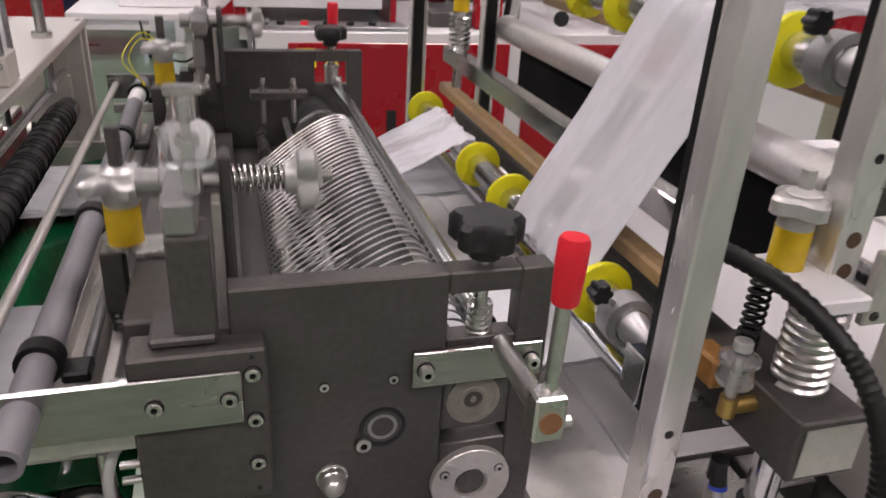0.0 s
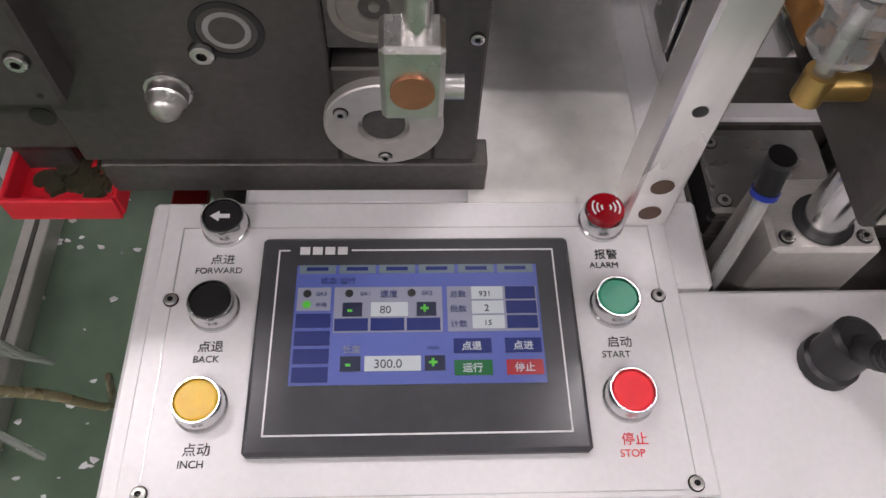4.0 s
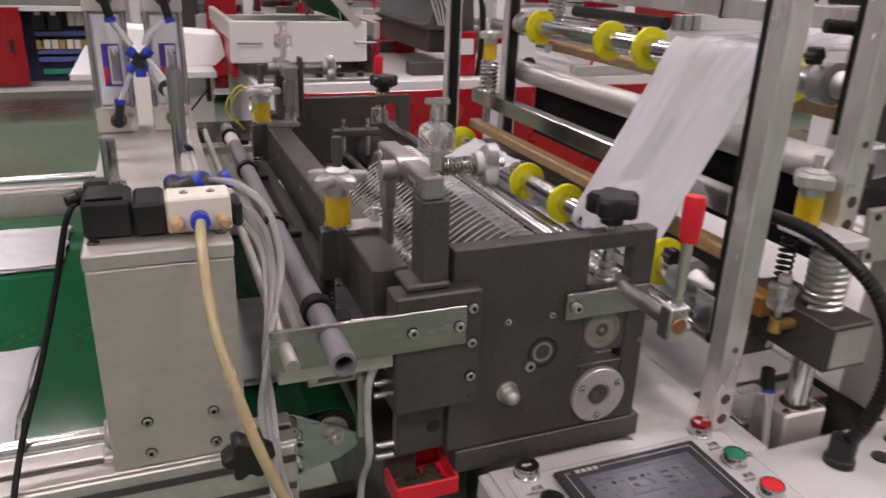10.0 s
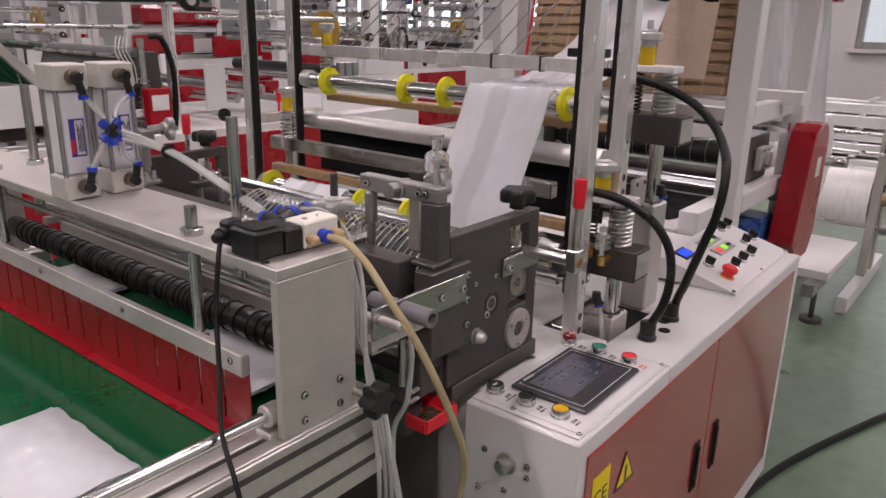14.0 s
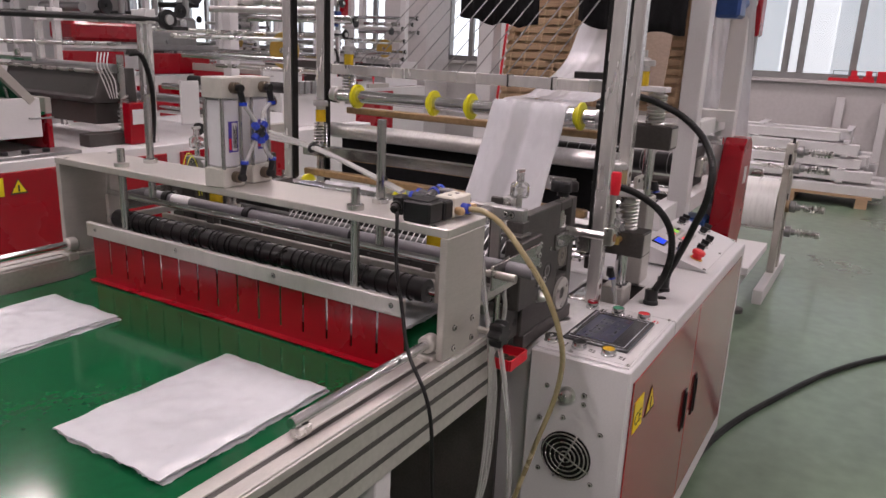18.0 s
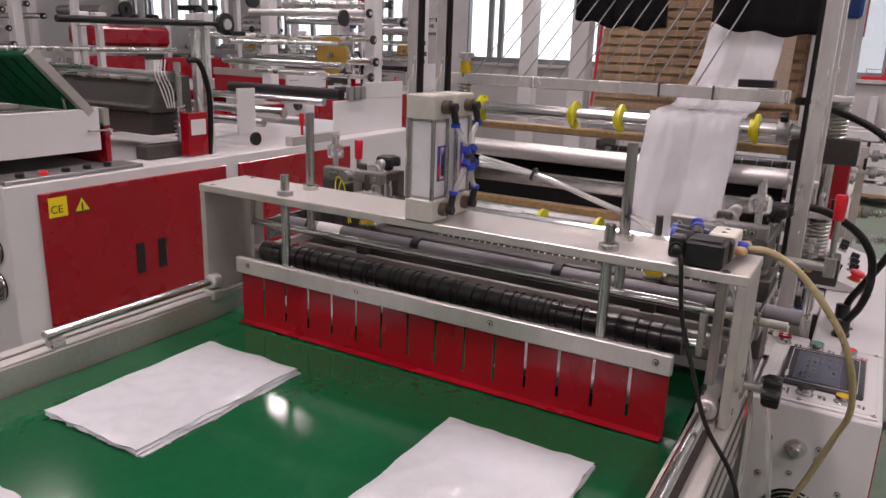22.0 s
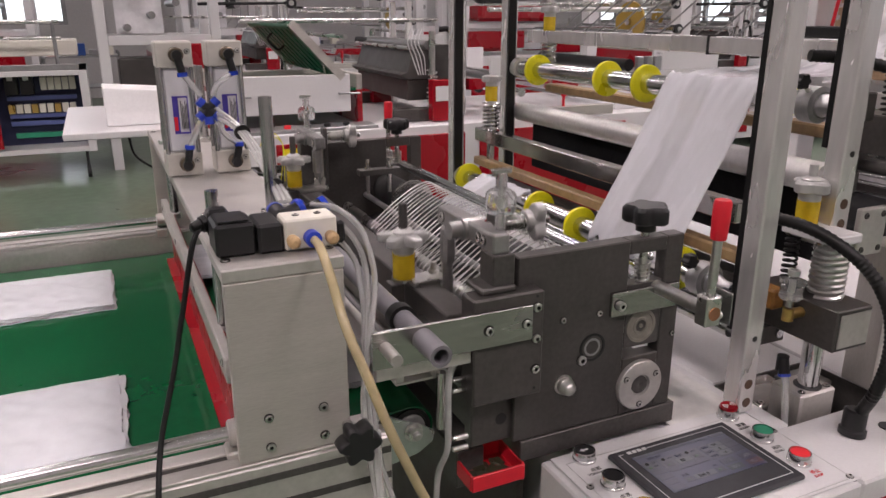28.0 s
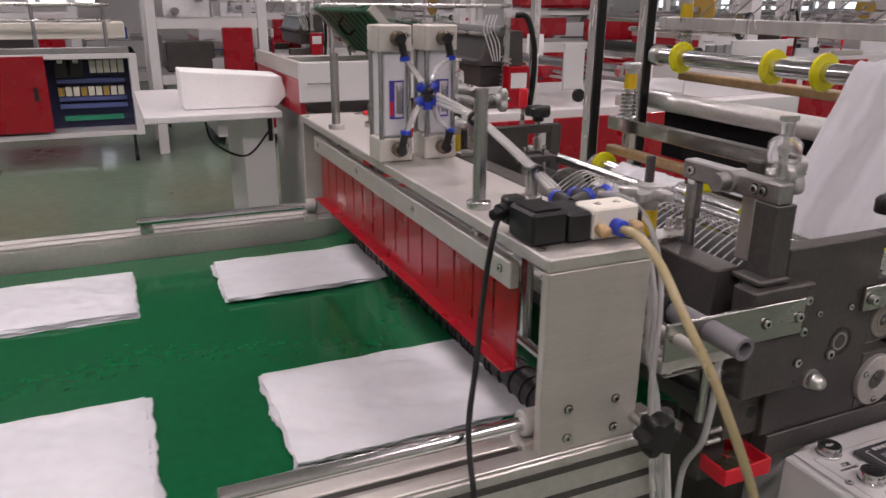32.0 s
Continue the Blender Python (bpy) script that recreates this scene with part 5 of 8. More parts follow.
# ---- conveyor ----
def conveyor():
    c = thing("belt_conveyor", (-1.4, 0.48, FLOOR), "conveyor with glossy green belt and aluminium side rails", "conveyor")
    x0, x1, zp, rp = -3.6, -0.136, 0.866, 0.030
    # flat run, rising end and rounded nose, swept across the belt's width
    path = [(x0, 0.863), (-0.36, 0.863), (-0.33, 0.865), (-0.16, 0.8945)]
    path += [(x1 + rp * math.sin(a), zp + rp * math.cos(a)) for a in (math.pi * i / 12 for i in range(13))] + [(-0.3, 0.82), (x0, 0.81)]
    belt = bmesh.new()
    rows = [[belt.verts.new((x, y, z)) for y in (0.066, 0.952)] for x, z in path]
    for a, b in zip(rows, rows[1:]):
        belt.faces.new((a[0], a[1], b[1], b[0])).smooth = a[0].co.x > -0.17
    ob = part("belt", belt, GREEN, c, "glossy dark green belt")
    md = ob.modifiers.new("thickness", "SOLIDIFY")
    md.thickness, md.offset = 0.003, -1
    part("pulley", cyl((x1, 0.068, zp), (x1, 0.957, zp), rp - 0.0035, 28), DARK2, c)
    pb = part("pulley_bearing", lathe((x1, 0.068, zp), (0, -1, 0), [(0, 0.0262), (0.003, 0.0262), (0.003, 0.021), (0.0015, 0.0205), (0.0015, 0.0001)], 28), RUBBER, c)
    part("bearing_race", lathe((x1, 0.0664, zp), (0, -1, 0), [(0, 0.0185), (0.002, 0.0185), (0.003, 0.0165), (0.003, 0.0001)], 28), GREYM, pb)
    part("shaft_nut", lathe((x1, 0.0575, zp), (0, -1, 0), [(0, 0.0125), (0.002, 0.0125), (0.0022, 0.0095), (0.009, 0.0095), (0.0095, 0.0055), (0.015, 0.005), (0.016, 0.0035)], 12), STEEL, pb)
    part("stub_shaft", cyl((x1, 0.0662, zp), (x1, 0.0577, zp), 0.0085, 16), STEEL, pb)
    part("slider_bed", box(x0 + 0.05, -0.36, 0.06, 0.947, 0.83, 0.855, 0), WHITE, c)
    for ya, yb, near in ((-0.002, 0.05, True), (0.957, 1.01, False)):
        r = part("side_rail", box(x0, -0.186, ya, yb, 0.79, 0.908, 0.003), ALUX, c, "slotted aluminium profile rail")
        f = ya - 0.0004 if near else yb + 0.0004
        g = ya + 0.002 if near else yb - 0.002
        for z in (0.891, 0.858, 0.822):
            part("groove", box(x0, -0.188, min(f, g) - 0.001, max(f, g), z - 0.004, z + 0.004, 0), DARK2, r)
        ym = (ya + yb) / 2
        part("lip", box(x0, -0.186, ya, ym - 0.005, 0.908, 0.912, 0.001), ALUX, r)
        part("lip", box(x0, -0.186, ym + 0.005, yb, 0.908, 0.912, 0.001), ALUX, r)
        part("groove", box(x0, -0.188, ym - 0.0048, ym + 0.0048, 0.908, 0.9095, 0), DARK2, r)
    for x in (-0.5, -1.9, -3.3):
        for y in (0.025, 0.985):
            part("leg", box(x - 0.02, x + 0.02, y - 0.02, y + 0.02, FLOOR, 0.789, 0.002), WHITE, c)
    for x in (-0.5, -1.9, -3.3):
        fb = part("foot_beam", box(x - 0.02 + 0.045, x + 0.025 + 0.045, 0.0, 1.01, FLOOR, FLOOR + 0.045, 0.002), ALUX, c, "slotted aluminium foot beam")
        part("beam_groove", box(x + 0.0445, x + 0.0525, 0.001, 1.009, FLOOR + 0.0452, FLOOR + 0.0465, 0), DARK2, fb)
    return c


conveyor()
solo("paper_scrap", add_box(box(-0.62, -0.585, 0.52, 0.68, FLOOR + 0.0005, FLOOR + 0.0025, 0), -0.575, -0.55, 0.5, 0.66, FLOOR + 0.0005, FLOOR + 0.002, 0), FILM, "two strips of white paper scrap on the floor", "paper scrap")


def guide_bar(y, xa, xb, z):
    g = thing("guide_rail", ((xa + xb) / 2, y, 0.912), "round polished guide rod along the conveyor edge", "rod", group="conveyor guide rods")
    part("rod", cyl((xa, y, z), (xb, y, z), 0.0078, 20), CHROME, g)
    part("clamp", box(xa + 0.005, xa + 0.03, y - 0.009, y + 0.009, 0.9125, z - 0.008, 0.002), STEEL, g)
    bm = lathe((xb - 0.002, y, z), (-1, 0, 0), [(0, 0.014), (0, 0.008), (0.022, 0.008), (0.022, 0.0125), (0.02, 0.0145), (0.002, 0.0145)], 22)
    part("end_clamp", bm, ALUX, g, "bright clamp ring")
    part("foot_plate", box(xb - 0.028, xb - 0.004, y - 0.014, y + 0.014, 0.9, z - 0.0165, 0.002), ALUX, g)
    return g


guide_bar(0.03, -0.665, -0.335, 0.936)
guide_bar(0.962, -0.695, -0.335, 0.936)


# ---- bridge over the belt ----
def bridge():
    b = thing("press_bridge", (-0.295, 0.49, 0.912), "brushed aluminium bridge over the belt with two upright plates", "machine frame")
    part("top_plate", box(-0.354, -0.232, 0.0, 0.985, 1.1125, 1.1265, 0.0015), ALUX, b, "long milled aluminium top plate")
    for y0, y1, s in ((0.001, 0.014, -1), (0.971, 0.984, 1)):
        p = part("side_plate", box(-0.353, -0.233, y0, y1, 0.912, 1.112, 0.0015), ALU, b)
        f = y0 if s < 0 else y1
        for x, z in ((-0.32, 0.96), (-0.262, 0.96), (-0.32, 0.926), (-0.262, 0.926)):
            part("screw", bolt_head(bmesh.new(), x, f, z, 0.0045, (0, s, 0), 0.003), STEEL, p)
    for x, y in ((-0.345, 0.03), (-0.24, 0.03), (-0.345, 0.955), (-0.24, 0.955)):
        part("screw", bolt_head(bmesh.new(), x, y, 1.1265, 0.0045, (0, 0, 1), 0.0015), STEEL, b)
    for x in (-0.333, -0.263):
        for y in (0.19, 0.787):
            part("guide_collar", lathe((x, y, 1.1265), (0, 0, 1), [(0, 0.0145), (0.008, 0.0145), (0.009, 0.013), (0.009, 0.0088)], 20), STEEL, b)
    for y in (0.045, 0.94):
        part("inner_strut", box(-0.262, -0.236, y - 0.006, y + 0.006, 0.93, 1.112, 0.001), ALU, b)
    k = part("clamp_knob", star(-0.237, 0.933, -0.05, -0.026, 0.024, 6, 0.16, "y"), BLACKP, b, "black star hand knob")
    part("knob_stud", cyl((-0.237, -0.03, 0.933), (-0.237, 0.0, 0.933), 0.006, 12), STEEL, k)
    return b


bridge()


def air_cylinder(x, y):
    a = thing("air_cylinder", (x, y, 1.1265), "upright air cylinder with clear barrel sticker and alloy heads", "air cylinder", group="air cylinders")
    w = 0.0255
    part("lower_head", box(x - w, x + w, y - w, y + w, 1.127, 1.162, 0.002), IVORYM, a)
    part("upper_head", box(x - w, x + w, y - w, y + w, 1.285, 1.322, 0.002), IVORYM, a)
    part("barrel", box(x - w + 0.006, x + w - 0.006, y - w + 0.004, y + w - 0.004, 1.162, 1.285, 0.004), FOAMW, a)
    for dx in (-1, 1):
        for dy in (-1, 1):
            part("tie_rod", cyl((x + dx * 0.0215, y + dy * 0.0215, 1.16), (x + dx * 0.0215, y + dy * 0.0215, 1.287), 0.0034, 12), RODM, a)
    st = part("sticker", box(x - 0.009, x + 0.013, y - w + 0.0032, y - w + 0.0038, 1.19, 1.245, 0), WHITE, a, "white sticker with blue rim")
    bm = bmesh.new()
    for a0, a1, b0, b1 in ((-0.009, 0.013, 1.19, 1.1925), (-0.009, 0.013, 1.2425, 1.245), (0.0115, 0.013, 1.1925, 1.2425), (-0.009, -0.001, 1.1925, 1.2425)):
        add_box(bm, x + a0, x + a1, y - w + 0.0024, y - w + 0.003, b0, b1, 0)
    part("sticker_rim", bm, VIOLET, st)
    part("sticker_mark", box(x - 0.0085, x - 0.0035, y - w + 0.0016, y - w + 0.0022, 1.195, 1.215, 0), REDP, st)
    for i in range(5):
        part("print_bar", box(x + 0.002 + 0.002 * i, x + 0.003 + 0.002 * i, y - w + 0.0026, y - w + 0.003, 1.197, 1.238 - 0.004 * (i % 3), 0), INK, st)
    for z, d in ((1.304, -1), (1.146, 1)):
        part("port", lathe((x + 0.002, y - w, z), (0, -1, 0), [(0, 0.0105), (0.011, 0.0105), (0.0125, 0.0085), (0.0125, 0.006)], 18), BRONZE, a, "dark bronze port nut")
        part("head_screw", bolt_head(bmesh.new(), x + 0.018, y - w, z + 0.004, 0.0032, (0, -1, 0), 0.002), STEEL, a)
        f = part("elbow", add_cyl(cyl((x + 0.002, y - w - 0.006, z), (x + 0.002, y - w - 0.022, z), 0.007, 14), (x + 0.002, y - w - 0.016, z), (x + 0.007, y - w - 0.018, z + d * 0.024), 0.0056, 14), BLACKP, a, "black elbow fitting")
        part("collar", cyl((x + 0.007, y - w - 0.018, z + d * 0.024), (x + 0.0075, y - w - 0.018, z + d * 0.03), 0.0072, 14), BLUE, f)
    return a


VIOLET = material("violet_print", (0.06, 0.04, 0.3), 0.35)
BRONZE = material("dark_bronze", (0.16, 0.13, 0.10), 0.35, 0.8, vary=0.2)
IVORYM = material("cast_alloy_head", (0.60, 0.58, 0.53), 0.42, 0.35, vary=0.08)
FOAMW = material("white_barrel_foil", (0.66, 0.66, 0.68), 0.35, 0.1, vary=0.06)
air_cylinder(-0.333, 0.49)
air_cylinder(-0.262, 0.49)


def hose_cross():
    c = thing("air_manifold", (-0.295, 0.44, 1.22), "cluster of black and blue push-in tees with clear hoses", "air fitting")
    o = Vector((-0.296, 0.437, 1.228))
    for d in ((0.02, 0, 0.018), (-0.02, 0, -0.018), (0.02, -0.004, -0.018), (-0.018, 0, 0.018), (0.0, -0.006, -0.03)):
        v = Vector(d) * 0.85
        part("tee", cyl(o - v * 0.2, o + v * 0.6, 0.0058, 14), BLACKP, c)
        part("collar", cyl(o + v * 0.45, o + v * 0.86, 0.0069, 14), BLUE, c)
    for x in (-0.333, -0.262):
        part("hose", tube([(x + 0.0075, 0.446, 1.278), (x * 0.5 - 0.148, 0.442, 1.262), (o.x + (0.008 if x > -0.3 else -0.008), o.y, o.z + 0.018)], 0.0042, 8), HOSE, c)
        part("hose", tube([(x + 0.0075, 0.446, 1.172), (x * 0.6 - 0.118, 0.442, 1.19), (o.x + (0.012 if x > -0.3 else -0.012), o.y, o.z - 0.016)], 0.0042, 8), HOSE, c)
    for k in range(3):
        part("hose", tube([o + Vector((0.012, -0.012, -0.012 + 0.006 * k)), (-0.27 + 0.004 * k, 0.33, 1.205), (-0.262 + 0.004 * k, 0.22, 1.172), (-0.262 + 0.006 * k, 0.15, 1.15)], 0.0034, 8), HOSE, c, "clear air hose")
    part("cable_tie", lathe((-0.267, 0.34, 1.207), (0.05, -1, -0.3), [(0, 0.011), (0.004, 0.011)], 14), BLACKP, c)
    part("cable_tie", lathe((-0.26, 0.19, 1.163), (0.05, -1, -0.4), [(0, 0.011), (0.004, 0.011)], 14), BLACKP, c)
    return c


hose_cross()


def valve():
    v = thing("solenoid_valve", (-0.29, 0.07, 1.1265), "solenoid valve with black coil, ivory body and tan silencers", "valve")
    part("coil", box(-0.352, -0.312, 0.035, 0.085, 1.1275, 1.161, 0.003), BLACKP, v)
    part("coil", box(-0.311, -0.285, 0.032, 0.085, 1.1275, 1.158, 0.003), BLACKP, v)
    part("plug", box(-0.352, -0.33, 0.085, 0.105, 1.135, 1.165, 0.003), BLACKP, v)
    part("plug_gland", lathe((-0.352, 0.095, 1.15), (-1, -0.3, -0.2), [(0, 0.009), (0.006, 0.009), (0.007, 0.007), (0.016, 0.006), (0.018, 0.0035)], 14), RUBBER, v)
    part("coil_cap", box(-0.348, -0.318, 0.04, 0.08, 1.1615, 1.1635, 0.001), RUBBER, v)
    part("valve_body", box(-0.284, -0.229, 0.032, 0.068, 1.1275, 1.16, 0.002), IVORY, v, "ivory valve body")
    part("end_cap", box(-0.2285, -0.219, 0.036, 0.066, 1.1275, 1.152, 0.003), BLACKP, v)
    for x in (-0.277, -0.237):
        part("silencer", lathe((x, 0.032, 1.139), (0, -1, 0), [(0, 0.006), (0.006, 0.007), (0.012, 0.0065), (0.015, 0.003)], 16), TAN, v, "tan sintered silencer")
    part("inlet_collar", lathe((-0.257, 0.032, 1.14), (0, -1, 0), [(0, 0.0085), (0.012, 0.0085), (0.013, 0.006)], 16), BLUE, v)
    for x in (-0.268, -0.245):
        part("screw", bolt_head(bmesh.new(), x, 0.05, 1.16, 0.0032, (0, 0, 1), 0.0015), STEEL, v)
    for x, y, w in ((-0.275, 0.085, (0.35, -0.2, 0.5)), (-0.248, 0.09, (0.4, -0.5, -0.3))):
        f = part("tee", add_cyl(cyl((x, y - 0.018, 1.146), (x, y + 0.03, 1.15), 0.009, 14), (x, y, 1.15), (x + 0.02, y + 0.004, 1.156), 0.0085, 14), BLACKP, v, "black push-in tee")
        for q, d in (((x, y + 0.028, 1.15), (0, 0.006, 0)), ((x, y - 0.016, 1.146), (0, -0.006, 0)), ((x + 0.019, y + 0.004, 1.156), (0.006, 0.001, 0.002))):
            part("collar", cyl(q, Vector(q) + Vector(d), 0.0094, 14), BLUE, f)
    return v


valve()
solo("air_supply_hose", tube([(-0.257, 0.02, 1.14), (-0.259, -0.01, 1.14), (-0.26, -0.045, 1.122), (-0.258, -0.08, 1.085), (-0.247, -0.11, 1.04), (-0.234, -0.128, 0.995), (-0.217, -0.137, 0.95), (-0.197, -0.138, 0.905), (-0.17, -0.128, 0.86), (-0.15, -0.115, 0.81), (-0.14, -0.1, 0.76), (-0.13, -0.08, 0.7), (-0.12, -0.05, 0.6), (-0.14, 0.0, 0.42), (-0.2, 0.08, 0.3)], 0.0047, 12), TANHOSE, "yellowed plastic air hose hanging from the valve", "hose")
solo("valve_cable", tube([(-0.352, 0.095, 1.15), (-0.368, 0.083, 1.135), (-0.386, 0.07, 1.07), (-0.404, 0.046, 1.01), (-0.425, 0.018, 0.95), (-0.436, -0.02, 0.9), (-0.44, -0.036, 0.85), (-0.437, -0.04, 0.75), (-0.42, -0.038, 0.6), (-0.40, 0.0, 0.45), (-0.38, 0.08, 0.3)], 0.003, 8), RUBBER, "thin black cable hanging down from the valve", "cable")
for k in range(3):
    e = 0.006 * k
    solo("clear_air_hose", tube([(-0.242, 0.088 + e, 1.16 - e), (-0.215 - e, 0.075, 1.155 - 1.6 * e), (-0.192 - 1.2 * e, 0.062, 1.13 - 2 * e), (-0.186 - 1.2 * e, 0.042 + e, 1.085), (-0.198 - 0.4 * e, 0.02 + e, 1.041), (-0.209, 0.008 + e, 0.997), (-0.219 + e, -0.004 + 0.5 * e, 0.953), (-0.215 + e, -0.012, 0.88), (-0.205 + 2 * e, -0.012, 0.78), (-0.2 + 2 * e, 0.0, 0.6), (-0.2, 0.04, 0.45)], 0.0034, 8), HOSE, "clear plastic air hose hanging beside the bridge", "hose", group="clear air hoses")


# ---- moving carriages ----
def comb():
    c = thing("comb_press", (-0.337, 0.49, 0.868), "red slotted comb sheet under an aluminium bar on two rods", "press bar")
    part("bar", box(-0.349, -0.337, 0.082, 0.9, 0.966, 0.996, 0.0015), ALUX, c)
    for y in (0.104, 0.36, 0.618, 0.87):
        part("screw", bolt_head(bmesh.new(), -0.349, y, 0.983, 0.004, (-1, 0, 0), 0.002), STEEL, c)
    n, ya, yb = 14, 0.086, 0.897
    pitch = (yb - ya) / (n + 1)
    sheet = bmesh.new()
    add_box(sheet, -0.3365, -0.3345, ya, yb, 0.868, 0.885, 0)
    add_box(sheet, -0.352, -0.3345, ya, yb, 0.8665, 0.868, 0)
    part("lower_flange", sheet, RED, c, "red painted bent flange")
    part("upper_strip", box(-0.3365, -0.3345, ya, yb, 0.978, 0.99, 0), RED, c)
    for i in range(n + 1):
        a = ya + pitch * i + (0.0025 if i else 0)
        b = ya + pitch * (i + 1) - (0.0025 if i < n else 0)
        part("comb_tooth", box(-0.3365, -0.3345, a, b, 0.885, 0.978, 0), RED, c, "" if i else "red painted flat tooth")
    for y in (0.19, 0.787):
        part("rod", cyl((-0.333, y, 0.985), (-0.333, y, 1.163), 0.0078, 18), RODM, c)
        part("rod_foot", lathe((-0.333, y, 0.982), (0, 0, 1), [(0, 0.012), (0.01, 0.012), (0.012, 0.0086)], 16), STEEL, c)
    return c


COMB = comb()


GLOSSBLACK = material("glossy_black_rubber", (0.02, 0.019, 0.02), 0.3, vary=0.25, scale=20, coat=0.1)


def press_roller():
    c = thing("black_press_roller", (-0.268, 0.49, 0.965), "black roller wound with rubber rings on two rods", "roller")
    part("roller", cyl((-0.268, 0.085, 0.99), (-0.268, 0.9, 0.99), 0.0205, 32), GLOSSBLACK, c)
    rnd = random.Random(8)
    y = 0.094
    for i in range(38):
        y += rnd.choice((0.012, 0.019, 0.024, 0.028, 0.021))
        if y > 0.89:
            break
        part("rubber_ring", lathe((-0.268, y, 0.99), (rnd.uniform(-0.05, 0.05), 1, rnd.uniform(-0.05, 0.05)), [(0, 0.0204), (0.0006, 0.0222), (0.002, 0.0228), (0.0034, 0.0222), (0.004, 0.0204)], 28), RUBBER, c, "" if i else "black rubber ring")
    part("shaft", cyl((-0.268, 0.055, 0.99), (-0.268, 0.935, 0.99), 0.008, 16), CHROME, c)
    for y in (0.062, 0.928):
        part("end_hanger", box(-0.276, -0.26, y - 0.005, y + 0.005, 0.975, 1.04, 0.001), ALU, c)
    part("hanger_rod", cyl((-0.268, 0.062, 1.046), (-0.268, 0.928, 1.046), 0.0065, 16), CHROME, c)
    for y in (0.19, 0.787):
        part("rod", cyl((-0.263, y, 1.045), (-0.263, y, 1.268), 0.0078, 18), RODM, c)
    return c


ROLL = press_roller()
# ---- bags on the belt ----
def bag_layer(x0, x1, y0, y1, base, h, seed):
    """One soft bag or sheaf of bags with uneven edges."""
    rnd = random.Random(seed)
    bm = bmesh.new()
    nx, ny = 44, 32

    def top(u, v):
        e = min(u, 1 - u, v * 0.8, (1 - v) * 0.8)
        soft = min(1, e / 0.05)
        w = noise.noise(Vector((u * 4 + seed * 7, v * 4, 0))) * 0.003 + noise.noise(Vector((u * 11 + v * 9 + seed, v * 3 - u * 6, 3))) * 0.002
        w += max(0, noise.noise(Vector((u * 3 + v * 5 + seed, v * 2 - u, 7)))) * 0.004
        w += 0.003 * (0.3 - abs(noise.noise(Vector((u * 5 - v * 3 + seed * 2, v * 4 + u * 2, 11)))))
        return base + h * (0.4 + 0.6 * soft) + w * (0.3 + soft * 0.7) * (h / 0.004)

    grid = []
    for i in range(nx + 1):
        row = []
        for j in range(ny + 1):
            u, v = i / nx, j / ny
            jx = noise.noise(Vector((v * 6, seed * 3.1, u * 2))) * 0.006
            jy = noise.noise(Vector((u * 6, seed * 5.3, v * 2 + 9))) * 0.005
            row.append(bm.verts.new((x0 + (x1 - x0) * u + jx, y0 + (y1 - y0) * v + jy, top(u, v))))
        grid.append(row)
    for a, b in zip(grid, grid[1:]):
        for j in range(ny):
            bm.faces.new((a[j], b[j], b[j + 1], a[j + 1])).smooth = True
    rim = [grid[i][0] for i in range(nx + 1)] + [grid[nx][j] for j in range(1, ny + 1)] + [grid[i][ny] for i in range(nx - 1, -1, -1)] + [grid[0][j] for j in range(ny - 1, 0, -1)]
    low = [bm.verts.new((v.co.x + 0.002 * rnd.uniform(-1, 1), v.co.y + 0.002 * rnd.uniform(-1, 1), base)) for v in rim]
    for k in range(len(rim)):
        bm.faces.new((rim[k], rim[(k + 1) % len(rim)], low[(k + 1) % len(rim)], low[k]))
    bm.faces.new(low)
    return bm


def bag_pile(x0, x1, y0, y1, seed):
    """A flat pile of film bags, lying a little askew on one another."""
    b = thing("bag_pile", ((x0 + x1) / 2, (y0 + y1) / 2, 0.863), "flat pile of white plastic bags on the green belt", "plastic bags", group="bag piles on the belt")
    rnd = random.Random(seed * 11 + 3)
    for k in range(3):
        dx, dy = rnd.uniform(-0.004, 0.004), rnd.uniform(-0.004, 0.004)
        last = k == 2
        part("bag", bag_layer(x0 + dx, x1 + dx, y0 + dy, y1 + dy, 0.8632 + 0.0034 * k, 0.0045 if last else 0.003, seed * 5 + k), BAGM, b)
    return b


BAGM = material("white_bag_stack", (0.53, 0.545, 0.57), 0.36, vary=0.06, scale=9, fine=60, bump=0.14, coat=0.1)
BAGS = []


def bag_pair(front, seed, rows):
    """Two piles side by side whose leading edges lie at x = front."""
    BAGS.append((bag_pile(front - 0.31, front, 0.143, 0.362, seed), rows))
    BAGS.append((bag_pile(front - 0.31, front, 0.652, 0.852, seed + 1), rows))


# way of each pair along the belt: the belt runs from 10.2 s and again from 31.1 s
STEP = -0.452
RISE = 0.032
bag_pair(-0.458, 1, [(0, 0, 0), (10.2, 0, 0), (10.3, -0.01, 0), (11.55, STEP, 0), (31.1, STEP, 0), (31.2, STEP - 0.01, 0), (32, STEP - 0.255, 0)])
bag_pair(-0.006, 5, [(0, 0, RISE), (10.2, 0, RISE), (10.3, -0.01, RISE), (11.1, STEP + 0.16, 0), (11.55, STEP, 0), (31.1, STEP, 0), (31.2, STEP - 0.01, 0), (32, STEP - 0.255, 0)])
bag_pair(0.446, 9, [(0, 0, RISE), (12.6, 0, RISE), (13.6, STEP, RISE), (31.1, STEP, RISE), (31.2, STEP - 0.01, RISE), (31.6, STEP - 0.14, 0.014), (32, STEP - 0.255, 0.002)])


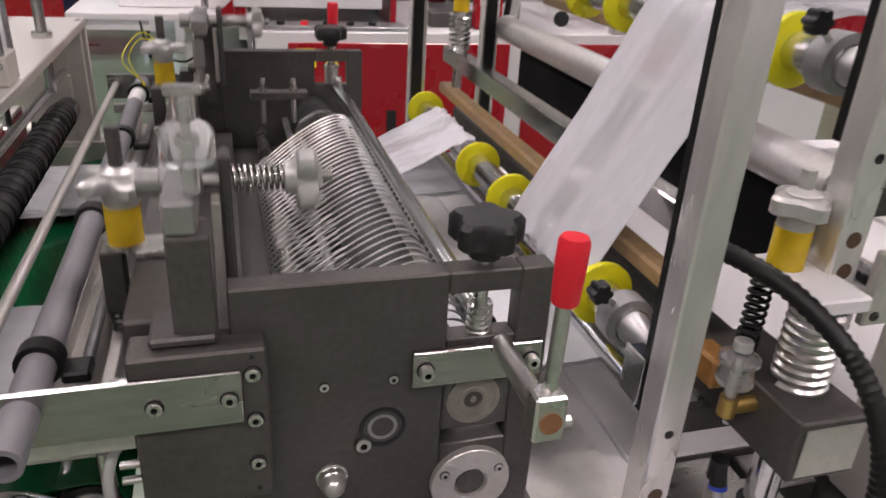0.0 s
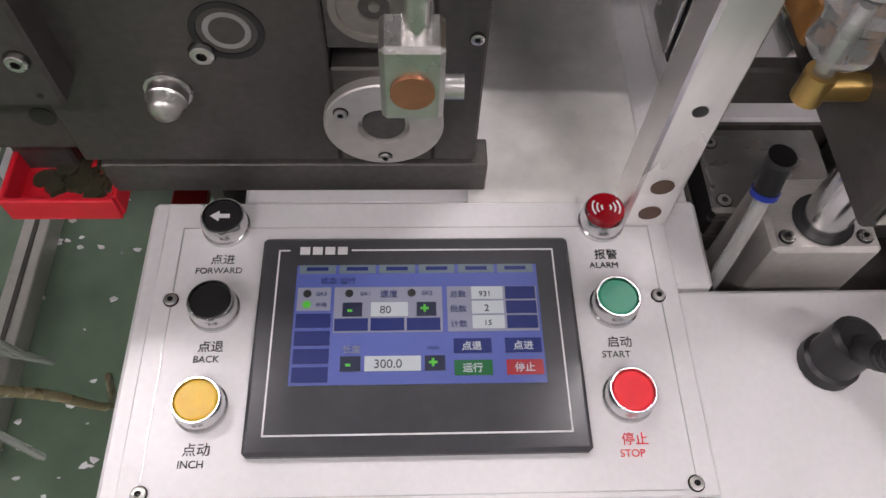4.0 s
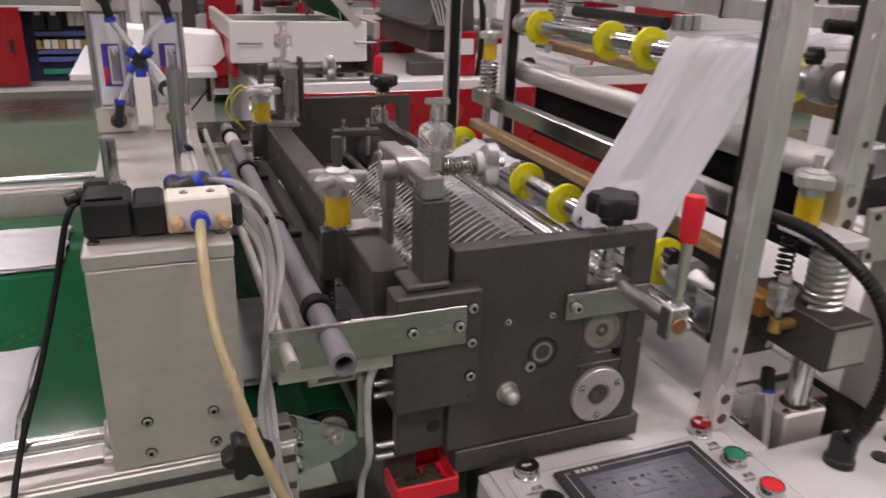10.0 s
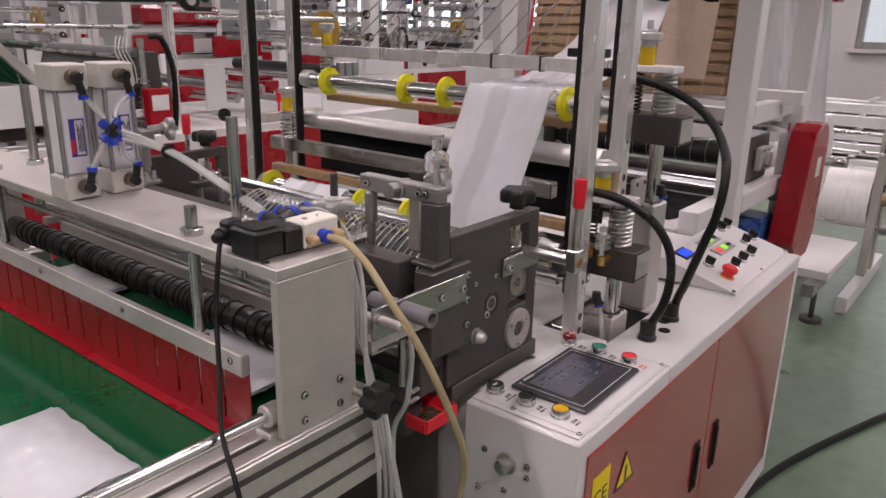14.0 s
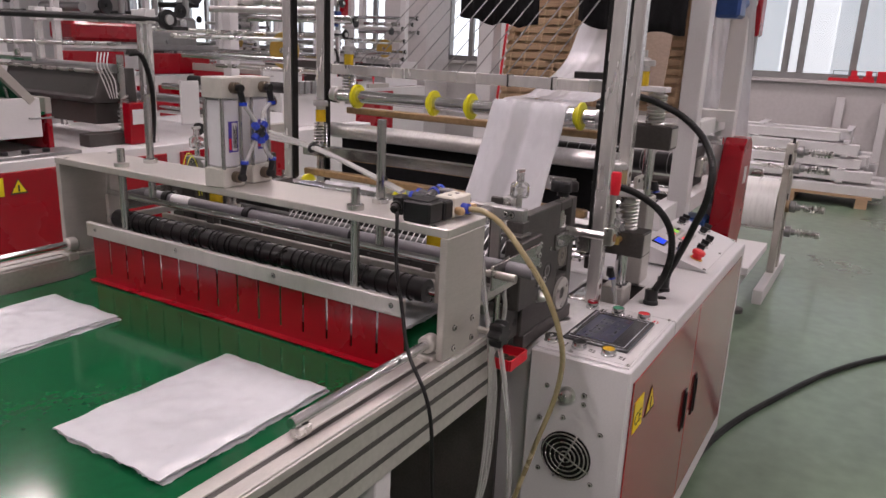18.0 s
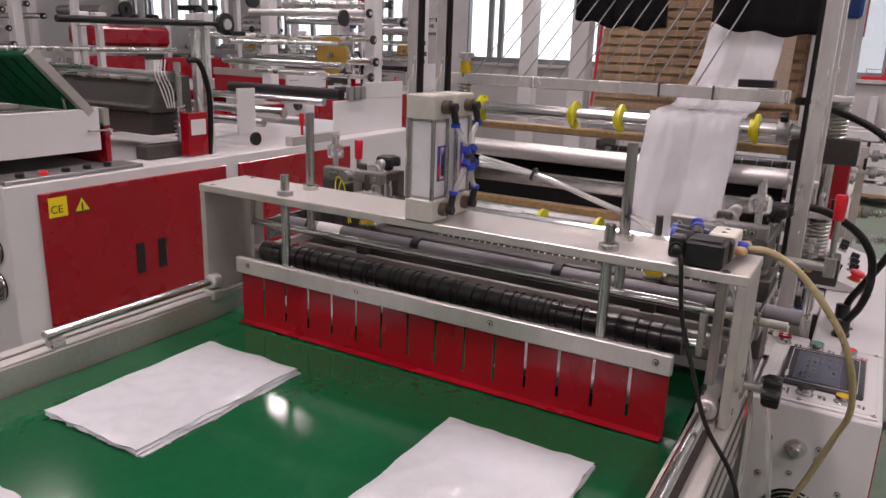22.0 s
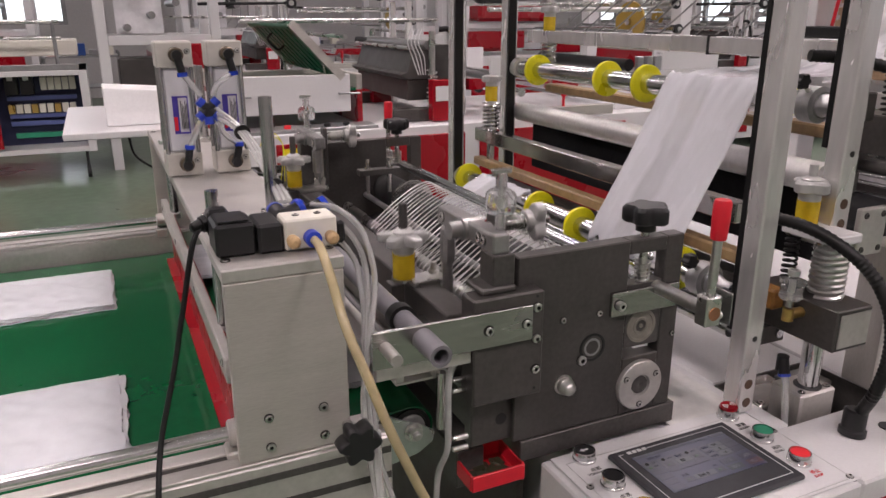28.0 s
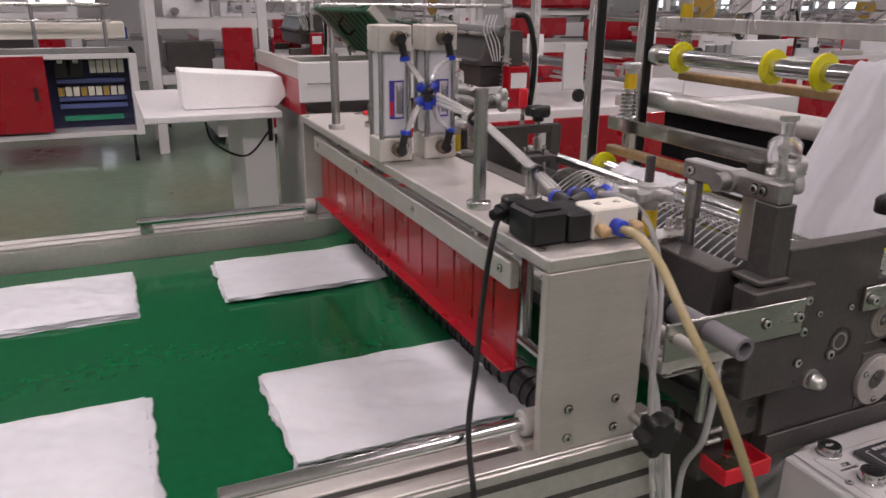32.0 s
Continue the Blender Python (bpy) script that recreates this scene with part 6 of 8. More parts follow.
# ---- small fittings below the side plate ----
def red_tray():
    t = thing("red_tray", (-0.04, 0.045, 0.79), "small open red plastic tray holding dark scraps", "tray")
    x0, x1, y0, y1, z0, z1 = -0.075, -0.006, 0.012, 0.072, 0.79, 0.812
    part("bottom", box(x0, x1, y0, y1, z0, z0 + 0.003, 0), REDP, t)
    for a in ((x0 - 0.003, x1 + 0.003, y0 - 0.004, y0), (x0 - 0.003, x1 + 0.003, y1, y1 + 0.004), (x0 - 0.004, x0, y0, y1), (x1, x1 + 0.004, y0, y1)):
        part("side", box(*a, z0, z1, 0.001), REDP, t)
    rnd = random.Random(2)
    for i in range(26):
        x, y = rnd.gauss(-0.034, 0.011), rnd.gauss(0.042, 0.007)
        x, y = min(max(x, x0 + 0.012), x1 - 0.012), min(max(y, y0 + 0.012), y1 - 0.012)
        bm = bmesh.new()
        n, h = 11, 0.0004 + 0.00012 * i
        low, top = [], []
        for k in range(n):
            w = 2 * math.pi * k / n
            q = rnd.uniform(0.006, 0.0095)
            low.append(bm.verts.new((x + q * math.cos(w), y + q * math.sin(w), z0 + 0.0031)))
            top.append(bm.verts.new((x + 0.8 * q * math.cos(w), y + 0.8 * q * math.sin(w), z0 + 0.0031 + h)))
        bm.faces.new(top)
        for k in range(n):
            bm.faces.new((low[k], low[(k + 1) % n], top[(k + 1) % n], top[k]))
        part("scrap", bm, DARKOIL, t, "" if i else "dark oily scrap")


DARKOIL = material("dark_oily_scrap", (0.035, 0.035, 0.02), 0.35, vary=0.4, scale=60)
red_tray()


def floor_litter():
    """Small pale trimmings of film that lie about below the machine."""
    rnd = random.Random(31)
    bm = bmesh.new()
    for i in range(150):
        x, y = rnd.uniform(-0.62, -0.06), rnd.uniform(-0.35, 0.75)
        q, a = rnd.uniform(0.003, 0.012), rnd.uniform(0, 6.28)
        ring = [(x + q * rnd.uniform(0.4, 1) * math.cos(a + k * 1.257), y + 0.7 * q * rnd.uniform(0.4, 1) * math.sin(a + k * 1.257)) for k in range(5)]
        up = [bm.verts.new((u, v, FLOOR + 0.0012 + 0.004 * rnd.random() * (k % 2))) for k, (u, v) in enumerate(ring)]
        low = [bm.verts.new((u, v, FLOOR + 0.0004)) for u, v in ring]
        bm.faces.new(up)
        for k in range(5):
            bm.faces.new((low[k], low[(k + 1) % 5], up[(k + 1) % 5], up[k]))
    solo("floor_litter", bm, FILM, "scattered pale film trimmings on the green floor", "litter", kind="stuff")


floor_litter()


def underframe():
    u = thing("under_frame", (-0.1, 0.3, FLOOR), "dark frame, shafts and a pale leg below the sealing unit", "machine frame")
    part("bearing_bracket", box(-0.07, 0.012, 0.03, 0.05, 0.84, 0.914, 0.002), DARK, u)
    part("bracket_hole", cyl((-0.028, 0.0296, 0.872), (-0.028, 0.036, 0.872), 0.008, 16), BLACKP, u)
    part("cross_beam", box(-0.08, -0.04, 0.05, 0.93, 0.77, 0.825, 0.002), DARK2, u)
    part("shaft", cyl((-0.04, 0.06, 0.89), (-0.04, 0.93, 0.89), 0.012, 16), STEEL, u)
    part("back_panel", box(0.03, 0.04, 0.08, 0.95, 0.2, 0.80, 0), DARK2, u)
    part("shelf", box(-0.17, 0.029, 0.5, 0.88, 0.62, 0.64, 0.002), DARK2, u)
    part("lower_shelf", box(-0.155, -0.105, 0.16, 0.88, 0.3, 0.32, 0.002), RED, u, "red painted lower shelf")
    part("leg", box(-0.16, -0.13, 0.885, 0.915, FLOOR, 0.79, 0.002), ALU, u, "pale alloy leg")
    part("rail_end", box(-0.105, 0.03, 0.6, 0.64, 0.3, 0.32, 0.002), DARK2, u)
    for z in (0.845, 0.86):
        part("stud", cyl((-0.075, 0.03, z), (-0.095, 0.03, z), 0.0035, 10), STEEL, u)
    # cheek plate that carries the belt pulley
    cheek = [(-0.2, 0.9035), (-0.178, 0.899), (-0.15, 0.884), (-0.124, 0.871), (-0.106, 0.858), (-0.11, 0.844), (-0.13, 0.832), (-0.17, 0.824), (-0.2, 0.824)]
    part("pulley_cheek", extrude_outline(cheek, "y", 0.0585, 0.0625, 0.0008), CLEARGREY, u, "grey polished plate carrying the belt pulley")
    for x, z in ((-0.183, 0.893), (-0.177, 0.875), (-0.178, 0.841)):
        part("bolt", bolt_head(bmesh.new(), x, 0.0585, z, 0.006, (0, -1, 0), 0.02), STEEL, u)
    part("lift_rod", cyl((-0.111, 0.03, 0.88), (-0.111, 0.03, 0.955), 0.006, 12), STEEL, u)
    return u


CLEARGREY = material("grey_plate", (0.40, 0.45, 0.42), 0.27, 0.75, vary=0.14)
underframe()
solo("drain_hose", tube([(-0.092, 0.025, 0.972), (-0.104, 0.02, 0.955), (-0.109, 0.014, 0.93), (-0.106, 0.02, 0.885), (-0.103, 0.03, 0.845), (-0.106, 0.05, 0.8), (-0.11, 0.05, 0.74)], 0.0042, 10), material("clouded_hose", (0.62, 0.63, 0.61), 0.2, alpha=0.6), "clouded hose hanging down from the pipe", "hose")
solo("clear_air_hose", tube([(-0.21, -0.02, 0.93), (-0.215, -0.04, 0.86), (-0.205, -0.055, 0.74), (-0.2, -0.06, 0.6), (-0.21, -0.05, 0.4)], 0.0045, 8), HOSE, "clear plastic air hose hanging below the bridge", "hose", group="clear air hoses")

# guide spring near P1, cable bundles
fs = thing("return_spring_unit", (0.37, 0.9, 1.03), "bright spring and amber bushing on a steel bar end", "machine part", group="far spring units")
part("spring", spring((0.419, 0.9, 1.0905), (0.419, 0.9, 1.155), 0.018, 0.003, 7), CHROME, fs)
part("pin", cyl((0.419, 0.9, 1.0), (0.419, 0.9, 1.16), 0.009, 14), STEEL, fs)
part("bushing", cyl((0.419, 0.9, 1.16), (0.419, 0.9, 1.195), 0.015, 18), OIL, fs)
part("star_knob", star(0.419, 0.9, 1.205, 1.22, 0.026, 4, 0.15), GREY, fs)
part("hub", cyl((0.419, 0.9, 1.195), (0.419, 0.9, 1.21), 0.014, 16), GREY, fs)
fs2 = thing("return_spring_unit", (0.6, 0.93, 1.29), "bright spring and amber bushing on a steel bar end", "machine part", group="far spring units")
part("spring", spring((0.6, 0.94, 1.225), (0.6, 0.94, 1.29), 0.018, 0.003, 7), CHROME, fs2)
part("bushing", cyl((0.6, 0.94, 1.32), (0.6, 0.94, 1.352), 0.015, 18), OIL, fs2)
part("star_knob", star(0.6, 0.94, 1.362, 1.377, 0.026, 4, 0.15), GREY, fs2)
part("hub", cyl((0.6, 0.94, 1.352), (0.6, 0.94, 1.365), 0.014, 16), GREY, fs2)
part("pin", cyl((0.6, 0.94, 1.2), (0.6, 0.94, 1.225), 0.012, 14), STEEL, fs2)
solo("clip_box", box(0.64, 0.70, 0.17, 0.26, 1.055, 1.078, 0.003), RUBBER, "small black terminal box with red wires", "junction box")
for k in range(4):
    solo("red_wire", tube([(0.64, 0.18 + 0.02 * k, 1.07), (0.625, 0.185 + 0.02 * k, 1.082), (0.60, 0.19 + 0.025 * k, 1.07), (0.59, 0.2 + 0.02 * k, 1.05)], 0.002, 6), REDP, "thin red wire at the terminal box", "wire", group="red wires")
solo("sensor_box", box(0.61, 0.66, 0.12, 0.2, 1.322, 1.34, 0.002), BLACKP, "small black sensor with red wires on the cross bar", "sensor")
for y in (0.25, 0.38):
    solo("cable_tie", box(0.583, 0.617, y - 0.002, y + 0.002, 1.288, 1.322, 0), BLACKP, "black cable tie round the cross bar", "cable tie", group="cable ties")

# ---- second feeding unit behind the posts ----
def feed_unit():
    f = thing("feed_unit", (1.85, 0.5, 0.80), "rear feeding unit with black and bright rollers", "machine part")
    part("slide_bed", box(1.253, 2.1, 0.155, 0.895, 0.79, 0.808, 0.002), WHITE, f, "white sheet bed")
    for y in (0.118, 0.905):
        part("side_plate", box(1.74, 1.98, y, y + 0.014, 0.872, 1.03, 0.003), DARK2, f, "dark steel side plate")
        part("bearing_block", box(1.81, 1.89, y - 0.03, y - 0.001, 0.915, 0.995, 0.006), ALUX, f, "cast bearing block")
        part("bearing_cap", cyl((1.85, y - 0.031, 0.955), (1.85, y - 0.045, 0.955), 0.026, 18), GREY, f)
        for x, z in ((1.82, 0.925), (1.88, 0.985), (1.82, 0.985), (1.88, 0.925)):
            part("bolt", bolt_head(bmesh.new(), x, y - 0.03, z, 0.006, (0, -1, 0), 0.005), STEEL, f)
    part("black_roller", cyl((1.85, 0.133, 0.955), (1.85, 0.904, 0.955), 0.046, 30), BLACKP, f)
    for i in range(13):
        part("groove_ring", lathe((1.85, 0.17 + 0.056 * i, 0.955), (0, 1, 0), [(0, 0.0461), (0, 0.0468), (0.003, 0.0468), (0.003, 0.0461)], 30), GREYM, f)
    part("dark_roller", cyl((1.8, 0.133, 0.888), (1.8, 0.904, 0.888), 0.02, 22), DARK, f)
    for x, z in ((1.77, 0.868), (1.75, 0.846)):
        part("bright_rod", cyl((x, 0.12, z), (x, 0.93, z), 0.006, 12), CHROME, f)
    part("dark_beam", box(1.765, 1.80, 0.133, 0.904, 0.812, 0.842, 0.002), DARK, f)
    part("pale_roller", cyl((1.86, 0.03, 1.066), (1.86, 0.93, 1.066), 0.018, 20), CHROME, f)
    part("head_beam", box(1.80, 1.86, -0.01, 0.96, 1.145, 1.19, 0.002), WHITE, f, "pale square cross beam")
    part("head_beam", box(1.70, 1.74, 0.10, 0.95, 1.085, 1.13, 0.002), WHITE, f)
    part("drive_motor", add_cyl(box(1.84, 1.98, 0.06, 0.18, 0.62, 0.74, 0.01), (1.84, 0.12, 0.68), (1.74, 0.12, 0.68), 0.055, 20), BLUEM, f, "blue painted drive motor")
    return f


BLUEM = material("blue_machine_paint", (0.02, 0.06, 0.22), 0.35, vary=0.15)
feed_unit()


FILMROLL = material("film_roll_white", (0.74, 0.74, 0.73), 0.3, vary=0.08, scale=10, fine=80, stretch=(1, 6, 1))


def tall_frame():
    f = thing("unwind_frame", (1.7, 0.5, 0.8), "tall white painted tube frame over the film feed", "machine frame")
    for x, y in ((1.51, 0.095), (1.51, 0.93), (2.04, 0.06), (2.04, 0.93)):
        part("post", box(x - 0.035, x + 0.035, y - 0.035, y + 0.035, FLOOR, 2.6, 0.003), WHITE, f)
    for z in (1.13, 0.85, 2.3):
        for y in (0.078, 0.93):
            part("rail", box(1.546, 2.004, y - 0.02, y + 0.02, z - 0.03, z + 0.03, 0.002), WHITE, f)
    for x, z in ((1.9, 1.5), (1.4, 1.95)):
        part("cross_roller", cyl((x, 0.13, z), (x, 0.93, z), 0.018, 18), CHROME, f)
    part("table_rail", box(1.25, 2.2, 0.09, 0.15, 0.80, 0.87, 0.002), WHITE, f)
    part("table_rail", box(1.25, 2.2, 0.9, 0.96, 0.80, 0.87, 0.002), WHITE, f)
    g = part("belt_guard", extrude_outline([(1.86, 0.66), (1.95, 0.58), (2.1, 0.58), (2.16, 0.66), (2.16, 1.0), (2.14, 1.045), (2.10, 1.07), (2.0, 1.07), (1.96, 1.045), (1.94, 1.0)], "y", -0.04, 0.045, 0.004), RED, f, "red sheet metal belt guard")
    part("guard_sticker", box(2.02, 2.08, -0.0425, -0.0405, 0.88, 0.95, 0), WHITE, g)
    part("guard_bracket", box(2.0, 2.1, 0.046, 0.1, 0.78, 0.86, 0.002), GREYM, g)
    ro = part("film_roll", lathe((2.55, 0.2, 0.86), (0, -1, 0), [(0, 0.04), (0, 0.185), (0.15, 0.185), (0.15, 0.04)], 40), FILMROLL, f, "roll of translucent white film")
    part("roll_shaft", cyl((2.55, 0.9, 0.86), (2.55, -0.05, 0.86), 0.02, 16), STEEL, ro)
    for y in (0.124, 0.93):
        part("roll_arm", box(2.076, 2.6, y - 0.02, y + 0.02, 0.82, 0.84, 0.002), WHITE, f)
    part("control_box", box(2.13, 2.23, 0.0, 0.06, 1.48, 1.8, 0.006), RED, f, "small red hanging box")
    part("box_arm", box(2.076, 2.129, 0.02, 0.04, 1.6, 1.64, 0.001), WHITE, f)
    part("blue_motor", add_cyl(box(1.66, 1.78, 0.0, 0.09, 1.53, 1.66, 0.01), (1.78, 0.045, 1.6), (2.0, 0.045, 1.6), 0.02, 16), BLUEM, f, "blue painted motor")
    return f


tall_frame()


def felt_sheet():
    """A limp black sheet lying on the bed."""
    bm = bmesh.new()
    n, k = 16, 16
    rows = []
    for i in range(n + 1):
        u = i / n
        row = []
        for j in range(k + 1):
            v = j / k
            x = 1.34 + 0.39 * u + 0.03 * math.sin(7 * v) * (1 - u)
            y = 0.215 - 0.03 * math.sin(3 * u) + 0.65 * v
            row.append(bm.verts.new((x, y, 0.8095 + 0.006 * (0.5 + 0.5 * noise.noise(Vector((x * 9, y * 9, 1)))))))
        rows.append(row)
    for p, q in zip(rows, rows[1:]):
        for j in range(k):
            bm.faces.new((p[j], p[j + 1], q[j + 1], q[j])).smooth = True
    ob = solo("felt_sheet", bm, BLACKCLOTH, "limp black felt sheet lying on the white bed", "sheet")
    md = ob.modifiers.new("thickness", "SOLIDIFY")
    md.thickness = 0.002
    return ob


felt_sheet()


def slat_board():
    b = thing("slatted_board", (1.5, 0.46, 1.24), "slatted pale wood board standing behind the film", "board")
    for i in range(26):
        z = 1.19 + 0.033 * i
        part("slat", box(1.489 + 0.006 * i, 1.499 + 0.006 * i, 0.135, 0.86, z, z + 0.021, 0.001), SLAT, b)
    part("backing", extrude_outline([(1.501, 1.186), (1.505, 1.186), (1.661, 2.06), (1.657, 2.06)], "y", 0.135, 0.86, 0), PAPER, b, "brown backing sheet")
    for y in (0.155, 0.3, 0.46, 0.65, 0.84):
        part("batten", extrude_outline([(1.5055, 1.186), (1.514, 1.186), (1.67, 2.06), (1.656, 2.06)], "y", y - 0.02, y + 0.02, 0.001), SLAT, b)
    for y in (0.122, 0.862):
        part("red_edge", extrude_outline([(1.485, 1.186), (1.488, 1.186), (1.644, 2.06), (1.641, 2.06)], "y", y, y + 0.01, 0), REDP, b)
    for k in range(12):
        y = 0.15 + 0.062 * k
        part("ladder_tape", extrude_outline([(1.4855, 1.19), (1.487, 1.19), (1.638, 2.04), (1.6365, 2.04)], "y", y - 0.003, y + 0.003, 0), PAPER, b)
    return b


FILMTAN = material("pale_film", (0.50, 0.39, 0.31), 0.3, vary=0.15, scale=4, stretch=(6, 1, 1))
SLAT = material("pale_wood_slat", (0.40, 0.275, 0.17), 0.6, vary=0.25, scale=5, fine=60, stretch=(1, 0.2, 8))
slat_board()
solo("film_sheet", extrude_outline([(1.38, 1.24), (1.384, 1.24), (1.6, 2.2), (1.596, 2.2)], "y", 0.17, 0.33, 0), FILMTAN, "pale film sheet hung over the board", "film sheet")
film_web([(0.60, 1.262), (0.72, 1.27), (0.95, 1.35), (1.07, 1.47), (1.25, 1.68), (1.5, 2.0), (1.62, 2.15)], 0.162, 0.372, "film_web", "white film coming down from the tall frame", 11)
film_web([(1.62, 2.15), (1.9, 1.75), (2.15, 1.25), (2.3, 0.95)], 0.0, 0.25, "film_web", "white film running up from the supply roll", 15)


def hanging_cloth(x, y0, y1, z0, z1, seed):
    bm = bmesh.new()
    n, m = 24, 10
    g = [[bm.verts.new((x + 0.02 * noise.noise(Vector((i * 0.35, j * 0.2, seed))) + 0.012 * math.sin(i * 0.9 + seed), y0 + (y1 - y0) * i / n, z1 + (z0 - z1 + 0.03 * (i / n) ** 3 + 0.006 * math.sin(i * 0.7 + seed)) * j / m)) for j in range(m + 1)] for i in range(n + 1)]
    for a, b in zip(g, g[1:]):
        for j in range(m):
            bm.faces.new((a[j], b[j], b[j + 1], a[j + 1])).smooth = True
    ob = solo("black_cloth", bm, BLACKCLOTH, "black cloth hanging from the frame", "cloth", group="black cloths")
    md = ob.modifiers.new("thickness", "SOLIDIFY")
    md.thickness = 0.002


hanging_cloth(0.97, 0.48, 0.76, 1.46, 1.85, 1)
hanging_cloth(1.0, 0.02, 0.36, 1.45, 1.85, 4)
solo("cloth_bar", cyl((0.985, 0.0, 1.85), (0.985, 0.95, 1.85), 0.012, 14), STEEL, "steel bar carrying the black cloths", "bar")
for k in range(13):
    y = 0.30 + 0.052 * k
    solo("tension_cord", cyl((0.62, y, 1.318), (1.28, y - 0.16, 1.9), 0.002, 6), GREYM, "thin grey tension cord", "cord", group="tension cords")


def unwinder():
    u = thing("film_unwinder", (3.5, 0.05, FLOOR), "white roll of film on a steel unwinding stand", "unwinder")
    part("film_roll", lathe((3.5, 0.2, 0.55), (0, -1, 0), [(0, 0.04), (0, 0.155), (0.24, 0.155), (0.24, 0.04)], 44), FILMROLL, u, "roll of white translucent film")
    part("core", cyl((3.5, 0.24, 0.55), (3.5, -0.1, 0.55), 0.036, 20), PAPER, u)
    for x, z in ((3.42, 0.885), (3.34, 0.80), (3.5, 0.55), (3.42, 0.415)):
        s = part("shaft", cyl((x, 0.24, z), (x, -0.285, z), 0.012, 14), STEEL, u, "steel shaft with spring and collar")
        part("spring", spring((x, -0.17, z), (x, -0.27, z), 0.02, 0.004, 6), STEEL, s)
        part("collar", lathe((x, -0.1, z), (0, -1, 0), [(0, 0.02), (0.005, 0.034), (0.035, 0.034), (0.04, 0.02), (0.06, 0.018)], 16), GREYM, s)
        part("end_nut", cyl((x, -0.27, z), (x, -0.29, z), 0.02, 6), STEEL, s)
        part("wing_screw", box(x - 0.006, x + 0.006, -0.085, -0.07, z + 0.012, z + 0.075, 0.002), BLACKP, s)
    for x in (3.4, 3.56):
        part("upright", box(x - 0.03, x + 0.03, -0.085, -0.045, 0.16, 0.93, 0.003), ALU, u, "grey steel upright plate")
        part("upright", box(x - 0.03, x + 0.03, 0.24, 0.28, 0.16, 0.93, 0.003), ALU, u)
    part("foot_beam", box(2.95, 3.9, -0.09, -0.04, FLOOR, 0.16, 0.003), WHITE, u)
    part("foot_beam", box(2.95, 3.9, 0.235, 0.285, FLOOR, 0.16, 0.003), WHITE, u)
    part("tray", box(2.7, 3.36, -0.03, 0.23, 0.30, 0.34, 0.003), WHITE, u, "white sheet tray")
    part("tray_beam", box(2.6, 3.36, 0.0, 0.05, 0.24, 0.299, 0.003), GREYM, u)
    part("jack_foot", add_cyl(cyl((2.75, 0.02, 0.1), (2.75, 0.02, 0.22), 0.012, 12), (2.75, 0.02, FLOOR), (2.75, 0.02, 0.1), 0.05, 16), DARK2, u)
    return u


unwinder()
solo("floor_cable", tube([(0.9, -0.15, FLOOR + 0.012), (1.3, -0.2, FLOOR + 0.012), (1.7, -0.32, FLOOR + 0.012), (2.2, -0.52, FLOOR + 0.012), (2.6, -0.78, FLOOR + 0.012), (2.75, -1.05, FLOOR + 0.012), (2.7, -1.4, FLOOR + 0.012), (2.4, -2.0, FLOOR + 0.012)], 0.012, 8), RUBBER, "thick black cable lying on the floor", "cable")


# ---- profiles on a pallet by the window wall ----
def profile_stack():
    p = thing("pallet", (7.0, -0.1, FLOOR), "wooden pallet under a stack of aluminium profiles", "pallet")
    for y in (-0.42, 0.2, 0.8):
        part("bearer", box(6.5, 7.5, y - 0.05, y + 0.05, FLOOR, FLOOR + 0.09, 0.004), SLAT, p)
    for i in range(8):
        x = 6.55 + 0.128 * i
        part("board", box(x - 0.045, x + 0.045, -0.5, 0.9, FLOOR + 0.09, FLOOR + 0.115, 0.003), SLAT, p)
    st = thing("profile_stack", (7.0, 0.3, FLOOR + 0.115), "stack of bright aluminium profiles wrapped in film", "metal profiles")
    rnd = random.Random(4)
    for k in range(5):
        z = FLOOR + 0.116 + 0.115 * k
        for i in range(5 - k // 2):
            x = 6.52 + 0.2 * i + 0.06 * k
            ya = -0.62 + 0.09 * k + rnd.uniform(0, 0.16)
            part("profile", box(x, x + 0.11 + 0.03 * (i % 2), ya, ya + 1.9 - 0.1 * k, z, z + (0.1 if (i + k) % 2 else 0.085), 0.004), PROF, st)
        for y in (-0.2, 0.6):
            part("spacer", box(6.52 + 0.06 * k, 7.4, y - 0.03, y + 0.03, z + 0.1005, z + 0.1145, 0.002), PROF, st)
    for y, z in ((-0.02, 1.02), (-0.45, 0.99)):
        solo("wall_post", box(7.9, 7.96, y - 0.04, y + 0.04, FLOOR, z, 0.003), PROF, "upright aluminium profile leaning by the wall", "profile", group="profiles by the wall")


PROF = material("powder_coated_profile", (0.66, 0.65, 0.66), 0.35, 0.2, vary=0.08)
profile_stack()
sh = thing("red_rack", (7.96, -0.2, 1.19), "low red racks with small clamps on the window sill", "rack")
part("rail", box(7.945, 7.99, -0.30, 0.14, 1.1905, 1.225, 0.003), REDP, sh)
part("box", box(7.945, 7.99, -0.56, -0.32, 1.1905, 1.31, 0.006), REDP, sh, "red sheet metal box")
for y in (-0.1, -0.24):
    part("clamp", add_box(box(7.95, 7.985, y - 0.05, y + 0.05, 1.2255, 1.25, 0.003), 7.955, 7.98, y - 0.03, y + 0.03, 1.2505, 1.31, 0.003), REDP, sh)
bail = bmesh.new()
for y in (0.1, -0.31):
    add_cyl(bail, (7.965, y, 1.22), (7.965, y, 1.30), 0.004, 6)
add_cyl(bail, (7.965, -0.31, 1.30), (7.965, 0.1, 1.30), 0.004, 6)
part("bail", bail, GREYM, sh)


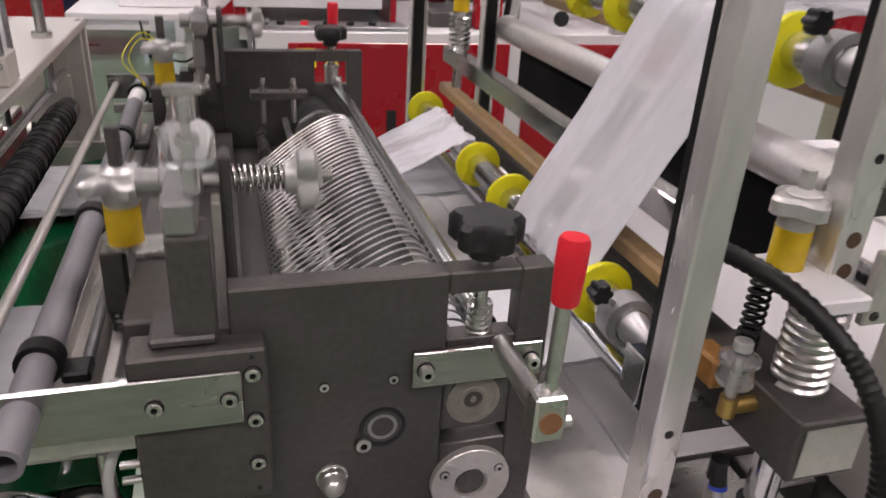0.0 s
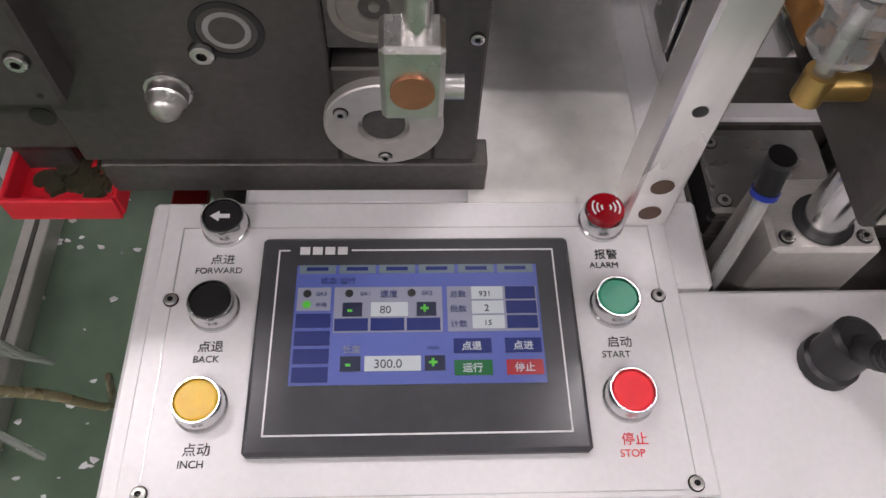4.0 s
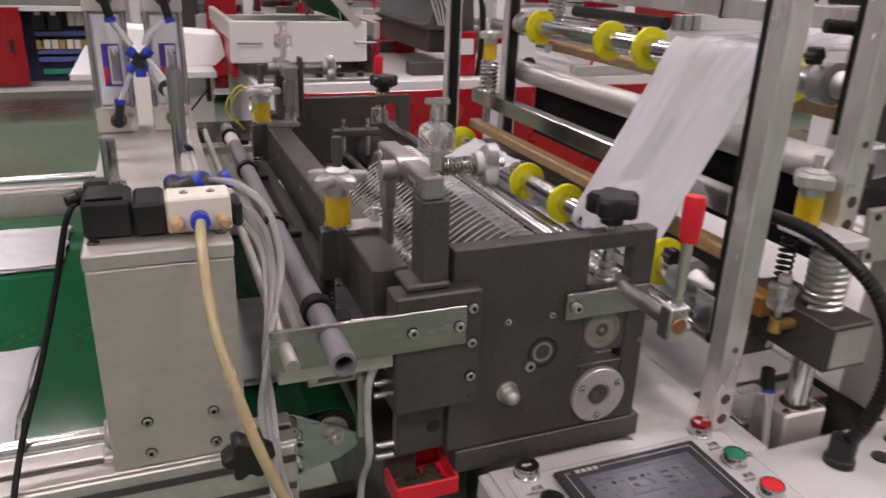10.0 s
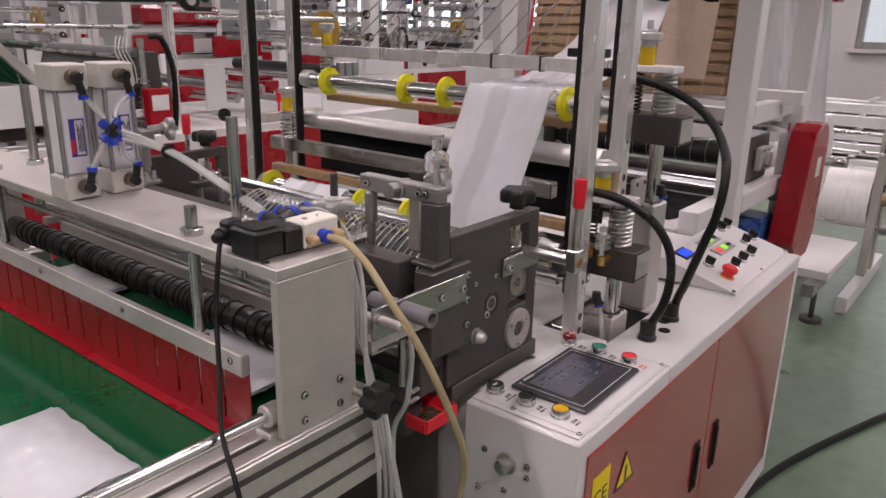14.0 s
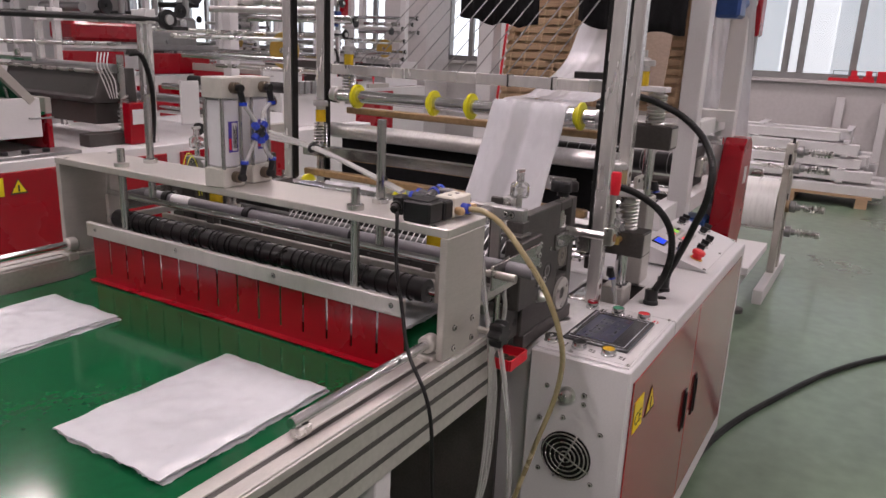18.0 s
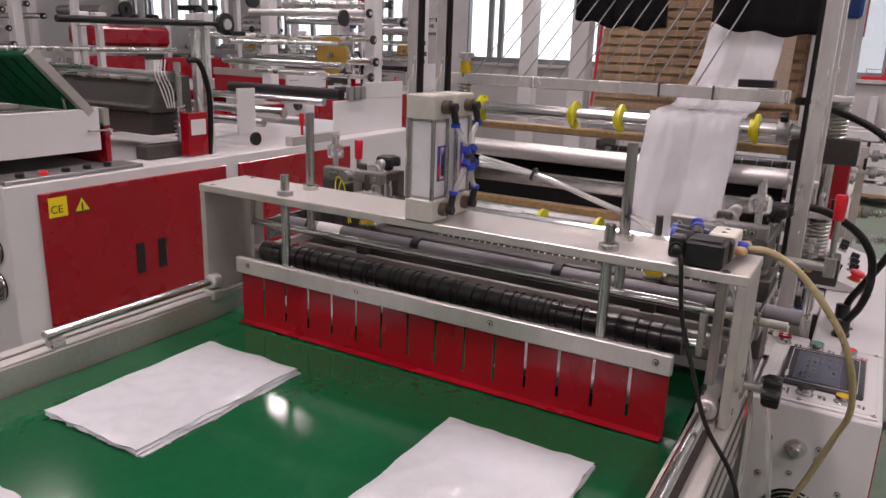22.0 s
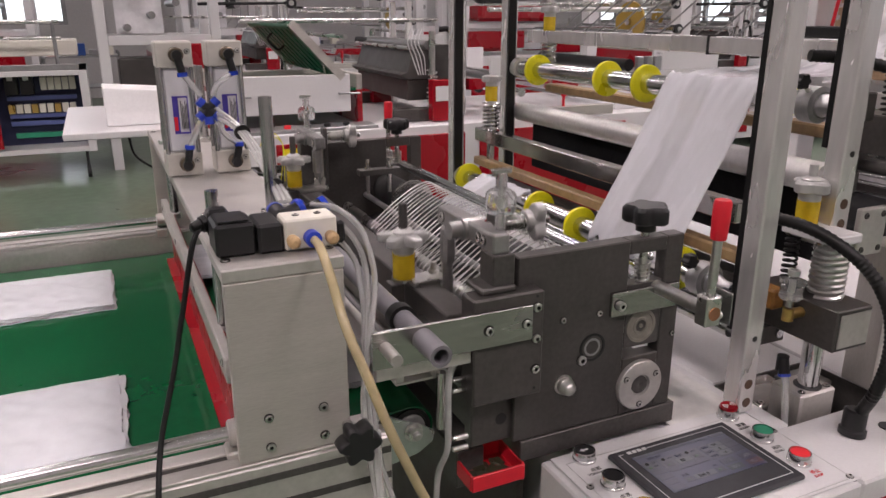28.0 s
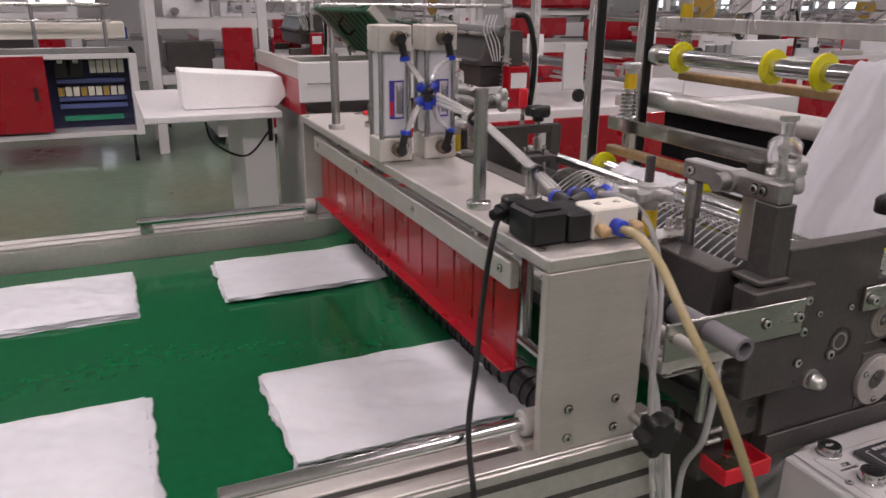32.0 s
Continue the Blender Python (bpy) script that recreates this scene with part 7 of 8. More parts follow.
# ---- neighbouring bag machines ----
LIDGREEN = material("green_lid_pvc", (0.006, 0.10, 0.045), 0.34, vary=0.15, scale=6)


def neighbour(x0, y0, full, tag):
    """A second machine of the same make, seen from its operator side."""
    z = 0.86
    n = thing("bag_machine", (x0 + 1.1, y0 + 0.5, FLOOR), tag, "bag machine", group="neighbouring bag machines")
    body = part("cabinet", box(x0, x0 + 2.72, y0, y0 + 1.1, 0.17, z, 0.004), WHITE, n, "white cabinet with red doors")
    for a, b in ((0.12, 1.03), (1.11, 1.98)):
        d = part("door", box(x0 + a, x0 + b, y0 - 0.012, y0 - 0.001, 0.23, 0.82, 0.004), RED, n, "glossy red steel door")
        for hx in ((b - 0.5, b - 0.39) if a < 1 else ()):
            part("handle", box(x0 + hx - 0.02, x0 + hx + 0.02, y0 - 0.016, y0 - 0.0125, 0.42, 0.55, 0.002), BLACKP, d)
        if a < 1 and full:
            sticker_ce(d, x0 + a + 0.03, y0 - 0.0125, 0.725, 0.075, 0.075)
            sticker_triangle(d, x0 + a + 0.165, y0 - 0.0125, 0.727, 0.075)
    for zz in (0.62, 0.48, 0.77):
        fan = part("fan", lathe((x0 - 0.001, y0 + 0.1, zz), (-1, 0, 0), [(0, 0.055), (0.004, 0.055), (0.004, 0.0001)], 24), BLACKP, n, "round black fan with bright wire guard")
        g = bmesh.new()
        for r in (0.015, 0.03, 0.045, 0.055):
            add_sweep(g, [Vector((x0 - 0.009, y0 + 0.1 + r * math.cos(w), zz + r * math.sin(w))) for w in (2 * math.pi * i / 20 for i in range(21))], 0.0022, 5)
        part("fan_guard", g, STEEL, fan)
    part("deck_panel", box(x0 + 0.02, x0 + 0.6, y0 + 0.02, y0 + 0.16, z + 0.001, z + 0.016, 0.002), GREYM, n)
    for i in range(5):
        part("push_button", lathe((x0 + 0.1 + 0.09 * i, y0 + 0.06, z + 0.017), (0, 0, 1), [(0, 0.016), (0.014, 0.016), (0.016, 0.012)], 14), REDBTN if i == 1 else BLACKP, n)
    part("white_housing", box(x0 - 0.07, x0 + 0.52, y0 + 0.17, y0 + 0.2, z + 0.065, z + 0.235, 0.003), WHITE, n, "white front housing plate")
    for sx in (-0.04, 0.46):
        part("housing_handle", add_box(add_box(box(x0 + sx, x0 + sx + 0.1, y0 + 0.14, y0 + 0.15, z + 0.145, z + 0.153, 0.002), x0 + sx, x0 + sx + 0.008, y0 + 0.151, y0 + 0.169, z + 0.145, z + 0.153, 0.001), x0 + sx + 0.092, x0 + sx + 0.1, y0 + 0.151, y0 + 0.169, z + 0.145, z + 0.153, 0.001), GREYM, n, "flat steel pull handle")
    for fx in (0.1, 1.3, 2.6):
        for fy in (0.1, 1.0):
            part("foot", cyl((x0 + fx, y0 + fy, FLOOR), (x0 + fx, y0 + fy, 0.171), 0.03, 12), STEEL, n)
    part("green_belt", box(x0 - 0.036, x0 + 0.558, y0 + 0.203, y0 + 1.18, z + 0.155, z + 0.17, 0.002), GREEN, n, "green belt bed")
    # raised lid: a sloping green panel of strips in an alloy frame
    o = Vector((x0 + 0.475, y0 + 0.2, z + 0.225))
    eu, ev = Vector((0, 0.92, 0)), Vector((-0.21, 0, 0.225))
    nrm = ev.cross(eu).normalized()

    def slab(u0, u1, v0, v1, h0, h1):
        bm = bmesh.new()
        c = [o + eu * u + ev * v + nrm * h for h in (h0, h1) for u, v in ((u0, v0), (u1, v0), (u1, v1), (u0, v1))]
        vs = [bm.verts.new(q) for q in c]
        for f in ((3, 2, 1, 0), (4, 5, 6, 7), (0, 1, 5, 4), (1, 2, 6, 5), (2, 3, 7, 6), (3, 0, 4, 7)):
            bm.faces.new([vs[k] for k in f])
        return bm

    if full:
        part("green_lid", slab(0, 1, 0, 1, -0.004, 0.004), LIDGREEN, n, "green raised lid of belt strips")
    for j in range(9 if full else 0):
        part("lid_strip", slab(0.035 + 0.105 * j, 0.105 + 0.105 * j, 0.03, 0.97, 0.0045, 0.009), LIDGREEN, n)
    for u0, u1, v0, v1 in ((-0.035, 0, -0.04, 1.04), (1, 1.035, -0.04, 1.04)) if full else ():
        part("lid_frame", slab(u0, u1, v0, v1, -0.022, 0.014), ALU, n)
    if full:
        part("lid_roll", cyl(o + ev, o + ev + eu, 0.018, 16), LIDGREEN, n)
    if full:
        part("lid_handle", tube([o + ev * 0.85 + eu * 0.55 + nrm * 0.012, o + ev * 0.82 + eu * 0.55 + nrm * 0.05, o + ev * 0.6 + eu * 0.55 + nrm * 0.05, o + ev * 0.57 + eu * 0.55 + nrm * 0.012], 0.006, 8, 4), BLACKP, n)
    for u in (0.05, 0.95) if full else ():
        q = o + ev * 0.4 + eu * u
        part("lid_strut", cyl(q - nrm * 0.024, (q.x + 0.05, q.y, z + 0.156), 0.008, 10), STEEL, n)
    for xa in (x0 - 0.068, x0 + 0.56):
        part("side_rail", box(xa, xa + 0.03, y0 + 0.201, y0 + 1.2, z + 0.16, z + 0.232, 0.003), ALU, n)
        part("side_panel", box(xa + 0.002, xa + 0.028, y0 + 0.201, y0 + 1.19, z + 0.002, z + 0.159, 0.003), RED, n, "red painted side panel")
    for yy in (0.45, 0.8):
        part("bed_bar", box(x0 - 0.037, x0 + 0.559, y0 + yy, y0 + yy + 0.03, z + 0.19, z + 0.215, 0.002), ALU, n)
    # dark sealing head with posts and rods
    part("sealing_head", box(x0 + 0.84, x0 + 1.1, y0 + 0.25, y0 + 1.02, z + 0.09, z + 0.19, 0.004), DARK, n, "dark steel sealing head")
    part("sloped_guard", extrude_outline([(x0 + 0.83, z + 0.191), (x0 + 0.80, z + 0.215), (x0 + 0.835, z + 0.225), (x0 + 0.875, z + 0.345), (x0 + 0.90, z + 0.355), (x0 + 1.06, z + 0.355), (x0 + 1.07, z + 0.191)], "y", y0 + 0.24, y0 + 1.02, 0.003), DARK2, n, "dark sloped guard plate")
    part("guard_rod", cyl((x0 + 0.85, y0 + 0.2, z + 0.34), (x0 + 0.85, y0 + 1.06, z + 0.34), 0.009, 12), STEEL, n)
    part("upper_beam", cyl((x0 + 0.93, y0 + 0.2, z + 0.355), (x0 + 0.93, y0 + 1.05, z + 0.355), 0.022, 18), GREYM, n)
    for yy in (0.18, 1.04):
        part("guide_post", cyl((x0 + 0.94, y0 + yy, z), (x0 + 0.94, y0 + yy, z + 0.42), 0.016, 14), STEEL, n)
        part("guide_block", box(x0 + 0.72, x0 + 0.965, y0 + yy - 0.04, y0 + yy + 0.04, z + 0.001, z + 0.06, 0.003), DARK, n)
        part("spring", spring((x0 + 0.94, y0 + yy, z + 0.07), (x0 + 0.94, y0 + yy, z + 0.24), 0.024, 0.004, 8), STEEL, n)
        part("red_box", box(x0 + 0.90, x0 + 1.015, y0 + yy - 0.1, y0 + yy - 0.045, z + 0.005, z + 0.2, 0.003), RED, n, "small red box with a white sticker")
        part("sticker", box(x0 + 0.915, x0 + 1.0, y0 + yy - 0.1015, y0 + yy - 0.1005, z + 0.1, z + 0.17, 0), WHITE, n)
    part("rod", cyl((x0 + 0.5, y0 + 0.15, z + 0.40), (x0 + 0.5, y0 + 1.1, z + 0.40), 0.01, 12), STEEL, n)
    part("rod", cyl((x0 + 0.05, y0 + 0.25, z + 0.47), (x0 + 1.0, y0 + 0.25, z + 0.47), 0.01, 12), STEEL, n)
    part("conduit", ribbed([(x0 + 0.95, y0 + 0.12, z + 0.43), (x0 + 1.0, y0 + 0.1, z + 0.42), (x0 + 1.045, y0 + 0.1, z + 0.3), (x0 + 1.05, y0 + 0.1, z + 0.15), (x0 + 1.035, y0 + 0.1, z)], 0.014, 0.012), RUBBER, n)
    for k in range(4):
        part("hose", tube([(x0 + 0.84 + 0.018 * k, y0 + 0.2, z + 0.43), (x0 + 0.81 + 0.018 * k, y0 + 0.17, z + 0.37), (x0 + 0.83 + 0.02 * k, y0 + 0.16, z + 0.3), (x0 + 0.86 + 0.012 * k, y0 + 0.16, z + 0.22)], 0.003, 6), WHITE, n)
    for xx, yy in ((1.06, 0.12), (1.06, 1.02), (1.16, 0.3), (1.16, 1.02)):
        part("frame_post", box(x0 + xx - 0.016, x0 + xx + 0.016, y0 + yy - 0.016, y0 + yy + 0.016, z, z + 0.57, 0.002), POSTM, n)
        part("post_cap", box(x0 + xx - 0.03, x0 + xx + 0.03, y0 + yy - 0.03, y0 + yy + 0.03, z + 0.571, z + 0.64, 0.004), WHITE, n)
    part("hand_wheel", lathe((x0 + 1.156, y0 + 0.1, z + 0.594), (0, -1, 0), [(0, 0.03), (0, 0.05), (0.02, 0.05), (0.02, 0.03)], 22), BLACKP, n, "black hand wheel")
    part("wheel_hub", cyl((x0 + 1.156, y0 + 0.09, z + 0.594), (x0 + 1.156, y0 + 0.07, z + 0.594), 0.024, 16), STEEL, n)
    part("crank", box(x0 + 1.16, x0 + 1.26, y0 + 0.06, y0 + 0.078, z + 0.545, z + 0.565, 0.004), BLACKP, n)
    part("wheel_bar", cyl((x0 + 0.33, y0 + 0.1, z + 0.583), (x0 + 1.156, y0 + 0.1, z + 0.594), 0.014, 12), BLACKP, n)
    # feed section: rollers, discs, red boxes, white plates
    for k, (xx, zz, rr) in enumerate(((1.25, 0.2, 0.02), (1.4, 0.12, 0.022), (1.55, 0.16, 0.03), (1.72, 0.1, 0.02), (1.88, 0.2, 0.02), (2.05, 0.4, 0.02))):
        part("roller", cyl((x0 + xx, y0 + 0.1, z + zz), (x0 + xx, y0 + 1.05, z + zz), rr, 18), CHROME if k % 3 else GREYM, n)
    part("black_roller", cyl((x0 + 2.1, y0 + 0.15, z + 0.232), (x0 + 2.1, y0 + 1.05, z + 0.232), 0.033, 20), BLACKP, n)
    part("side_wall", box(x0 + 2.0, x0 + 2.71, y0 + 0.12, y0 + 0.135, z + 0.001, z + 0.2, 0.003), WHITE, n, "white side plate")
    part("side_wall", box(x0 + 2.3, x0 + 2.71, y0 + 0.12, y0 + 0.135, z + 0.2005, z + 0.30, 0.003), WHITE, n)
    for xx in (2.14, 2.2, 2.26):
        part("bearing_clip", box(x0 + xx - 0.022, x0 + xx + 0.022, y0 + 0.1, y0 + 0.13, z + 0.201, z + 0.28, 0.004), GREYM, n)
    for xx, zz, rr, m in ((2.66, 0.664, 0.026, CHROME), (2.37, 0.42, 0.022, CHROME), (2.32, 0.33, 0.014, STEEL), (2.52, 0.76, 0.022, STEEL), (2.62, 0.84, 0.022, CHROME), (2.34, 0.55, 0.018, STEEL), (2.3, 0.7, 0.022, SATIN)):
        part("web_roller", cyl((x0 + xx, y0 + 0.12, z + zz), (x0 + xx, y0 + 1.05, z + zz), rr, 16), m, n)
        part("web_wheel", lathe((x0 + xx, y0 + 0.1, z + zz), (0, -1, 0), [(0, 0.018), (0, 0.027), (0.012, 0.027), (0.012, 0.018)], 16), BLACKP, n)
        part("web_hub", cyl((x0 + xx, y0 + 0.118, z + zz), (x0 + xx, y0 + 0.08, z + zz), 0.011, 10), STEEL, n)
    for k in range(2):
        part("guide_bar", cyl((x0 + 1.22, y0 + 0.14 + 0.26 * k, z + 0.52 + 0.03 * (k % 2)), (x0 + 2.14, y0 + 0.14 + 0.26 * k, z + 0.52 + 0.03 * (k % 2)), 0.012, 10), STEEL, n)
    part("red_strip", box(x0 + 1.3, x0 + 2.0, y0 + 0.5, y0 + 0.56, z + 0.1, z + 0.16, 0.003), RED, n, "red painted strip")
    for xx, zz in ((1.3, 0.72), (2.0, 0.66)):
        part("hand_wheel", lathe((x0 + xx, y0 + 0.06, z + zz), (0, -1, 0), [(0, 0.03), (0, 0.045), (0.015, 0.045), (0.015, 0.03)], 20), BLACKP, n)
    part("tension_disc", lathe((x0 + 2.2, y0 + 0.3, z + 0.455), (1, 0.1, 0), [(0, 0.015), (0, 0.11), (0.006, 0.112), (0.012, 0.11), (0.012, 0.015)], 36), AMBER, n, "amber plastic disc")
    part("disc_hub", lathe((x0 + 2.18, y0 + 0.3, z + 0.455), (1, 0.1, 0), [(0, 0.018), (0.05, 0.018)], 16), STEEL, n)
    for xx, yy in ((1.26, 0.08), (1.62, 1.06), (1.26, 1.06)):
        part("roller_plate", box(x0 + xx - 0.057, x0 + xx + 0.057, y0 + yy - 0.008, y0 + yy + 0.008, z + 0.08, z + 0.3, 0.002), WHITE, n)
        part("adjust_wheel", lathe((x0 + xx, y0 + yy - 0.05, z + 0.06), (0, -1, 0), [(0, 0.012), (0, 0.032), (0.016, 0.032), (0.016, 0.012)], 18), BLACKP, n)
    part("white_column", box(x0 + 2.42, x0 + 2.5, y0 + 0.14, y0 + 0.22, z, 2.6, 0.003), WHITE, n)
    part("white_column", box(x0 + 2.42, x0 + 2.5, y0 + 1.0, y0 + 1.08, z, 2.6, 0.003), WHITE, n)
    part("front_bridge", box(x0 + 1.5, x0 + 1.9, y0 - 0.0, y0 + 0.05, z + 0.001, z + 0.05, 0.003), ALU, n)
    part("lever_grip", lathe((x0 + 1.6, y0 + 0.02, z + 0.05), (0, 0, 1), [(0, 0.007), (0.05, 0.007), (0.05, 0.014), (0.11, 0.015), (0.115, 0.01)], 14), REDP, n)
    if full:
        # folding table at the outfeed with its foot cabinet
        part("end_table", box(x0 - 0.71, x0 - 0.12, y0 + 0.34, y0 + 1.4, z - 0.02, z + 0.01, 0.004), WHITE, n, "white outfeed table")
        part("foot_cabinet", box(x0 - 0.28, x0 - 0.13, y0 + 0.5, y0 + 1.0, FLOOR, z - 0.022, 0.003), WHITE, n)
        part("hinge_strap", box(x0 - 0.16, x0 - 0.14, y0 + 0.49, y0 + 0.499, z - 0.15, z + 0.01, 0.001), BLACKP, n)
        part("cable", tube([(x0 - 0.45, y0 + 0.45, z - 0.02), (x0 - 0.42, y0 + 0.44, z - 0.13), (x0 - 0.28, y0 + 0.43, z - 0.2), (x0 - 0.15, y0 + 0.45, z - 0.08)], 0.005, 6), RUBBER, n)
    return n


AMBER = material("amber_plastic", (0.42, 0.27, 0.05), 0.35, transmission=0.2, vary=0.12)
neighbour(0.11, 2.5, True, "neighbouring bag machine, white with red doors and raised green lid")
neighbour(0.12, 6.3, False, "bag machine further back, white with red doors")
neighbour(4.4, 4.8, False, "bag machine further back, white with red doors")
neighbour(4.6, 7.6, False, "bag machine further back, white with red doors")
foam = solo("foam_block", extrude_outline([(-0.42, 0.872), (0.0, 0.872), (0.05, 0.92), (0.03, 1.01), (-0.42, 1.045)], "y", 3.0, 3.25, 0.004), FOAM, "white foam block lying on the outfeed table", "foam block")
solo("red_case", box(-0.12, -0.02, 3.3, 3.45, 0.872, 0.935, 0.004), RED, "small red case on the table", "case")


def electric_machine():
    """The machine whose control cabinet stands open."""
    x0, y0 = -2.3, 5.9
    m = thing("open_cabinet_machine", (-1.4, 6.4, FLOOR), "white machine with red door and open electrical cabinet", "machine")
    fr = bmesh.new()
    add_box(fr, x0 + 0.42, x0 + 1.8, y0 + 0.02, y0 + 0.9, 0.3, 0.34, 0.003)
    add_box(fr, x0 + 0.42, x0 + 1.8, y0 + 0.02, y0 + 0.9, 0.9, 0.94, 0.003)
    for x in (x0 + 0.42, x0 + 1.74):
        add_box(fr, x, x + 0.06, y0, y0 + 0.9, 0.3, 0.94, 0.003)
    part("frame", fr, WHITE, m)
    part("back_wall", box(x0 + 0.48, x0 + 1.74, y0 + 0.3, y0 + 0.32, 0.34, 0.9, 0), NAVYB, m, "dark blue wiring board")
    d = part("door", box(x0 + 0.47, x0 + 1.15, y0 - 0.015, y0 - 0.001, 0.36, 0.93, 0.003), RED, m, "red steel door")
    part("handle", box(x0 + 1.05, x0 + 1.08, y0 - 0.02, y0 - 0.016, 0.6, 0.7, 0.001), BLACKP, d)
    for z in (0.50, 0.56, 0.70):
        part("wiring_duct", box(x0 + 1.2, x0 + 1.7, y0 + 0.24, y0 + 0.29, z, z + 0.035, 0.002), BLUEGREY, m)
    for i in range(2):
        part("drive", box(x0 + 1.2 + 0.11 * i, x0 + 1.29 + 0.11 * i, y0 + 0.18, y0 + 0.29, 0.75, 0.92, 0.003), BLACKP, m)
        part("drive_label", box(x0 + 1.225 + 0.11 * i, x0 + 1.265 + 0.11 * i, y0 + 0.176, y0 + 0.179, 0.86, 0.89, 0), WHITE, m)
    for i in range(5):
        part("breaker", box(x0 + 1.45 + 0.052 * i, x0 + 1.495 + 0.052 * i, y0 + 0.2, y0 + 0.29, 0.78, 0.88, 0.003), IVORY, m)
    for i in range(9):
        part("relay", box(x0 + 1.2 + 0.055 * i, x0 + 1.245 + 0.055 * i, y0 + 0.22, y0 + 0.29, 0.60, 0.67, 0.003), IVORY if i % 3 else BRASS, m)
    part("terminal_strip", box(x0 + 1.22, x0 + 1.66, y0 + 0.25, y0 + 0.29, 0.40, 0.44, 0.002), GREENBTN, m)
    for x in (x0 + 0.5, x0 + 1.72):
        part("caster", add_cyl(cyl((x - 0.015, y0 + 0.05, FLOOR + 0.05), (x + 0.015, y0 + 0.05, FLOOR + 0.05), 0.05, 16), (x, y0 + 0.05, FLOOR + 0.09), (x, y0 + 0.05, 0.3), 0.012, 10), BLACKP, m)
    for x in (x0 + 0.55, x0 + 1.1, x0 + 1.6):
        part("rack_leg", cyl((x, y0 + 0.2, 0.94), (x, y0 + 0.2, 1.3), 0.015, 10), GREYM, m)
    for z in (1.18, 1.3):
        part("rack_bar", cyl((x0 + 0.5, y0 + 0.2, z), (x0 + 1.65, y0 + 0.2, z), 0.015, 10), STEEL, m)
    for i in range(7):
        part("clamp", box(x0 + 0.55 + 0.17 * i, x0 + 0.59 + 0.17 * i, y0 + 0.05, y0 + 0.4, 0.945, 0.965, 0.003), GREYM, m)
    part("pale_bed", box(x0 + 0.45, x0 + 1.75, y0 + 0.45, y0 + 0.8, 1.03, 1.16, 0.01), IVORY, m, "pale cloth covered roller bed")
    part("bed_rail", box(x0 + 0.45, x0 + 1.75, y0 + 0.03, y0 + 0.08, 0.941, 0.985, 0.003), GREYM, m)
    return m


NAVYB = material("wiring_board", (0.03, 0.035, 0.09), 0.5, vary=0.3)
BLUEGREY = material("wiring_duct_blue", (0.10, 0.13, 0.32), 0.5, vary=0.1)
electric_machine()


def rack(x0, y0, h, label):
    r = thing("machine_rack", (x0, y0, FLOOR), label, "machine frame", group="white frames in the background")
    for dx in (0, 0.9):
        for dy in (0, 0.7):
            part("post", box(x0 + dx - 0.04, x0 + dx + 0.04, y0 + dy - 0.04, y0 + dy + 0.04, FLOOR, h, 0.003), WHITE, r)
    for z in (0.7, 1.15, h - 0.1):
        part("beam", box(x0 + 0.041, x0 + 0.859, y0 - 0.03, y0 + 0.03, z - 0.04, z + 0.04, 0.003), WHITE, r)
        part("beam", box(x0 + 0.041, x0 + 0.859, y0 + 0.67, y0 + 0.73, z - 0.04, z + 0.04, 0.003), WHITE, r)
    part("red_guard", box(x0 + 0.55, x0 + 0.8, y0 - 0.1, y0 - 0.032, 0.75, 1.12, 0.01), RED, r, "red guard cover")
    part("red_panel", box(x0 - 0.02, x0 + 0.92, y0 - 0.06, y0 - 0.042, 0.36, 0.62, 0.004), RED, r, "red painted panel")
    part("red_cover", box(x0 + 0.33, x0 + 0.45, y0 - 0.12, y0 - 0.042, 1.6, 2.1, 0.02), RED, r, "red rounded cover")
    part("blue_motor", add_cyl(box(x0 + 0.2, x0 + 0.3, y0 - 0.12, y0 + 0.02, 1.62, 1.75, 0.01), (x0 + 0.25, y0 - 0.05, 1.56), (x0 + 0.25, y0 - 0.05, 1.62), 0.045, 16), BLUEM, r, "blue painted motor")
    part("dark_drive", box(x0 + 0.1, x0 + 0.5, y0 + 0.1, y0 + 0.5, 0.75, 1.0, 0.01), DARK, r)
    for k in range(3):
        part("roller", cyl((x0 + 0.2 + 0.2 * k, y0 - 0.02, 1.25 + 0.1 * k), (x0 + 0.2 + 0.2 * k, y0 + 0.72, 1.25 + 0.1 * k), 0.03, 14), GREYM, r)
    part("hanging_film", box(x0 + 0.12, x0 + 0.5, y0 + 0.2, y0 + 0.21, 1.2, h - 0.15, 0), FILM, r, "pale film hanging in the frame")
    return r


rack(-0.35, 6.2, 2.6, "white steel frame with red guard and hanging film")
rack(-1.9, 8.6, 2.6, "white steel frame with red guard and hanging film")
rack(0.6, 8.8, 2.6, "white steel frame with red guard and hanging film")
rack(3.2, 9.2, 2.6, "white steel frame with red guard and hanging film")
rack(6.3, 5.9, 2.6, "white steel frame with red guard and hanging film")
solo("pillar", box(1.05, 1.75, 9.8, 10.4, FLOOR, 5.4, 0.01), WALL, "square white hall pillar", kind="structure")
solo("pillar", box(7.35, 7.95, 4.95, 5.65, FLOOR, 5.4, 0.01), WALL, "square white hall pillar", kind="structure")
solo("steel_column", box(7.5, 7.68, 3.77, 3.95, FLOOR, 5.4, 0.005), WHITE, "slim white steel column by the windows", kind="structure")


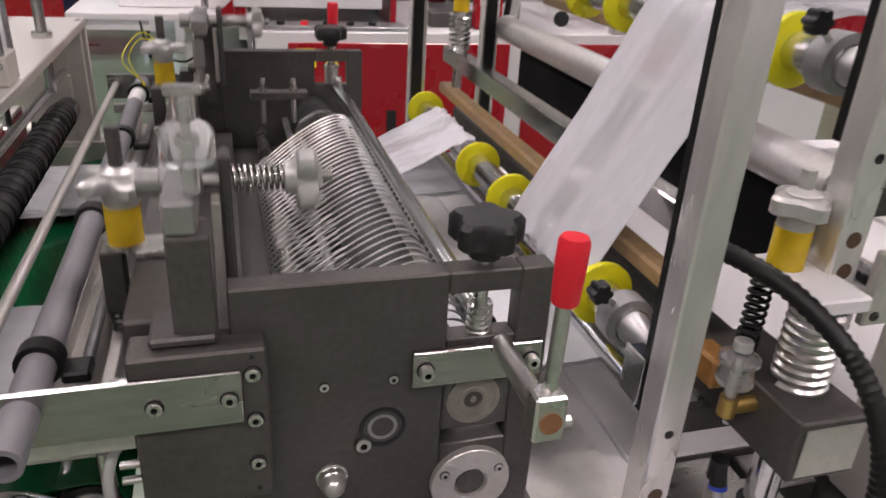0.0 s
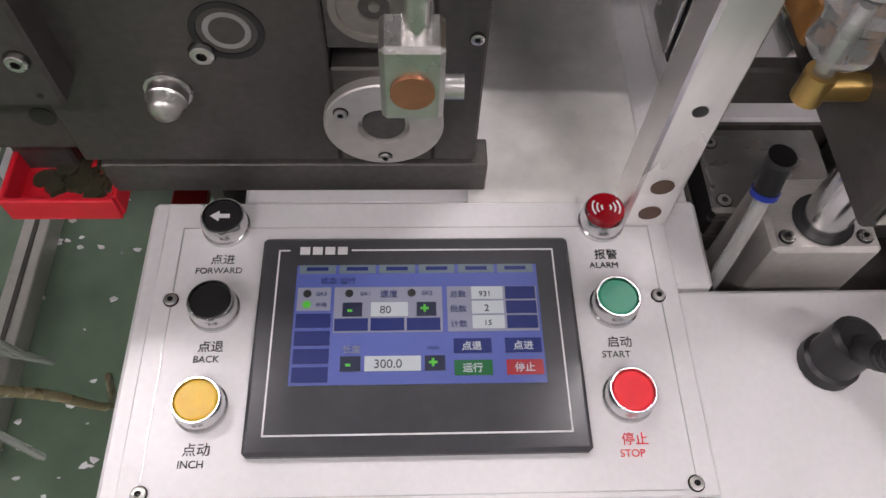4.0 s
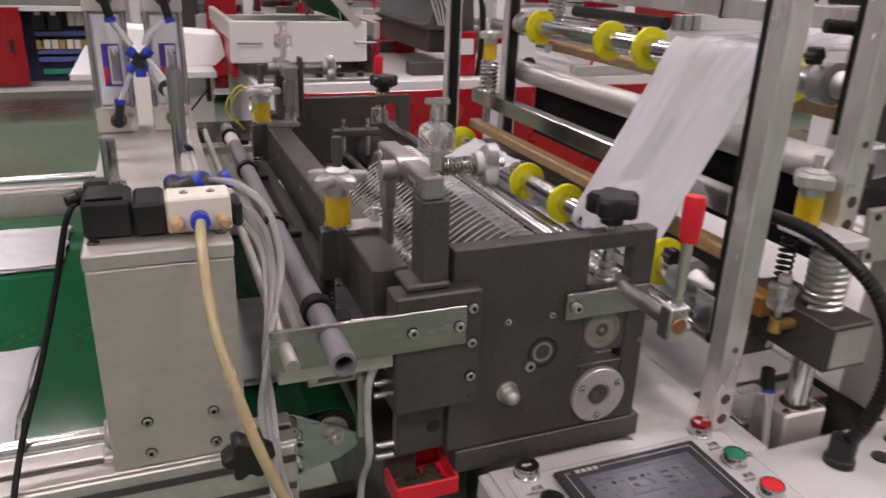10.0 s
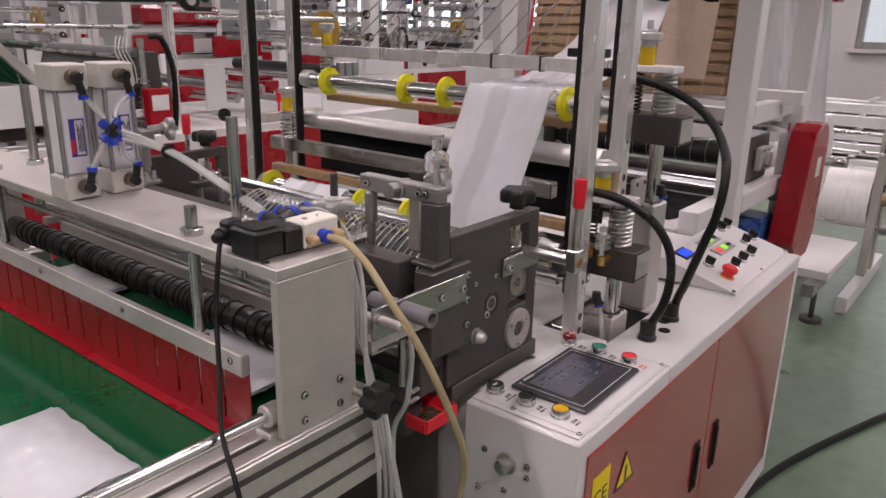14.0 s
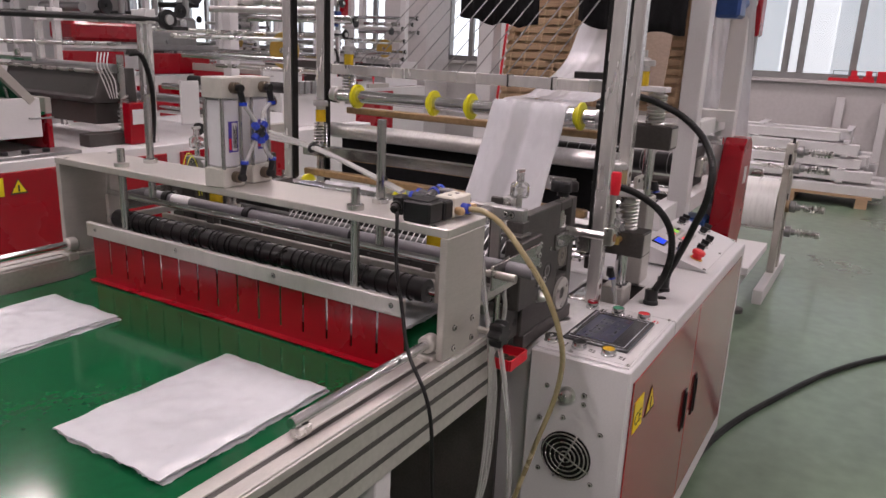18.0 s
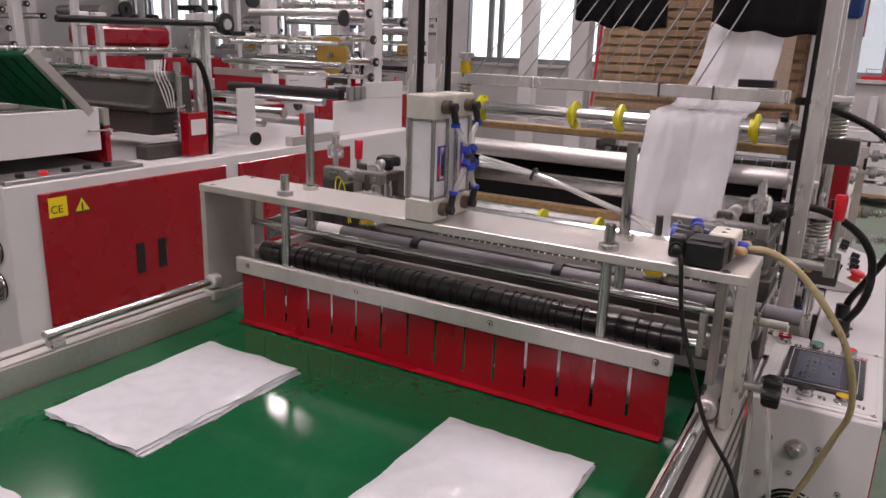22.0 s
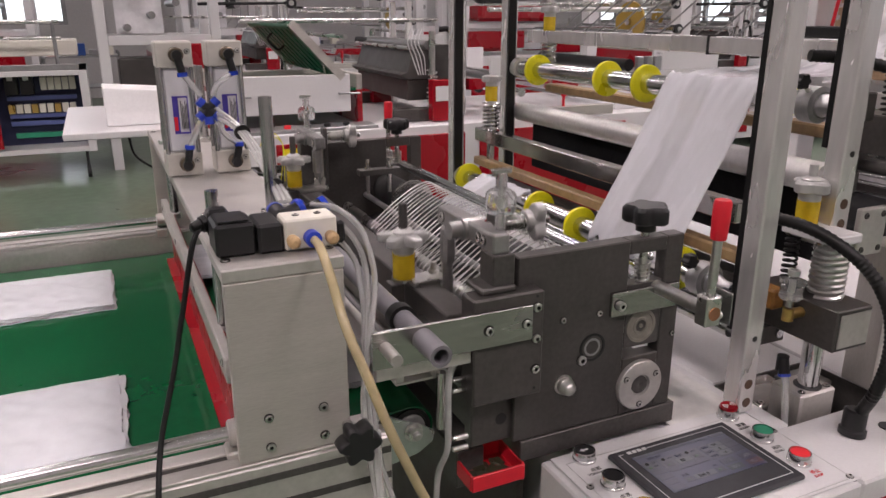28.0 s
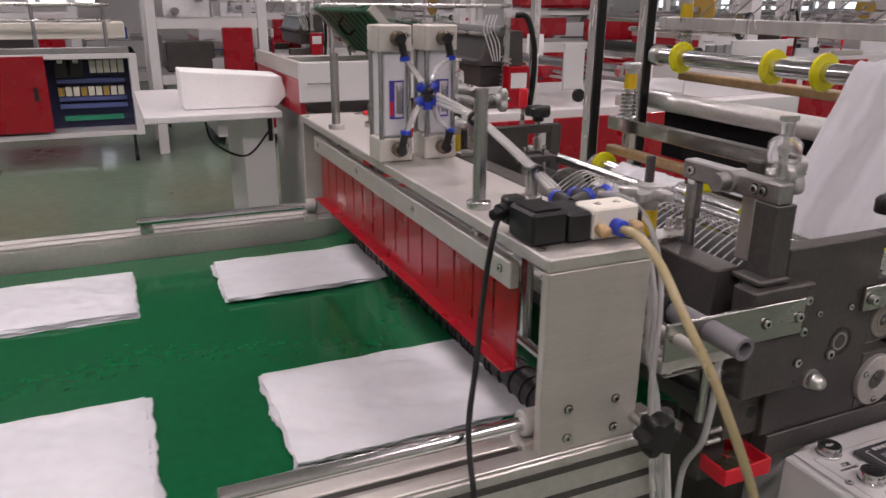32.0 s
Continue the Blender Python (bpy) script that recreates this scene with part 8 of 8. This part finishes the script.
def pedestal_fan():
    f = thing("pedestal_fan", (1.0, 9.2, FLOOR), "grey pedestal fan with wire guard", "fan")
    part("stand", lathe((1.0, 9.2, FLOOR), (0, 0, 1), [(0, 0.25), (0.03, 0.25), (0.05, 0.03), (1.2, 0.025)], 20), BLACKP, f)
    g = bmesh.new()
    for r in (0.1, 0.2, 0.3):
        add_sweep(g, [Vector((1.0 + r * math.cos(a), 9.1, 1.4 + r * math.sin(a))) for a in (2 * math.pi * i / 28 for i in range(29))], 0.006, 5)
    part("guard", g, GREYM, f)
    for a in (0.5, 2.6, 4.7):
        part("blade", add_cyl(bmesh.new(), (1.0, 9.15, 1.4), (1.0 + 0.27 * math.cos(a), 9.15, 1.4 + 0.27 * math.sin(a)), 0.02, 8, 0.06), BLACKP, f)
    part("motor", cyl((1.0, 9.16, 1.4), (1.0, 9.32, 1.4), 0.07, 16), BLACKP, f)


pedestal_fan()
solo("blue_drum", lathe((0.45, 8.2, FLOOR), (0, 0, 1), [(0, 0.2), (0.4, 0.21), (0.8, 0.2), (0.82, 0.18)], 22), BLUEM, "blue plastic drum on the floor", "drum")
solo("floor_stripe", box(-2.27, -2.15, 0.5, 4.88, FLOOR + 0.001, FLOOR + 0.004, 0), SIGNY, "yellow lane line painted on the floor", kind="structure")
CONC = material("bare_concrete", (0.17, 0.155, 0.13), 0.7, vary=0.3, scale=6, fine=60)
PLATE = material("green_steel_cover", (0.10, 0.125, 0.095), 0.45, vary=0.3, scale=3)
fl = thing("floor_patch", (-3.2, 5.6, FLOOR), "worn bare concrete strip beside a painted duct cover", "floor patch", kind="structure")
part("strip", box(-4.6, -1.55, 5.385, 5.92, FLOOR + 0.001, FLOOR + 0.004, 0), CONC, fl)
for k in range(3):
    part("cover_plate", box(-4.3 + 0.72 * k, -3.59 + 0.72 * k, 4.92, 5.38, FLOOR + 0.001, FLOOR + 0.007, 0.002), PLATE, fl)


def rewinder():
    """A white machine with red covers behind the neighbouring machines."""
    r = thing("rewinding_machine", (4.0, 6.5, FLOOR), "white machine with bright red covers and grey rollers", "machine")
    part("cabinet", box(2.95, 5.05, 6.22, 7.0, 0.17, 0.95, 0.005), WHITE, r)
    for x in (3.05, 4.0, 4.95):
        for y in (6.3, 6.9):
            part("foot", cyl((x, y, FLOOR), (x, y, 0.171), 0.035, 12), STEEL, r)
    part("red_panel", box(3.02, 3.66, 6.2, 6.26, 1.02, 1.19, 0.01), RED, r, "red painted panel")
    part("red_panel", box(3.9, 4.76, 6.2, 6.26, 0.965, 1.18, 0.01), RED, r, "red painted panel")
    part("red_cover", box(3.12, 3.99, 6.2, 6.6, 1.285, 1.465, 0.03), RED, r, "red rounded cover")
    part("red_door", box(3.05, 3.95, 6.2, 6.219, 0.28, 0.85, 0.004), RED, r, "red steel door")
    part("red_door", box(4.05, 4.95, 6.2, 6.219, 0.28, 0.85, 0.004), RED, r, "red steel door")
    for x in (3.02, 4.02, 5.0):
        for y in (6.3, 6.95):
            part("post", box(x - 0.03, x + 0.03, y - 0.03, y + 0.03, 0.951, 2.3, 0.003), WHITE, r)
    for k, (x, z) in enumerate(((3.3, 1.6), (3.6, 1.75), (3.9, 1.55), (4.3, 1.3), (4.5, 1.5), (4.7, 1.7), (4.4, 1.9), (3.2, 1.9), (4.1, 2.1))):
        part("roller", cyl((x, 6.3, z), (x, 6.95, z), 0.03 if k % 2 else 0.045, 16), (GREYM, CHROME, BLACKP)[k % 3], r)
    part("grey_housing", box(3.75, 4.72, 6.33, 6.75, 1.2, 1.56, 0.03), ARMSTEEL, r, "grey steel drive housing")
    for x in (3.7, 4.1, 4.5):
        part("air_cylinder", cyl((x, 6.26, 1.56), (x, 6.26, 1.95), 0.035, 16), GREYM, r)
    for z in (1.24, 1.82, 2.26):
        part("rail", box(3.051, 3.989, 6.28, 6.32, z - 0.025, z + 0.025, 0.003), WHITE, r)
        part("rail", box(4.051, 4.969, 6.28, 6.32, z - 0.025, z + 0.025, 0.003), GREYM, r)
    for x in (3.5, 4.4):
        part("hand_wheel", lathe((x, 6.24, 1.62), (0, -1, 0), [(0, 0.05), (0, 0.075), (0.02, 0.075), (0.02, 0.05)], 22), BLACKP, r)
        part("wheel_hub", cyl((x, 6.27, 1.62), (x, 6.22, 1.62), 0.02, 12), STEEL, r)
        part("wheel_spoke", box(x - 0.05, x + 0.05, 6.226, 6.234, 1.613, 1.627, 0.001), STEEL, r)


rewinder()


def cart(x0, y0):
    """A tool trolley of grey tube with two shelves."""
    c = thing("tool_trolley", (x0 + 0.35, y0 + 0.2, FLOOR), "grey tube trolley with tools on its shelves", "trolley", group="trolleys in the background")
    for dx in (0, 0.7):
        for dy in (0, 0.4):
            part("post", cyl((x0 + dx, y0 + dy, FLOOR + 0.06), (x0 + dx, y0 + dy, 1.0), 0.015, 10), GREYM, c)
            part("wheel", cyl((x0 + dx - 0.012, y0 + dy, FLOOR + 0.03), (x0 + dx + 0.012, y0 + dy, FLOOR + 0.03), 0.03, 14), BLACKP, c)
    for z in (0.3, 0.65, 0.95):
        part("shelf", box(x0 - 0.01, x0 + 0.71, y0 - 0.01, y0 + 0.41, z, z + 0.015, 0.003), GREYM, c)
    for k in range(5):
        part("tool_box", box(x0 + 0.04 + 0.13 * k, x0 + 0.14 + 0.13 * k, y0 + 0.08, y0 + 0.3, 0.966, 1.02 + 0.03 * (k % 3), 0.005), (REDP, BLACKP, BLUEM, GREYM, IVORY)[k], c)


cart(-3.6, 8.2)
cart(-0.9, 7.6)
cart(2.0, 9.4)


# ---- motion over the whole clip ----
def lift(ob, rows):
    """Keys a thing's way: rows of (seconds, dx, dz) from its place."""
    at = Vector(ob.location)
    walk(ob, [(t, Matrix.Translation(at + Vector((dx, 0, dz)))) for t, dx, dz in rows])


def beat(a, b, top, period):
    """Rows of the sealing head between a and b; top is a time at which it stands highest."""
    rows, n = [], int((b - a) / (period / 8)) + 1
    for i in range(n + 1):
        t = a + (b - a) * i / n
        rows.append((t, 0, max(-0.061, min(HIGH, -0.028 + 0.037 * math.cos(2 * math.pi * (t - top) / period)))))
    return rows


def motions():
    # the comb rises and the black roller comes down while the belt runs
    lift(COMB, [(0, 0, 0), (9.9, 0, 0), (10.25, 0, 0.1), (12.0, 0, 0.097), (12.2, 0, 0.04), (12.38, 0, 0), (30.9, 0, 0), (31.25, 0, 0.1), (32, 0, 0.1)])
    lift(ROLL, [(0, 0, 0), (9.9, 0, 0), (10.25, 0, -0.1), (12.15, 0, -0.1), (12.65, 0, 0), (30.9, 0, 0), (31.25, 0, -0.1), (32, 0, -0.1)])
    for bag, rows in BAGS:
        lift(bag, rows)
    # the sealing head beats up and down, and rests up while the belt runs
    lift(HEAD, beat(0, 9.53, 6.129, 0.857) + [(9.7, 0, HIGH), (13.05, 0, HIGH)] + beat(13.2, 30.32, 14.056, 0.8555) + [(30.5, 0, HIGH), (32, 0, HIGH)])


HIGH = 0.005
motions()
